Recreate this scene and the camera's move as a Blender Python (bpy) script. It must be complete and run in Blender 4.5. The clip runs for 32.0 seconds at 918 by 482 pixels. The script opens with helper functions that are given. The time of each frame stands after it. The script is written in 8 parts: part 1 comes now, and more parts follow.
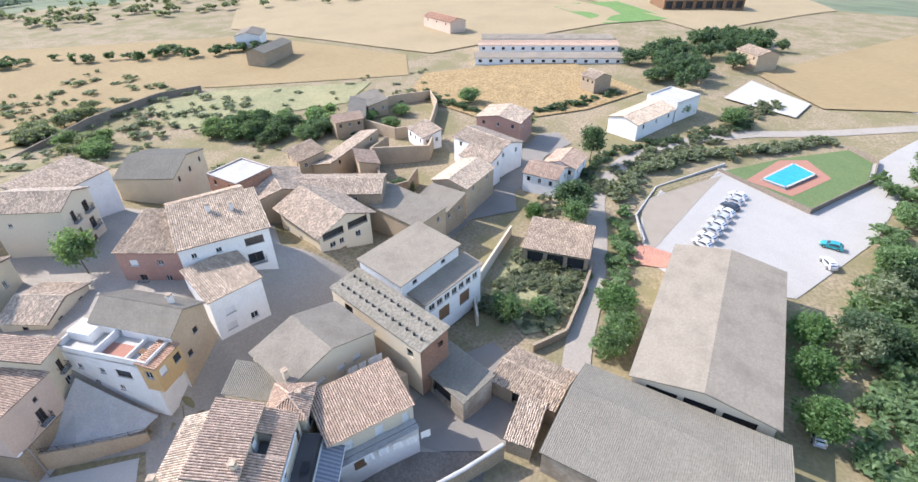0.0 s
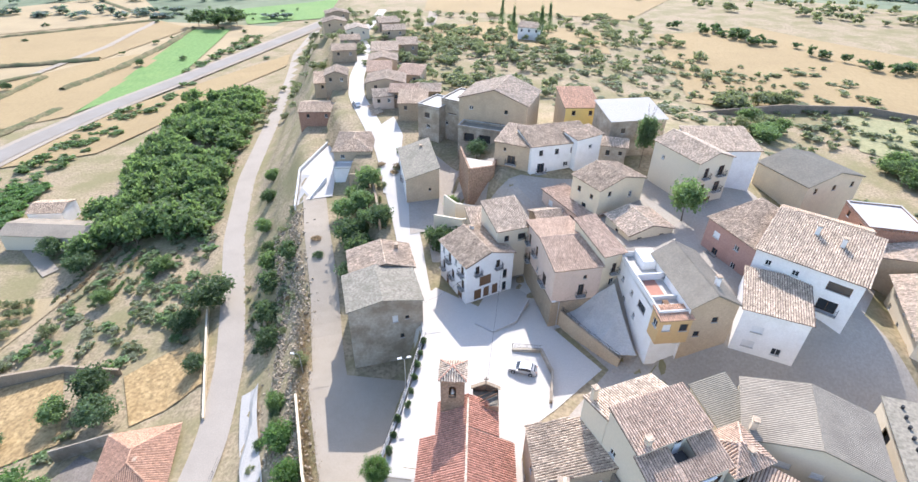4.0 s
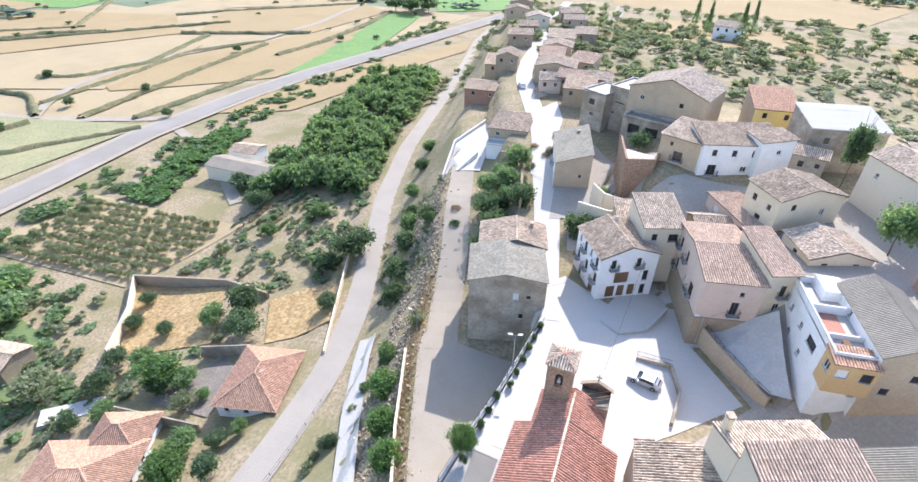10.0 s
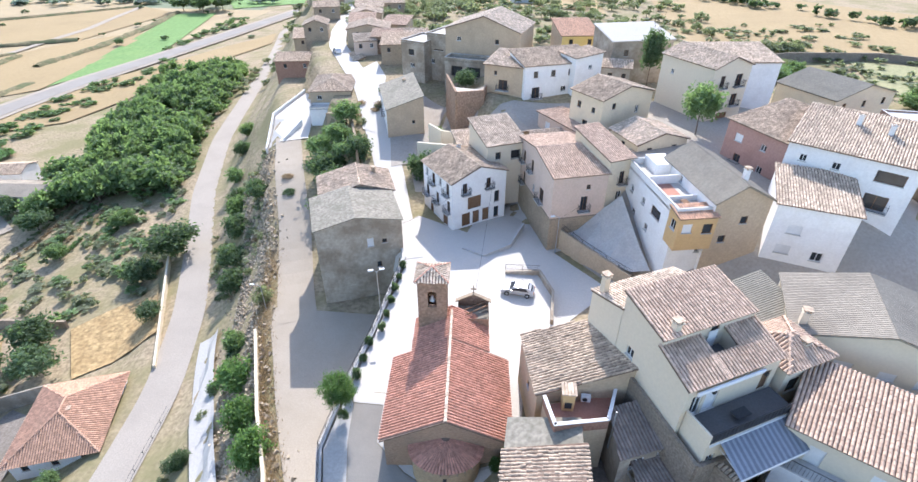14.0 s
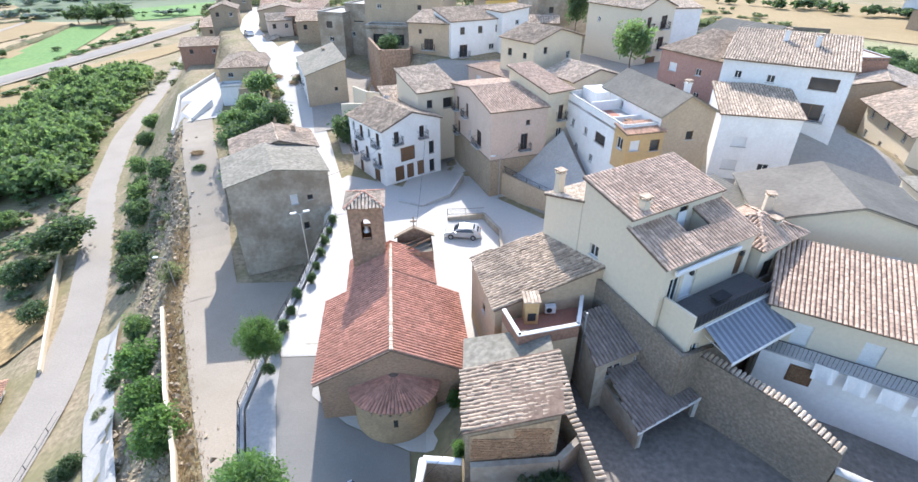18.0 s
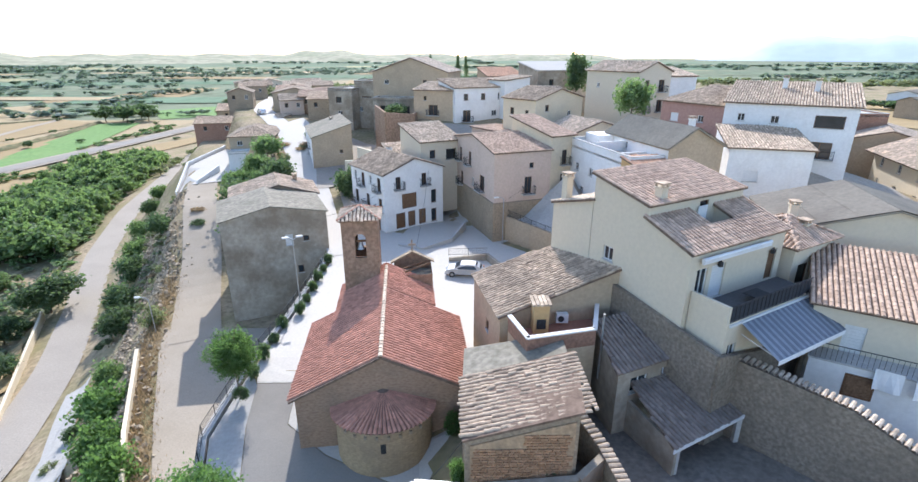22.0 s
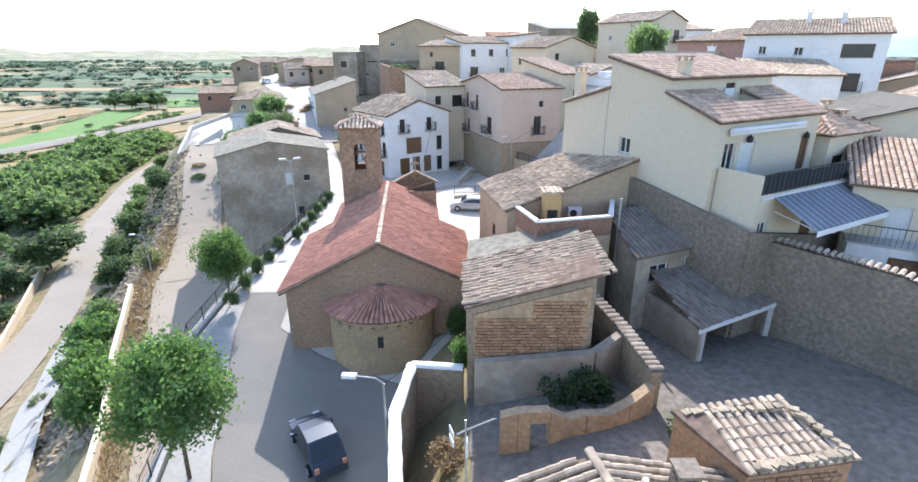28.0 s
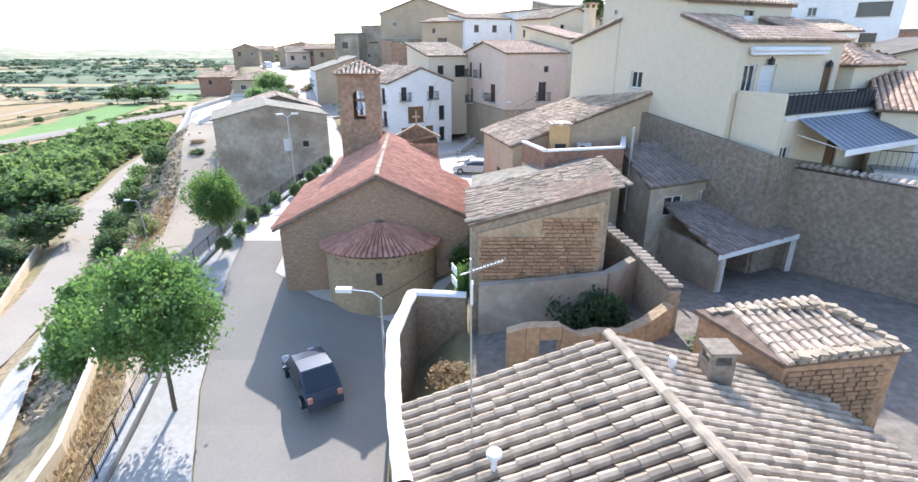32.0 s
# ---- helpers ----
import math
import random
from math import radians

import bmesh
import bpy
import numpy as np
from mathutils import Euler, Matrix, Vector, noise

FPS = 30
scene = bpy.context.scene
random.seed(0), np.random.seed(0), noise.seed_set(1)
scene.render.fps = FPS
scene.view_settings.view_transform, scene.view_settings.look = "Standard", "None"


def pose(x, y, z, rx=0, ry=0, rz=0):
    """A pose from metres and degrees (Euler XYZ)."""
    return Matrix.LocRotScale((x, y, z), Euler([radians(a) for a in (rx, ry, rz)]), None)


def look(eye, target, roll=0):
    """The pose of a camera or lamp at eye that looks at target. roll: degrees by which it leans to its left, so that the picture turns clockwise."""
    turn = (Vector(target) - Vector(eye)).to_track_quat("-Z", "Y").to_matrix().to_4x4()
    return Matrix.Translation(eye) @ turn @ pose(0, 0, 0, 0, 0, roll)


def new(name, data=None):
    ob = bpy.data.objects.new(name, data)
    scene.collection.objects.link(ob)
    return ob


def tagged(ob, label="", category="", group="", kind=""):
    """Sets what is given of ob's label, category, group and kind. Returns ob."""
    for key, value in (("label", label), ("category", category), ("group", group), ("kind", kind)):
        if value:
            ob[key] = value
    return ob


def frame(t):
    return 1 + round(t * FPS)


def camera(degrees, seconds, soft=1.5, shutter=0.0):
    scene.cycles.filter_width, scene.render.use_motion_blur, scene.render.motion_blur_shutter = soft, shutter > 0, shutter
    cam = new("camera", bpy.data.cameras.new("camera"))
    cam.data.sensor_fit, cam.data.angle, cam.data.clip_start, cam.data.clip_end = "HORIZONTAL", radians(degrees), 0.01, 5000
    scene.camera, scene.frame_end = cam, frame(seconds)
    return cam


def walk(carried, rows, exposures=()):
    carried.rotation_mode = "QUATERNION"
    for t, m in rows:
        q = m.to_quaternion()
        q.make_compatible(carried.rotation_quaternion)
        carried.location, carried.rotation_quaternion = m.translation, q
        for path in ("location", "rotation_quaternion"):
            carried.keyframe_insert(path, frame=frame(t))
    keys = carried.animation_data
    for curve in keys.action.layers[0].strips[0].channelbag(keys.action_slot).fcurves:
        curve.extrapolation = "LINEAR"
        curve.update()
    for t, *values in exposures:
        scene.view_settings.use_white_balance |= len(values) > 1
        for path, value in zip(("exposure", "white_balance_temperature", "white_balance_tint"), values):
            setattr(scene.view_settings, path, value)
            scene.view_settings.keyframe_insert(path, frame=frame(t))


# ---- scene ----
cam = camera(84.20, 32.0)
# seconds, place, turn
ROWS = [
    (0.0, -0.70, -0.48, 61.31, 56.15, 0.57, -63.62),
    (0.5, -0.44, -0.29, 61.27, 56.13, 0.54, -60.81),
    (1.0, -0.23, -0.00, 61.20, 56.12, 0.44, -56.38),
    (1.5, -0.14, 0.48, 61.12, 56.05, 0.24, -51.04),
    (2.0, -0.14, 0.87, 60.99, 56.05, 0.09, -42.72),
    (2.5, -0.16, 0.92, 60.79, 56.11, -0.16, -33.75),
    (3.0, -0.20, 0.76, 60.37, 56.08, -0.37, -19.47),
    (3.5, -0.15, 0.47, 59.87, 56.12, -0.53, -6.14),
    (4.0, -0.08, 0.18, 59.40, 56.15, -0.72, 6.82),
    (4.5, 0.03, 0.03, 59.03, 56.21, -0.97, 17.09),
    (6.5, 1.16, 1.33, 58.62, 55.41, -0.55, 41.36),
    (7.0, 1.12, 1.36, 58.58, 55.49, -0.56, 40.51),
    (7.5, 1.06, 1.46, 58.40, 55.55, -0.62, 39.60),
    (8.0, 1.13, 1.43, 57.93, 55.70, -0.59, 36.82),
    (8.5, 1.36, 1.31, 57.24, 55.90, -0.57, 34.19),
    (9.0, 1.44, 1.28, 56.27, 55.98, -0.55, 31.21),
    (9.5, 1.41, 1.37, 55.20, 56.04, -0.58, 28.62),
    (10.0, 1.38, 1.62, 53.86, 56.06, -0.56, 26.12),
    (10.5, 1.45, 1.93, 52.34, 56.28, -0.40, 23.79),
    (11.0, 1.57, 2.25, 50.89, 56.36, -0.26, 20.41),
    (11.5, 1.58, 2.35, 49.53, 56.46, -0.14, 17.43),
    (12.0, 1.53, 2.35, 48.17, 56.36, -0.01, 14.79),
    (12.5, 1.64, 2.29, 46.76, 56.41, 0.04, 13.32),
    (13.0, 1.82, 2.12, 45.20, 56.47, 0.03, 11.18),
    (13.5, 1.88, 2.12, 43.81, 56.49, -0.03, 8.82),
    (14.0, 1.76, 2.21, 42.16, 56.54, -0.08, 6.12),
    (14.5, 1.71, 2.31, 40.52, 56.80, -0.13, 3.68),
    (15.0, 1.81, 2.40, 39.08, 56.74, 0.19, 0.85),
    (15.5, 1.71, 2.43, 37.70, 56.80, 0.13, -1.41),
    (17.5, 1.61, 2.40, 32.30, 56.98, 0.10, -2.33),
    (18.0, 1.58, 2.51, 31.17, 58.45, 0.05, -2.15),
    (18.5, 1.64, 2.48, 30.09, 61.41, 0.02, -2.02),
    (19.0, 1.64, 2.31, 29.01, 64.48, -0.02, -1.98),
    (19.5, 1.75, 2.19, 27.94, 67.58, -0.06, -1.95),
    (20.0, 1.82, 2.13, 26.76, 69.69, -0.11, -1.93),
    (20.5, 1.95, 2.15, 25.82, 69.65, -0.05, -1.83),
    (21.0, 1.96, 2.22, 25.05, 69.59, -0.03, -1.79),
    (21.5, 1.91, 2.33, 24.12, 69.68, -0.05, -1.72),
    (22.0, 1.82, 2.32, 23.37, 69.61, -0.03, -1.61),
    (22.5, 1.68, 2.26, 22.48, 69.61, -0.06, -1.55),
    (23.0, 1.70, 2.15, 21.74, 69.62, -0.05, -1.52),
    (23.5, 1.81, 2.08, 21.11, 69.55, -0.03, -1.48),
    (24.0, 1.93, 2.16, 20.49, 69.51, 0.04, -1.38),
    (24.5, 2.00, 2.25, 19.91, 69.43, -0.02, -1.24),
    (25.0, 2.04, 2.35, 19.29, 69.45, 0.03, -1.16),
    (25.5, 2.05, 2.43, 18.71, 69.43, -0.00, -1.03),
    (27.5, 2.04, 2.24, 16.60, 69.38, 0.01, -0.75),
    (28.0, 2.05, 2.23, 16.13, 69.31, 0.09, -0.72),
    (28.5, 2.05, 2.19, 15.63, 69.24, 0.08, -0.67),
    (29.0, 2.06, 2.21, 15.19, 69.20, 0.08, -0.65),
    (29.5, 2.11, 2.24, 14.72, 69.17, 0.16, -0.61),
    (30.0, 2.11, 2.28, 14.22, 69.15, 0.19, -0.61),
    (30.5, 2.08, 2.33, 13.68, 69.15, 0.19, -0.57),
    (31.0, 2.03, 2.34, 13.13, 69.18, 0.17, -0.50),
    (31.5, 2.01, 2.31, 12.61, 69.16, 0.20, -0.47),
    (32.0, 2.02, 2.37, 12.19, 69.24, 0.14, -0.43),
]
walk(cam, [(t, pose(x, y, z, rx, ry, rz)) for t, x, y, z, rx, ry, rz in ROWS], [(0, 1.31, 6250, 16), (3, 1.53, 6250, 16), (8, 1.53, 6050, 16), (15, 1.56, 6100, 15), (19, 1.53, 6050, 13), (21, 1.43, 6050, 13), (23, 1.23, 6000, 13), (26, 1.34, 6050, 13), (32, 1.68, 6100, 14)])

# ---- world, sun, exposure ----
SUN_DIR = Vector((-0.04, 0.776, 0.63)).normalized()
world = bpy.data.worlds.new("sky")
scene.world = world
world.use_nodes = True
wn = world.node_tree
sky = wn.nodes.new("ShaderNodeTexSky")
sky.sky_type = "NISHITA"
sky.sun_disc = False
sky.sun_elevation = math.asin(SUN_DIR.z)
sky.sun_rotation = math.atan2(SUN_DIR.x, SUN_DIR.y)
sky.air_density, sky.dust_density, sky.ozone_density = 1.0, 1.0, 1.5
wn.nodes["Background"].inputs[1].default_value = 0.15
wn.links.new(sky.outputs[0], wn.nodes["Background"].inputs[0])
sun = new("sun", bpy.data.lights.new("sun", "SUN"))
sun.data.energy, sun.data.angle, sun.data.color = 2.7, radians(0.5), (1.0, 0.965, 0.92)
sun.matrix_world = look(SUN_DIR * 100, (0, 0, 0))


# ---- materials ----
def mat(name, col, rough=0.85, var=0.2, scale=5.0, bump=0.3, stain=None, stain_amt=0.35, stain_scale=0.35,
        island=0.0, objrand=0.0, metal=0.0, spec=0.1, stretch=(1, 1, 1), edge=(0.45, 0.72)):
    """A surface whose colour varies by grain, by larger stains, and from piece to piece."""
    m = bpy.data.materials.new(name)
    m.use_nodes = True
    nt = m.node_tree
    p = nt.nodes["Principled BSDF"]
    p.inputs["Roughness"].default_value = rough
    p.inputs["Metallic"].default_value = metal
    p.inputs["Specular IOR Level"].default_value = spec
    geo = nt.nodes.new("ShaderNodeNewGeometry")
    mp = nt.nodes.new("ShaderNodeMapping")
    mp.inputs["Scale"].default_value = stretch
    nt.links.new(geo.outputs["Position"], mp.inputs[0])
    n1 = nt.nodes.new("ShaderNodeTexNoise")
    n1.inputs["Scale"].default_value = scale
    n1.inputs["Detail"].default_value = 5
    n2 = nt.nodes.new("ShaderNodeTexNoise")
    n2.inputs["Scale"].default_value = stain_scale
    n2.inputs["Detail"].default_value = 6
    n2.inputs["Roughness"].default_value = 0.65
    nt.links.new(mp.outputs[0], n1.inputs["Vector"])
    nt.links.new(geo.outputs["Position"], n2.inputs["Vector"])
    a = tuple(c * (1 - var) for c in col) + (1,)
    b = tuple(min(1, c * (1 + var)) for c in col) + (1,)
    r1 = nt.nodes.new("ShaderNodeValToRGB")
    r1.color_ramp.elements[0].position, r1.color_ramp.elements[1].position = 0.3, 0.7
    r1.color_ramp.elements[0].color, r1.color_ramp.elements[1].color = a, b
    nt.links.new(n1.outputs[0], r1.inputs[0])
    out = r1.outputs[0]
    if stain is None:
        stain = tuple(c * 0.55 for c in col)
    r2 = nt.nodes.new("ShaderNodeMapRange")
    r2.inputs[1].default_value, r2.inputs[2].default_value = edge
    r2.inputs[4].default_value = stain_amt
    nt.links.new(n2.outputs[0], r2.inputs[0])
    mx = nt.nodes.new("ShaderNodeMixRGB")
    mx.inputs[2].default_value = tuple(stain) + (1,)
    nt.links.new(r2.outputs[0], mx.inputs[0])
    nt.links.new(out, mx.inputs[1])
    out = mx.outputs[0]
    for amount, node, sock in ((island, "ShaderNodeNewGeometry", "Random Per Island"), (objrand, "ShaderNodeObjectInfo", "Random")):
        if amount:
            src = nt.nodes.new(node)
            mr = nt.nodes.new("ShaderNodeMapRange")
            mr.inputs[3].default_value, mr.inputs[4].default_value = 1 - amount, 1 + amount
            nt.links.new(src.outputs[sock], mr.inputs[0])
            hv = nt.nodes.new("ShaderNodeHueSaturation")
            nt.links.new(mr.outputs[0], hv.inputs["Value"])
            nt.links.new(out, hv.inputs["Color"])
            out = hv.outputs[0]
    nt.links.new(out, p.inputs["Base Color"])
    if bump:
        bp = nt.nodes.new("ShaderNodeBump")
        bp.inputs["Strength"].default_value = bump
        bp.inputs["Distance"].default_value = 0.05
        nt.links.new(n1.outputs[0], bp.inputs["Height"])
        nt.links.new(bp.outputs[0], p.inputs["Normal"])
    return m


def leafy(name, col, var=0.45):
    """Leaves: matt, a little light passes through; each leaf and each tree has its own tone."""
    m = mat(name, col, 0.65, 0.25, 1.2, 0, tuple(c * 0.6 for c in col), 0.4, 0.5, var, 0.25, 0, 0.2)
    p = m.node_tree.nodes["Principled BSDF"]
    p.inputs["Subsurface Weight"].default_value = 0.0
    nt = m.node_tree
    tr = nt.nodes.new("ShaderNodeBsdfTranslucent")
    tr.inputs[0].default_value = (col[0] * 1.45, col[1] * 1.55, col[2] * 0.95, 1) if col[1] > col[0] else (*col, 1)
    mx = nt.nodes.new("ShaderNodeMixShader")
    mx.inputs[0].default_value = 0.5
    o = nt.nodes["Material Output"]
    nt.links.new(p.outputs[0], mx.inputs[1])
    nt.links.new(tr.outputs[0], mx.inputs[2])
    nt.links.new(mx.outputs[0], o.inputs[0])
    return m


M = {
    "soil": mat("dry_soil", (0.31, 0.245, 0.155), 0.95, 0.32, 1.6, 0.6, (0.205, 0.185, 0.088), 0.8, 0.07, edge=(0.42, 0.6)),
    "field": mat("stubble", (0.325, 0.242, 0.126), 0.95, 0.12, 2.2, 0.3, (0.27, 0.2, 0.105), 0.7, 0.03, stretch=(1, 0.2, 1)),
    "field_pale": mat("pale_stubble", (0.365, 0.285, 0.165), 0.95, 0.14, 2.0, 0.3, (0.285, 0.225, 0.135), 0.6, 0.04),
    "green_field": mat("green_crop", (0.15, 0.245, 0.08), 0.9, 0.2, 1.5, 0.3, (0.2, 0.28, 0.09), 0.5, 0.05, stretch=(1, 0.25, 1)),
    "dull_field": mat("grazed_meadow", (0.265, 0.255, 0.135), 0.95, 0.2, 1.2, 0.4, (0.42, 0.36, 0.19), 0.6, 0.05),
    "dry_grass": mat("dry_grass", (0.36, 0.255, 0.125), 0.95, 0.4, 1.3, 0.9, (0.25, 0.165, 0.075), 0.7, 0.3),
    "lawn": mat("lawn", (0.13, 0.18, 0.075), 0.9, 0.2, 3.0, 0.4, (0.2, 0.215, 0.085), 0.4, 0.2),
    "asphalt": mat("worn_asphalt", (0.275, 0.25, 0.212), 0.9, 0.06, 9.0, 0.15, (0.19, 0.175, 0.155), 0.5, 0.2),
    "highway": mat("road_asphalt", (0.255, 0.228, 0.19), 0.9, 0.08, 6.0, 0.1, (0.33, 0.31, 0.28), 0.5, 0.05),
    "lane_road": mat("sun_bleached_asphalt", (0.335, 0.295, 0.24), 0.92, 0.12, 5.0, 0.15, (0.26, 0.23, 0.19), 0.5, 0.12),
    "car_park": mat("car_park_concrete", (0.42, 0.395, 0.35), 0.9, 0.1, 4.0, 0.1, (0.35, 0.325, 0.285), 0.5, 0.12),
    "gravel": mat("pale_gravel", (0.34, 0.29, 0.222), 0.95, 0.09, 6.0, 0.3, (0.28, 0.235, 0.17), 0.55, 0.22),
    "concrete": mat("concrete", (0.47, 0.45, 0.41), 0.9, 0.1, 4.0, 0.15, (0.33, 0.31, 0.28), 0.5, 0.3),
    "paving": mat("pale_paving", (0.50, 0.465, 0.405), 0.85, 0.07, 6.0, 0.1, (0.45, 0.43, 0.38), 0.4, 0.25),
    "street_dust": mat("dusty_concrete", (0.37, 0.325, 0.265), 0.92, 0.12, 3.0, 0.2, (0.3, 0.27, 0.22), 0.5, 0.2),
    "stone": mat("rubble_stone", (0.35, 0.275, 0.19), 0.95, 0.28, 5.5, 0.9, (0.23, 0.185, 0.135), 0.6, 0.4),
    "cream_stone": mat("ochre_plastered_stone", (0.44, 0.31, 0.19), 0.95, 0.22, 4.5, 0.8, (0.27, 0.2, 0.13), 0.6, 0.8),
    "dark_stone": mat("weathered_dark_rubble", (0.25, 0.205, 0.155), 0.95, 0.28, 5.0, 0.9, (0.15, 0.125, 0.095), 0.6, 0.35),
    # trodden earth of the courtyard; also the painted shade in a villa garden
    "soil_and_shade": mat("trodden_earth_and_shade", (0.22, 0.19, 0.155), 0.95, 0.25, 3.0, 0.4, (0.14, 0.12, 0.095), 0.6, 0.3),
    "tile_dark": mat("dark_clay_tile", (0.27, 0.22, 0.185), 0.9, 0.2, 3.0, 0.3, (0.17, 0.14, 0.115), 0.5, 0.6, 0.16, 0.1),
    "brown_stone": mat("sandstone", (0.33, 0.22, 0.15), 0.95, 0.3, 3.0, 0.8, (0.22, 0.16, 0.1), 0.6, 0.45),
    "church_stone": mat("church_stone", (0.36, 0.24, 0.16), 0.95, 0.2, 4.5, 0.7, (0.20, 0.16, 0.12), 0.6, 0.35, stretch=(1, 1, 2)),
    "apse_stone": mat("ochre_ashlar", (0.42, 0.31, 0.19), 0.95, 0.2, 4.5, 0.6, (0.26, 0.2, 0.14), 0.6, 0.5, stretch=(1, 1, 2)),
    "brick": mat("brick_red", (0.34, 0.195, 0.135), 0.9, 0.25, 5.0, 0.4, (0.22, 0.12, 0.08), 0.5, 0.5, 0, 0.12),
    "old_brick": mat("old_brick", (0.42, 0.25, 0.14), 0.95, 0.25, 6.0, 0.5, (0.3, 0.2, 0.13), 0.5, 0.8, 0.25, 0.2),
    "white": mat("white_render", (0.78, 0.76, 0.72), 0.85, 0.05, 4.0, 0.15, (0.56, 0.52, 0.46), 0.35, 0.45),
    "cream": mat("cream_render", (0.66, 0.56, 0.40), 0.85, 0.06, 4.0, 0.15, (0.5, 0.42, 0.31), 0.4, 0.4),
    "pale_cream": mat("pale_cream_render", (0.64, 0.555, 0.415), 0.85, 0.04, 4.0, 0.1, (0.58, 0.51, 0.4), 0.3, 0.4),
    "tan": mat("tan_render", (0.48, 0.37, 0.25), 0.9, 0.1, 4.0, 0.25, (0.34, 0.27, 0.19), 0.5, 0.4),
    "pink": mat("pink_render", (0.60, 0.46, 0.36), 0.9, 0.07, 4.0, 0.2, (0.46, 0.35, 0.27), 0.45, 0.4),
    "ochre": mat("ochre_render", (0.55, 0.37, 0.18), 0.85, 0.06, 4.0, 0.1, (0.45, 0.28, 0.12), 0.3, 0.4),
    "yellow": mat("yellow_render", (0.68, 0.50, 0.18), 0.85, 0.05, 4.0, 0.1, (0.5, 0.38, 0.17), 0.3, 0.4),
    "grey": mat("grey_render", (0.42, 0.36, 0.28), 0.92, 0.16, 2.2, 0.4, (0.24, 0.19, 0.135), 0.85, 0.3, edge=(0.4, 0.62)),
    "red_render": mat("brick_red_render", (0.40, 0.24, 0.19), 0.9, 0.1, 4.0, 0.2, (0.28, 0.15, 0.11), 0.4, 0.4),
    "tile": mat("weathered_clay_tile", (0.52, 0.40, 0.285), 0.92, 0.28, 3.0, 0.4, (0.22, 0.175, 0.13), 0.7, 0.5, 0.24, 0.1),
    "tile_red": mat("red_clay_tile", (0.50, 0.255, 0.175), 0.85, 0.18, 3.0, 0.25, (0.34, 0.165, 0.11), 0.6, 0.5, 0.18, 0.1),
    "tile_orange": mat("new_clay_tile", (0.53, 0.325, 0.215), 0.85, 0.14, 3.0, 0.2, (0.40, 0.235, 0.15), 0.4, 0.4, 0.2, 0.1),
    "tile_pink": mat("mixed_clay_tile", (0.53, 0.385, 0.28), 0.88, 0.2, 3.0, 0.2, (0.33, 0.225, 0.16), 0.6, 0.5, 0.18, 0.08),
    "tile_pale": mat("lichen_clay_tile", (0.58, 0.46, 0.34), 0.92, 0.28, 3.0, 0.4, (0.27, 0.215, 0.155), 0.7, 0.6, 0.24, 0.12),
    "tile_lichen": mat("lichen_grey_clay_tile", (0.44, 0.35, 0.255), 0.93, 0.28, 3.0, 0.4, (0.2, 0.165, 0.12), 0.7, 0.7, 0.24, 0.1),
    "bed": mat("roof_bed", (0.19, 0.135, 0.10), 0.95, 0.3, 3.0, 0.3),
    "fibre": mat("fibre_cement", (0.32, 0.275, 0.21), 0.92, 0.12, 3.0, 0.2, (0.21, 0.18, 0.14), 0.7, 0.25),
    "fibre_dark": mat("dark_fibre_cement", (0.25, 0.225, 0.175), 0.92, 0.15, 3.0, 0.2, (0.175, 0.16, 0.125), 0.5, 0.25),
    "slab": mat("mossy_concrete_roof", (0.25, 0.225, 0.175), 0.95, 0.3, 2.5, 0.4, (0.16, 0.15, 0.11), 0.7, 0.4),
    "wood": mat("old_wood", (0.20, 0.12, 0.07), 0.8, 0.3, 8.0, 0.3),
    "frame_white": mat("white_joinery", (0.70, 0.69, 0.66), 0.5, 0.05, 8.0, 0.05),
    "frame_brown": mat("brown_joinery", (0.16, 0.09, 0.05), 0.6, 0.15, 8.0, 0.1),
    "green_door": mat("green_door", (0.10, 0.33, 0.27), 0.6, 0.1, 5.0, 0.1),
    "glass": mat("window_glass", (0.03, 0.035, 0.04), 0.12, 0.3, 0.7, 0, spec=0.6),
    # real ironwork; also the near-black sheets painted for shade in openings
    "iron": mat("dark_iron_and_shade", (0.05, 0.05, 0.05), 0.6, 0.3, 9.0, 0.1),
    "steel": mat("grey_steel", (0.42, 0.43, 0.43), 0.45, 0.1, 9.0, 0.05, metal=0.7),
    "plastic": mat("grey_plastic", (0.45, 0.45, 0.44), 0.5, 0.1, 9.0, 0.05),
    "awning": mat("blue_grey_awning", (0.17, 0.185, 0.21), 0.8, 0.08, 6.0, 0.1),
    "cloth": mat("white_cloth", (0.78, 0.77, 0.75), 0.9, 0.04, 6.0, 0.2),
    "terrace": mat("red_terrace_tile", (0.40, 0.20, 0.14), 0.8, 0.1, 6.0, 0.1, (0.3, 0.17, 0.12), 0.4, 0.5),
    "dark_floor": mat("dark_grey_floor_tile", (0.13, 0.125, 0.12), 0.8, 0.12, 6.0, 0.1, (0.09, 0.085, 0.08), 0.4, 0.5),
    "screen": mat("dark_mesh_screen", (0.05, 0.052, 0.058), 0.8, 0.1, 8.0, 0.05),
    "awning_pale": mat("pale_awning_stripe", (0.27, 0.285, 0.31), 0.8, 0.08, 6.0, 0.1),
    "bark": mat("bark", (0.16, 0.12, 0.085), 0.95, 0.3, 6.0, 0.6, stretch=(1, 1, 0.25)),
    "leaf": leafy("broad_leaves", (0.165, 0.235, 0.112)),
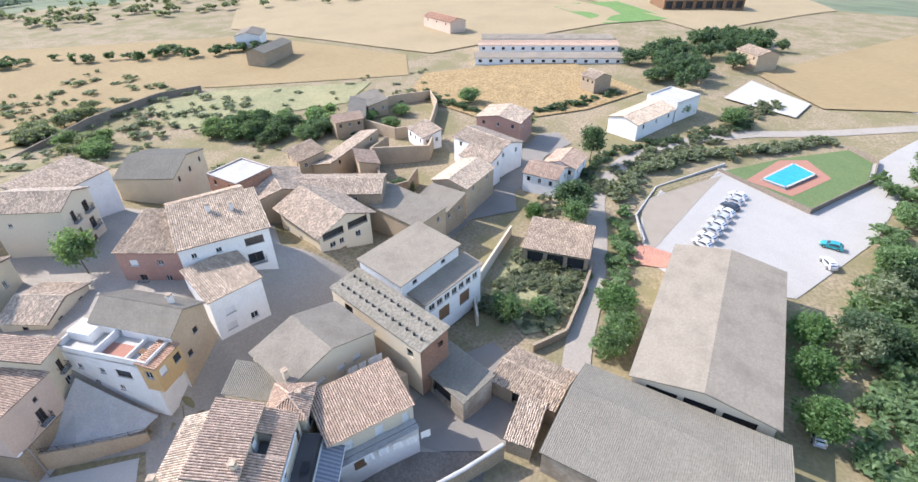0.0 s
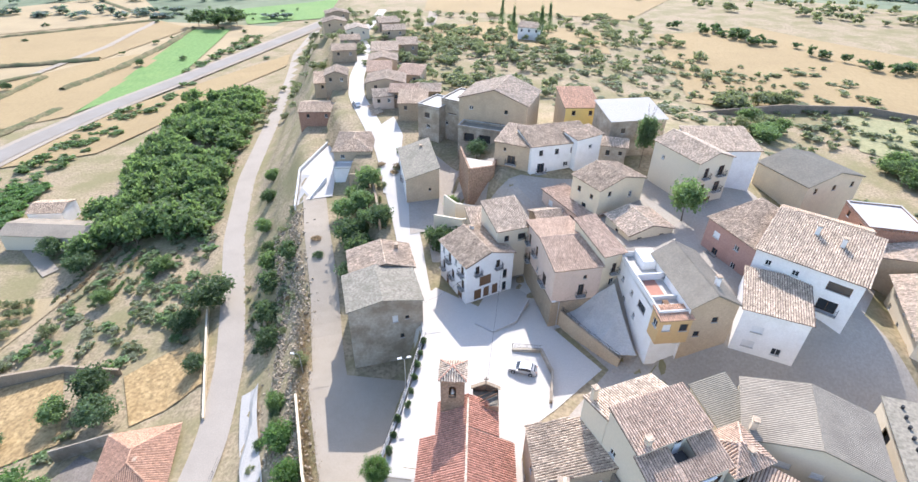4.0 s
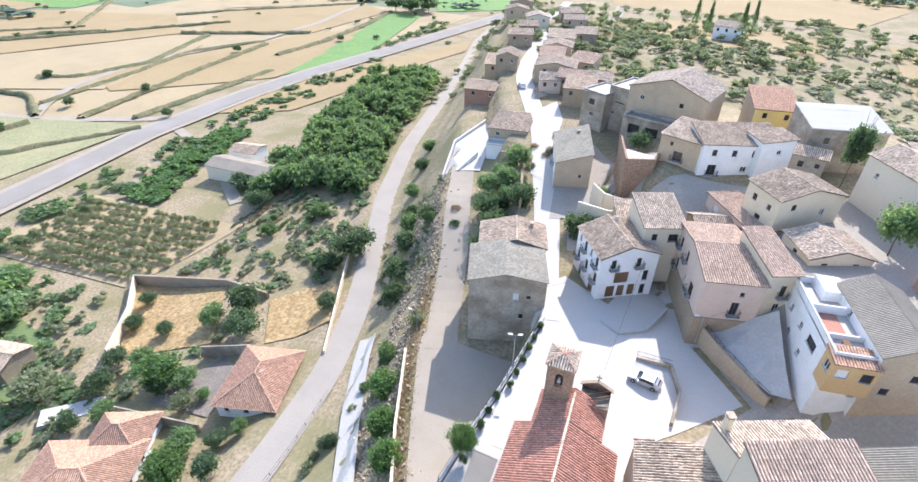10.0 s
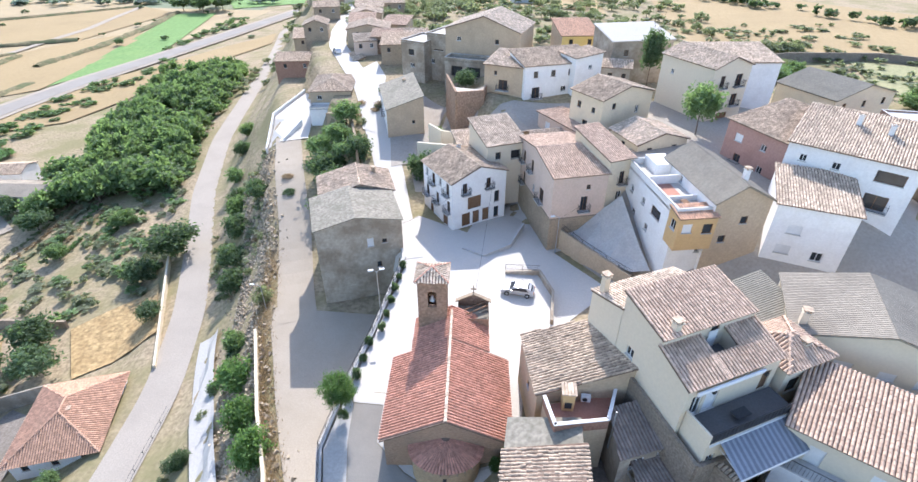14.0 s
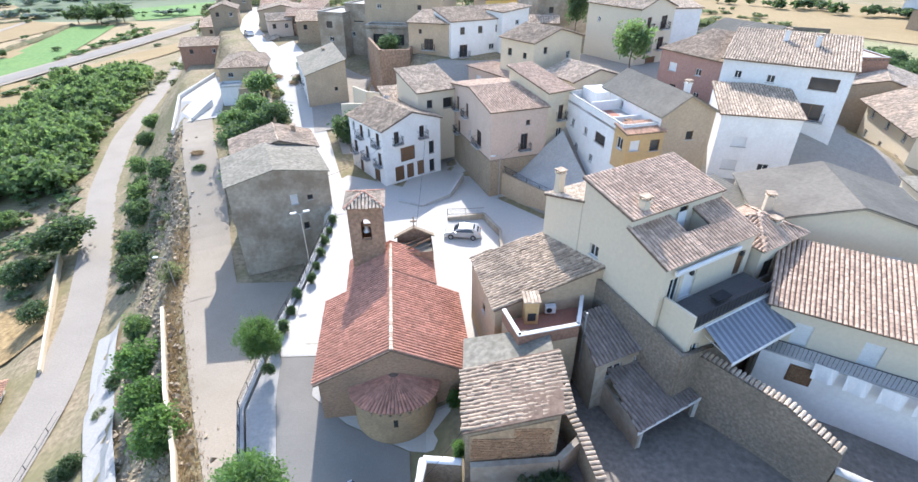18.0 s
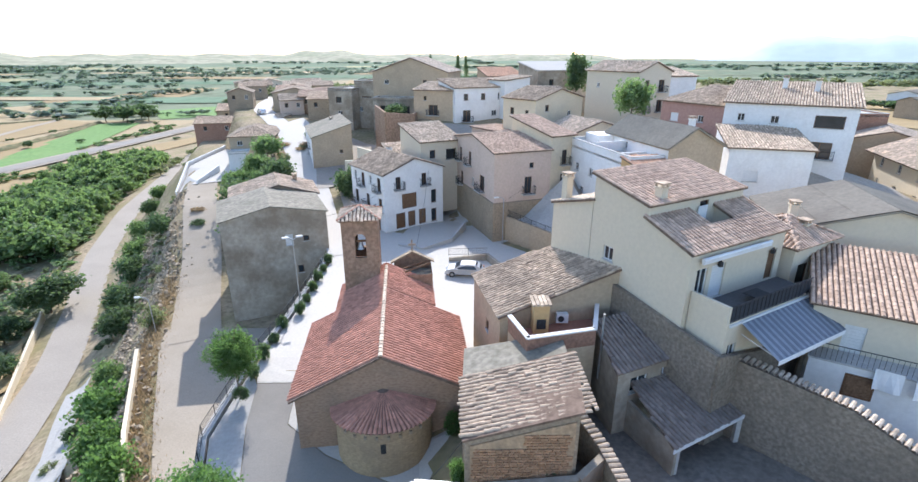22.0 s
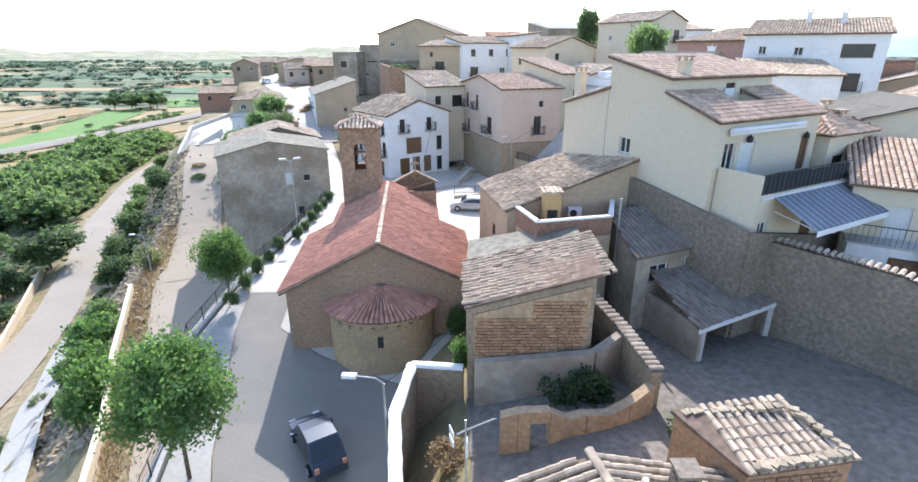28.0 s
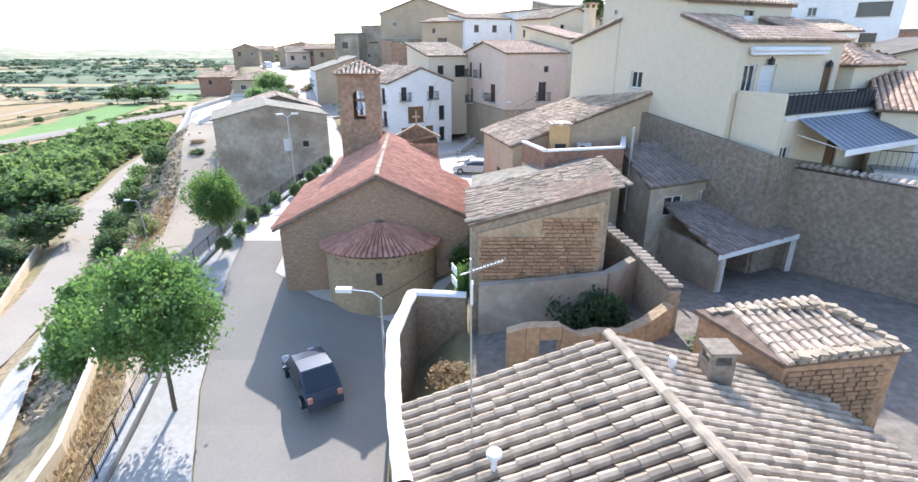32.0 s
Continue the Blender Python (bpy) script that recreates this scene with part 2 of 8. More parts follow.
    "leaf_bright": leafy("bright_leaves", (0.125, 0.205, 0.078)),
    "leaf_dark": leafy("dark_leaves", (0.1, 0.145, 0.08)),
    "leaf_olive": leafy("olive_leaves", (0.205, 0.225, 0.14)),
    # distance haze is put into this leaf colour: paler and bluer
    "leaf_far": leafy("haze_tinted_leaves", (0.17, 0.215, 0.2)),
    "plain": mat("irrigated_plain", (0.15, 0.18, 0.11), 1.0, 0.2, 0.05, 0, (0.27, 0.255, 0.16), 0.7, 0.008),
    "far_green": mat("far_crops", (0.13, 0.195, 0.115), 1.0, 0.15, 0.05, 0, (0.18, 0.2, 0.13), 0.5, 0.01),
    "bank": mat("dry_bank_scrub", (0.185, 0.155, 0.085), 0.95, 0.4, 0.9, 0.8, (0.10, 0.12, 0.055), 0.9, 0.16, edge=(0.4, 0.62)),
    "straw": leafy("dry_stalks", (0.37, 0.275, 0.155)),
    "water": mat("pool_water", (0.02, 0.33, 0.62), 0.05, 0.1, 1.0, 0.05, (0.03, 0.42, 0.7), 0.4, 0.3, spec=0.5),
    "hill": mat("far_scrub", (0.34, 0.32, 0.22), 1.0, 0.25, 0.03, 0, (0.15, 0.19, 0.10), 0.8, 0.006),
    # pale blue stands for the air's haze, not for the rock itself
    "mountain": mat("haze_blue_mountain", (0.47, 0.53, 0.59), 1.0, 0.06, 0.01, 0, (0.42, 0.48, 0.55), 0.5, 0.002),
    "rock": mat("loose_rock", (0.37, 0.3, 0.21), 0.95, 0.3, 3.0, 0.6, island=0.3),
    "rubber": mat("tyre_rubber", (0.03, 0.03, 0.03), 0.9, 0.2, 9.0, 0.1),
}

# ---- the shape of the land ----
def smooth(a, b, v):
    v = min(1.0, max(0.0, (v - a) / (b - a)))
    return v * v * (3 - 2 * v)


def lerp(a, b, k):
    return a + (b - a) * k


def along(line, y):
    """The x of a line of (y, x) pairs at y."""
    if y <= line[0][0]:
        return line[0][1]
    for (y0, x0), (y1, x1) in zip(line, line[1:]):
        if y <= y1:
            return lerp(x0, x1, (y - y0) / (y1 - y0))
    return line[-1][1]


LOW_ROAD = [(-60, -44), (23, -44.4), (34, -45.5), (48, -47.5), (65, -53), (82, -61), (108, -74), (142, -87), (202, -104), (267, -124), (332, -146), (420, -162)]
BANK_TOP = [(-60, -13.6), (6, -14.0), (20, -16.7), (25, -18.9), (31.3, -22), (36, -24.8), (46, -29.5), (52.5, -32.6), (60, -35), (76, -40.5), (91, -47), (110, -53), (127, -60), (170, -72), (260, -104), (420, -140)]
TOWN_EDGE = [(-60, -10.4), (13.6, -10.7), (22.5, -12.1), (29.8, -14.3), (37, -13.6), (45, -12.9), (59, -12.2), (70, -18), (90, -30), (110, -38), (135, -52), (170, -64), (260, -96), (420, -130)]
HIGHWAY = [(-900, -150), (-200, -190), (34, -182), (78, -189), (120, -197), (177, -198), (218, -195), (264, -187), (320, -178), (390, -168), (600, -140), (1500, -60)]


CHURCH_ROAD = [(-60, -5.0), (6, -4.0), (14, -3.6), (20, -3.0), (24, -2.4), (29, -1.2), (36, 0.0)]


def road_level(y):
    return lerp(-18.4, -26.6, smooth(120, 360, y))


def lane_level(y):
    return -7.8 + 1.6 * smooth(38, 8, y) + 5.6 * smooth(62, 94, y) + 2.7 * smooth(94, 135, y)


def upper(x, y):
    """The height of the town's own ground."""
    p = 0.65 * x + 0.55 * y - 0.5 * max(0, x - 24)
    h = 11.5 * smooth(42.5, 54, p) * (1 - smooth(38, 86, x)) * (1 - 0.75 * smooth(116, 200, y)) * smooth(-22, -2, x - 0.0 * y)
    h += 1.2 * math.exp(-((x - 36) ** 2 + (y - 36) ** 2) / 200)
    h = max(h, 7.5 * smooth(64, 150, y) * (1 - 0.6 * smooth(200, 330, y)) * (1 - smooth(10, 70, x)))
    z = h - 1.2 * smooth(15, -30, y) * smooth(0, 3, x)
    if y < 36:
        z += along(CHURCH_ROAD, y) * smooth(2.4, -0.4, x)
    z += 1.2 * smooth(2, 8, x) * smooth(34, 24, y) * smooth(40, 24, x)
    z -= 4.4 * math.exp(-((x - 7) ** 2 + (y - 87) ** 2) / 90)
    z += smooth(90, 130, x) * 1.0 + 3.0 * smooth(140, 300, x)
    return z


def ground(x, y):
    xr, xb, xe, xh = along(LOW_ROAD, y), along(BANK_TOP, y), along(TOWN_EDGE, y), along(HIGHWAY, y)
    zr = road_level(y)
    lane = lane_level(y)
    if x >= xe:
        z = upper(x, y)
    elif x >= xb:
        zu = upper(xe, y)
        k = (x - xb) / max(1, xe - xb)
        z = lane if k < 0.95 else lerp(lane, zu, (k - 0.95) / 0.05)
    elif x >= xr + 3.2:
        k = (x - xr - 3.2) / max(1, xb - xr - 3.2)
        bench = 0.25 * smooth(0.24, 0.3, k) + 0.35 * smooth(0.52, 0.62, k) + 0.4 * smooth(0.75, 1, k)
        z = lerp(zr, lane - 0.7, 0.55 * k + 0.45 * bench)
    elif x >= xr - 3.4:
        z = zr
    else:
        z = lerp(zr, -26.8, 0.36 * smooth(0, 9, xr - 3.4 - x) + 0.64 * smooth(9, 58, xr - 3.4 - x))
    far = math.hypot(x - 20, y - 60)
    if far > 330:
        z = lerp(z, -26.8, smooth(330, 800, far))
    if abs(x - xh) < 22:
        z = lerp(-26.2, z, smooth(7, 22, abs(x - xh)))
    if x < xr - 14 or far > 150:
        z += 0.35 * noise.noise((x * 0.03, y * 0.03, 1.7)) * smooth(8, 30, abs(x - xh)) * (1 if x < xr else smooth(150, 260, far))
    return z


def spread(dense0, dense1, step, reach0, reach1, grow=1.12):
    c = list(np.arange(dense0, dense1 + 0.01, step))
    s = step
    while c[-1] < reach1:
        s *= grow
        c.append(c[-1] + s)
    s = step
    while c[0] > reach0:
        s *= grow
        c.insert(0, c[0] - s)
    return c


# ---- mesh helpers ----
class Geo:
    """Gathers vertices and faces for one mesh."""

    def __init__(self):
        self.v, self.f = [], []

    def add(self, vs, fs):
        n = len(self.v)
        self.v += [tuple(p) for p in vs]
        self.f += [tuple(i + n for i in q) for q in fs]
        return self

    def poly(self, *ps):
        return self.add(ps, [tuple(range(len(ps)))])

    def box(self, x0, x1, y0, y1, z0, z1, m=None):
        vs = [Vector(p) for p in ((x0, y0, z0), (x1, y0, z0), (x1, y1, z0), (x0, y1, z0), (x0, y0, z1), (x1, y0, z1), (x1, y1, z1), (x0, y1, z1))]
        if m is not None:
            vs = [m @ p for p in vs]
        return self.add(vs, [(3, 2, 1, 0), (4, 5, 6, 7), (0, 1, 5, 4), (1, 2, 6, 5), (2, 3, 7, 6), (3, 0, 4, 7)])

    def tube(self, p0, p1, r0, r1=None, n=8, caps=True):
        r1 = r0 if r1 is None else r1
        p0, p1 = Vector(p0), Vector(p1)
        q = (p1 - p0).to_track_quat("Z", "Y").to_matrix()
        vs = []
        for p, r in ((p0, r0), (p1, r1)):
            vs += [p + q @ Vector((r * math.cos(6.2832 * i / n), r * math.sin(6.2832 * i / n), 0)) for i in range(n)]
        fs = [(i, (i + 1) % n, n + (i + 1) % n, n + i) for i in range(n)]
        if caps:
            fs += [tuple(range(n - 1, -1, -1)), tuple(range(n, 2 * n))]
        return self.add(vs, fs)

    def prism(self, ring, z0, z1):
        """An upright solid over a ring of (x, y) that runs counter-clockwise."""
        n = len(ring)
        vs = [(x, y, z0) for x, y in ring] + [(x, y, z1) for x, y in ring]
        return self.add(vs, [(i, (i + 1) % n, n + (i + 1) % n, n + i) for i in range(n)] + [tuple(range(n - 1, -1, -1)), tuple(range(n, 2 * n))])

    def mesh(self, name, material, flat=True):
        me = bpy.data.meshes.new(name)
        me.from_pydata(self.v, [], self.f)
        me.materials.append(material)
        if not flat:
            me.polygons.foreach_set("use_smooth", [True] * len(me.polygons))
        me.update()
        return me


def part(name, geo, material, parent, label="", flat=True, kind=""):
    """Links one mesh as a part under a thing or a part."""
    data = geo.mesh(name, material, flat) if isinstance(geo, Geo) else geo
    ob = new(name, data)
    ob.parent = parent
    return tagged(ob, label, kind=kind)


def thing(name, m, label, category, group="", kind=""):
    ob = new(name)
    ob.matrix_world = m
    ob.empty_display_size = 0.2
    return tagged(ob, label, category, group, kind)


def solid(name, geo, material, label, category, group="", kind="", flat=True, m=None):
    ob = new(name, geo.mesh(name, material, flat))
    if m is not None:
        ob.matrix_world = m
    return tagged(ob, label, category, group, kind)


def at(x, y, rz=0.0, dz=0.0):
    return pose(x, y, ground(x, y) + dz, 0, 0, rz)


# ---- ground ----
gx = spread(-130, 132, 2.2, -3900, 3900)
gy = spread(-34, 190, 2.2, -2200, 4300)
gv = [(x, y, ground(x, y)) for y in gy for x in gx]
nx = len(gx)
gf = [(j * nx + i, j * nx + i + 1, (j + 1) * nx + i + 1, (j + 1) * nx + i) for j in range(len(gy) - 1) for i in range(nx - 1)]
gme = Geo().add(gv, gf).mesh("ground", M["soil"], False)
gme.materials.append(M["plain"])
gme.materials.append(M["field_pale"])
for poly in gme.polygons:
    q = poly.center
    far = math.hypot(q.x - 20, q.y - 60)
    poly.material_index = 2 if far < 560 and q.y < 410 and q.x < along(HIGHWAY, q.y) - 22 else 1 if far > 430 else 0
tagged(new("ground", gme), "dry earth and scrub of a hillside village and plain", "ground", kind="structure")


def ribbon(name, line, width, material, label, category, lift=0.1, z=None, step=2.5, kind="structure"):
    """A road: a strip along a line of (x, y) that lies on the land."""
    pts = []
    for (x0, y0), (x1, y1) in zip(line, line[1:]):
        n = max(1, int(math.hypot(x1 - x0, y1 - y0) / step))
        pts += [(lerp(x0, x1, i / n), lerp(y0, y1, i / n)) for i in range(n)]
    pts.append(line[-1])
    for _ in range(3):
        pts = [pts[0]] + [((a[0] + 2 * b[0] + c[0]) / 4, (a[1] + 2 * b[1] + c[1]) / 4) for a, b, c in zip(pts, pts[1:], pts[2:])] + [pts[-1]]
    vs, fs, k = [], [], 5
    for i, (x, y) in enumerate(pts):
        a, b = pts[max(0, i - 1)], pts[min(len(pts) - 1, i + 1)]
        d = Vector((b[0] - a[0], b[1] - a[1])).normalized()
        for j in range(k):
            o = (j / (k - 1) - 0.5) * width
            px, py = x - d.y * o, y + d.x * o
            vs.append((px, py, (ground(px, py) if z is None else z) + lift))
    fs = [(i * k + j + 1, i * k + j, (i + 1) * k + j, (i + 1) * k + j + 1) for i in range(len(pts) - 1) for j in range(k - 1)]
    return tagged(new(name, Geo().add(vs, fs).mesh(name, material)), label, category, kind=kind)


def patch(name, ring, material, label, category, lift=0.12, cell=6.0, kind="structure"):
    """A field or paved area with exact edges, laid on the land."""
    bm = bmesh.new()
    bm.faces.new([bm.verts.new((x, y, 0)) for x, y in ring])
    for ax in (0, 1):
        lo, hi = min(p[ax] for p in ring), max(p[ax] for p in ring)
        for i in range(1, int((hi - lo) / cell) + 1):
            co = [0, 0, 0]
            co[ax] = lo + i * cell
            bmesh.ops.bisect_plane(bm, geom=bm.verts[:] + bm.edges[:] + bm.faces[:], plane_co=co, plane_no=(1 - ax, ax, 0))
    for v in bm.verts:
        v.co.z = ground(v.co.x, v.co.y) + lift
    bmesh.ops.recalc_face_normals(bm, faces=bm.faces)
    if sum(f.normal.z for f in bm.faces) < 0:
        bmesh.ops.reverse_faces(bm, faces=bm.faces)
    me = bpy.data.meshes.new(name)
    bm.to_mesh(me)
    bm.free()
    me.materials.append(material)
    return tagged(new(name, me), label, category, kind=kind)


ribbon("road", [(x, y) for y, x in LOW_ROAD if y < 430], 5.4, M["lane_road"], "sun-bleached asphalt lane along the foot of the hill", "road", 0.22)
ribbon("highway", [(x, y) for y, x in HIGHWAY], 9.5, M["highway"], "two-lane asphalt country road with pale verges", "road", 0.75)
ribbon("highway_verge", [(x, y) for y, x in HIGHWAY], 15, M["gravel"], "pale gravel verge of the country road", "verge", 0.62)
ribbon("farm_track", [(-197, 140), (-256, 111), (-316, 97), (-389, 94), (-430, 86), (-600, 60)], 5, M["gravel"], "pale dirt track between the stubble fields", "track", 0.3)
ribbon("farm_track", [(-190, 130), (-165, 122), (-140, 108), (-122, 96)], 4, M["gravel"], "pale dirt track down to a small farm", "track", 0.3)
ribbon("street", [(-12, 60), (-16, 72), (-20, 86), (-27, 104), (-33, 120), (-42, 137), (-50.5, 154), (-56.5, 175), (-59, 190), (-64, 212), (-76, 250), (-80, 280), (-86, 330)], 5.0, M["paving"], "pale concrete street climbing between the houses", "street", 0.14)
ribbon("upper_track", [(-30, 165), (-42.3, 189), (-47.3, 237.7), (-50, 296), (-58, 360)], 5.5, M["gravel"], "pale track running north above the upper street", "track", 0.2)
patch("street_corner", [(-39, 129), (-35, 139), (-30, 128), (-27.5, 112), (-24.3, 99), (-29, 101), (-34.5, 120)], M["paving"], "small sunlit concrete square in the climbing street", "square", 0.2, 3)
LANE_Y = (4, 10, 16, 22, 28, 34, 40, 46, 52, 56.5)
patch("lane", [(along(TOWN_EDGE, y) - 0.9, y) for y in LANE_Y] + [(along(BANK_TOP, y) + 2.2, y) for y in LANE_Y[::-1]], M["gravel"], "unpaved beige lane on the terrace below the square", "lane", 0.1, 3)
ribbon("lane", [(-27, 54), (-30.5, 62), (-35.5, 76), (-42, 91), (-48, 106)], 5.5, M["gravel"], "pale unpaved lane on the terrace below the houses", "lane", 0.14)
ribbon("walkway", [(-19.5, 8), (-22.5, 16), (-26.5, 25), (-32, 34), (-37.6, 43), (-42.6, 52), (-45, 58)], 3.4, M["car_park"], "pale concrete footpath on the bank above the lower road", "path", 0.5)
ribbon("east_lane", [(48, 6), (60, 9), (77, 10.6), (95, 14.0), (112, 19.0), (136, 16.5), (157, 2.5), (172, -14.6), (184, -38), (203, -70), (230, -110)], 4.4, M["street_dust"], "unpaved lane round the foot of the village", "lane", 0.14)
patch("plaza", [(-9.2, 31.2), (-6.1, 28.7), (-1.2, 26.5), (0.6, 26.2), (2.5, 30), (4.5, 34), (5, 44), (9, 48), (16, 56), (9, 64), (14, 66), (7, 78), (0, 82), (-4, 68), (-12.2, 72), (-15, 68), (-11.8, 58), (-12.6, 45), (-13.3, 37), (-12.5, 35), (-9.4, 35)], M["paving"], "pale concrete village square in front of the church", "square", 0.08, 3)
patch("church_road", [(-6.7, 4), (-0.7, 4), (-0.7, 19.3), (-1.2, 26.4), (-6.1, 28.6), (-9.2, 31.1), (-9.4, 34.9), (-12.5, 34.9), (-12.1, 31.5), (-9.8, 21.9), (-7.5, 15.9)], M["asphalt"], "grey asphalt road passing beside the church", "road", 0.12, 2)
patch("village_streets", [(8.5, 44), (20, 50), (28, 46), (23, 38), (28, 30), (34, 20), (46, 18), (52, 46), (58, 48), (54, 64), (62, 74), (52, 92), (48, 104), (30, 100), (22, 98), (2, 99), (-9, 91), (-16, 86), (-14, 79), (4, 81), (9, 66), (17, 56)], M["street_dust"], "dusty worn concrete lanes between the houses", "street", 0.16, 2.2)
patch("east_street", [(60, 47), (70, 43.6), (80, 42.6), (90, 42), (98, 34), (106, 37.4), (116, 36), (128, 37), (140, 33), (147, 39), (143, 44), (131, 44.6), (111, 43), (98, 42.8), (84, 43.6), (72, 45), (62, 52)], M["asphalt"], "shaded asphalt street between terraced houses", "street", 0.2, 3)
patch("upper_lane", [(-20, 87), (-10, 92), (-5, 95), (-4, 106), (-12, 110), (-20, 119), (-26, 113), (-22.5, 98)], M["street_dust"], "dusty worn lane below the hilltop houses", "street", 0.2, 2.2)
patch("sunken_yard", [(32, 29), (41, 27), (48, 27.5), (56, 22), (52, 14), (46, 12.6), (38, 13), (34, 20)], M["asphalt"], "grey asphalt yard behind the warehouse", "yard", 0.24, 2.2)
patch("yard", [(2.8, 14.5), (24, 12), (36, 14), (38, 22), (24, 30), (14, 34), (6, 32), (2.6, 24)], M["soil_and_shade"], "dark trodden courtyard behind stone walls", "yard", 0.14, 2.2)
patch("pavement", [(-10.55, 4), (-6.75, 4), (-7.55, 15.9), (-9.85, 21.9), (-12.0, 31.0), (-12.4, 34.6), (-13.3, 36.5), (-14.1, 30.0), (-12.0, 22.7), (-10.6, 13.6)], M["car_park"], "worn concrete pavement beside the church road", "pavement", 0.17, 2)


# ---- houses ----
TILE_W, TILE_L = 0.31, 0.42


def tiles(p0, p1, q1, q0, jitter=1.0, w=TILE_W, lng=TILE_L, seed=1, split=0):
    """Barrel tiles over a sloping face: eave p0 to p1, top q0 to q1. Gives the loose tiles' corners, tile by tile."""
    rng = np.random.default_rng(seed)
    p0, p1, q1, q0 = (np.array(p, float) for p in (p0, p1, q1, q0))
    u = (p1 - p0) / np.linalg.norm(p1 - p0)
    nrm = np.cross(p1 - p0, q0 - p0)
    nrm /= np.linalg.norm(nrm)
    v = np.cross(nrm, u)
    L, S = np.linalg.norm(p1 - p0), max((q0 - p0) @ v, (q1 - p0) @ v)
    a1, b1 = (q0 - p0) @ u, (q1 - p0) @ u
    cols = np.arange(w * 0.5, max(L, b1), w)
    rows = np.arange(-0.06, S - 0.05, lng)
    U, V = np.meshgrid(cols, rows)
    U, V = U.ravel(), V.ravel()
    k = np.clip(V / S, 0, 1)
    ok = (U >= a1 * k) & (U <= L + (b1 - L) * k)
    U, V = U[ok], V[ok]
    n = len(U)
    U = U + rng.normal(0, 0.012 * jitter, n)
    V = V + rng.normal(0, 0.02 * jitter, n)
    lift = rng.normal(0, 0.008 * jitter, n)
    yaw = rng.normal(0, 0.03 * jitter, n)
    ang = np.linspace(0, math.pi, 5)
    pts = np.zeros((n, 10, 3))
    for r, (dv, rad, up) in enumerate(((0.0, w * 0.385, 0.02), (lng * 1.12, w * 0.345, 0.0))):
        for i, a in enumerate(ang):
            du = math.cos(a) * rad
            hh = math.sin(a) * rad * 0.95 + up + 0.004
            uu, vv = U + du - yaw * dv, np.minimum(V + dv, S + 0.05)
            pts[:, r * 5 + i] = p0 + np.outer(uu, u) + np.outer(vv, v) + np.outer(hh + lift, nrm)
    return pts


TILE_FACES = [(i + 1, i, i + 5, i + 6) for i in range(4)] + [(0, 1, 2, 3, 4)]


def tile_mesh(name, pts, material):
    n = len(pts)
    me = bpy.data.meshes.new(name)
    fs = [tuple(k * 10 + i for i in q) for k in range(n) for q in TILE_FACES]
    me.from_pydata(pts.reshape(-1, 3).tolist(), [], fs)
    me.materials.append(material)
    return me


def slope(parent, p0, p1, q1, q0, material, cover="tile", thick=0.14, seed=1, label="", jitter=1.0, singles=0):
    """One face of a roof: a slab with its tiles or corrugated sheets."""
    p0, p1, q1, q0 = (Vector(p) for p in (p0, p1, q1, q0))
    nrm = (p1 - p0).cross(q0 - p0 if (q0 - p0).length > 0.01 else q1 - p0).normalized()
    tri = (q1 - q0).length < 0.02
    top = [p0, p1, q1] if tri else [p0, p1, q1, q0]
    n = len(top)
    g = Geo().add(top + [p - nrm * thick for p in top], [tuple(range(n)), tuple(range(2 * n - 1, n - 1, -1))] + [(i, n + i, n + (i + 1) % n, (i + 1) % n) for i in range(n)])
    base = part("roof_slope", g, M["bed"] if cover == "tile" else material, parent, label)
    if cover == "tile":
        pts = tiles(p0, p1, q1, q0, jitter, seed=seed)
        if singles:
            mid = pts.mean(axis=1)
            order = np.argsort(np.hypot(mid[:, 0] - 0, mid[:, 1] + 100))
            for k in order[:singles]:
                me = bpy.data.meshes.new("roof_tile")
                me.from_pydata(pts[k].tolist(), [], TILE_FACES)
                me.materials.append(material)
                part("roof_tile", me, material, base)
            pts = pts[np.sort(order[singles:])]
        if len(pts):
            part("roof_tiles", tile_mesh("roof_tiles", pts, material), material, base, kind="stuff")
    elif cover == "sheet":
        u = (p1 - p0).normalized()
        v = nrm.cross(u)
        L, S = (p1 - p0).length, (q0 - p0).dot(v)
        wave = 0.26
        cnt = int(L / wave) * 4
        rows = max(1, int(S / 2.4))
        g = Geo()
        for r in range(rows):
            vs = []
            for e in (0, 1):
                for i in range(cnt + 1):
                    o = 0.02 + 0.03 * (math.cos(i * math.pi / 2) + 1) + (0.02 if e == 0 else 0.0)
                    vs.append(p0 + u * (L * i / cnt) + v * (S * (r + e) / rows) + nrm * o)
            g.add(vs, [(i, i + 1, cnt + 2 + i, cnt + 1 + i) for i in range(cnt)])
        part("roof_sheet", g, material, base, kind="stuff")
    return base


def ridge_caps(parent, a, b, material, r=0.13):
    """Half-round caps along a ridge, one overlapping the next."""
    a, b = Vector(a), Vector(b)
    n = max(1, int((b - a).length / 0.42))
    d = (b - a) / n
    s = d.cross(Vector((0, 0, 1))).normalized()
    up = s.cross(d).normalized()
    g = Geo()
    for k in range(n):
        vs = []
        for e, rr, li in ((0, r, 0.03), (1.1, r * 0.88, 0.0)):
            for i in range(6):
                t = math.pi * i / 5
                vs.append(a + d * (k + e) + s * (math.cos(t) * rr) + up * (math.sin(t) * rr * 0.8 + li))
        g.add(vs, [(i, i + 1, 7 + i, 6 + i) for i in range(5)] + [(5, 4, 3, 2, 1, 0)])
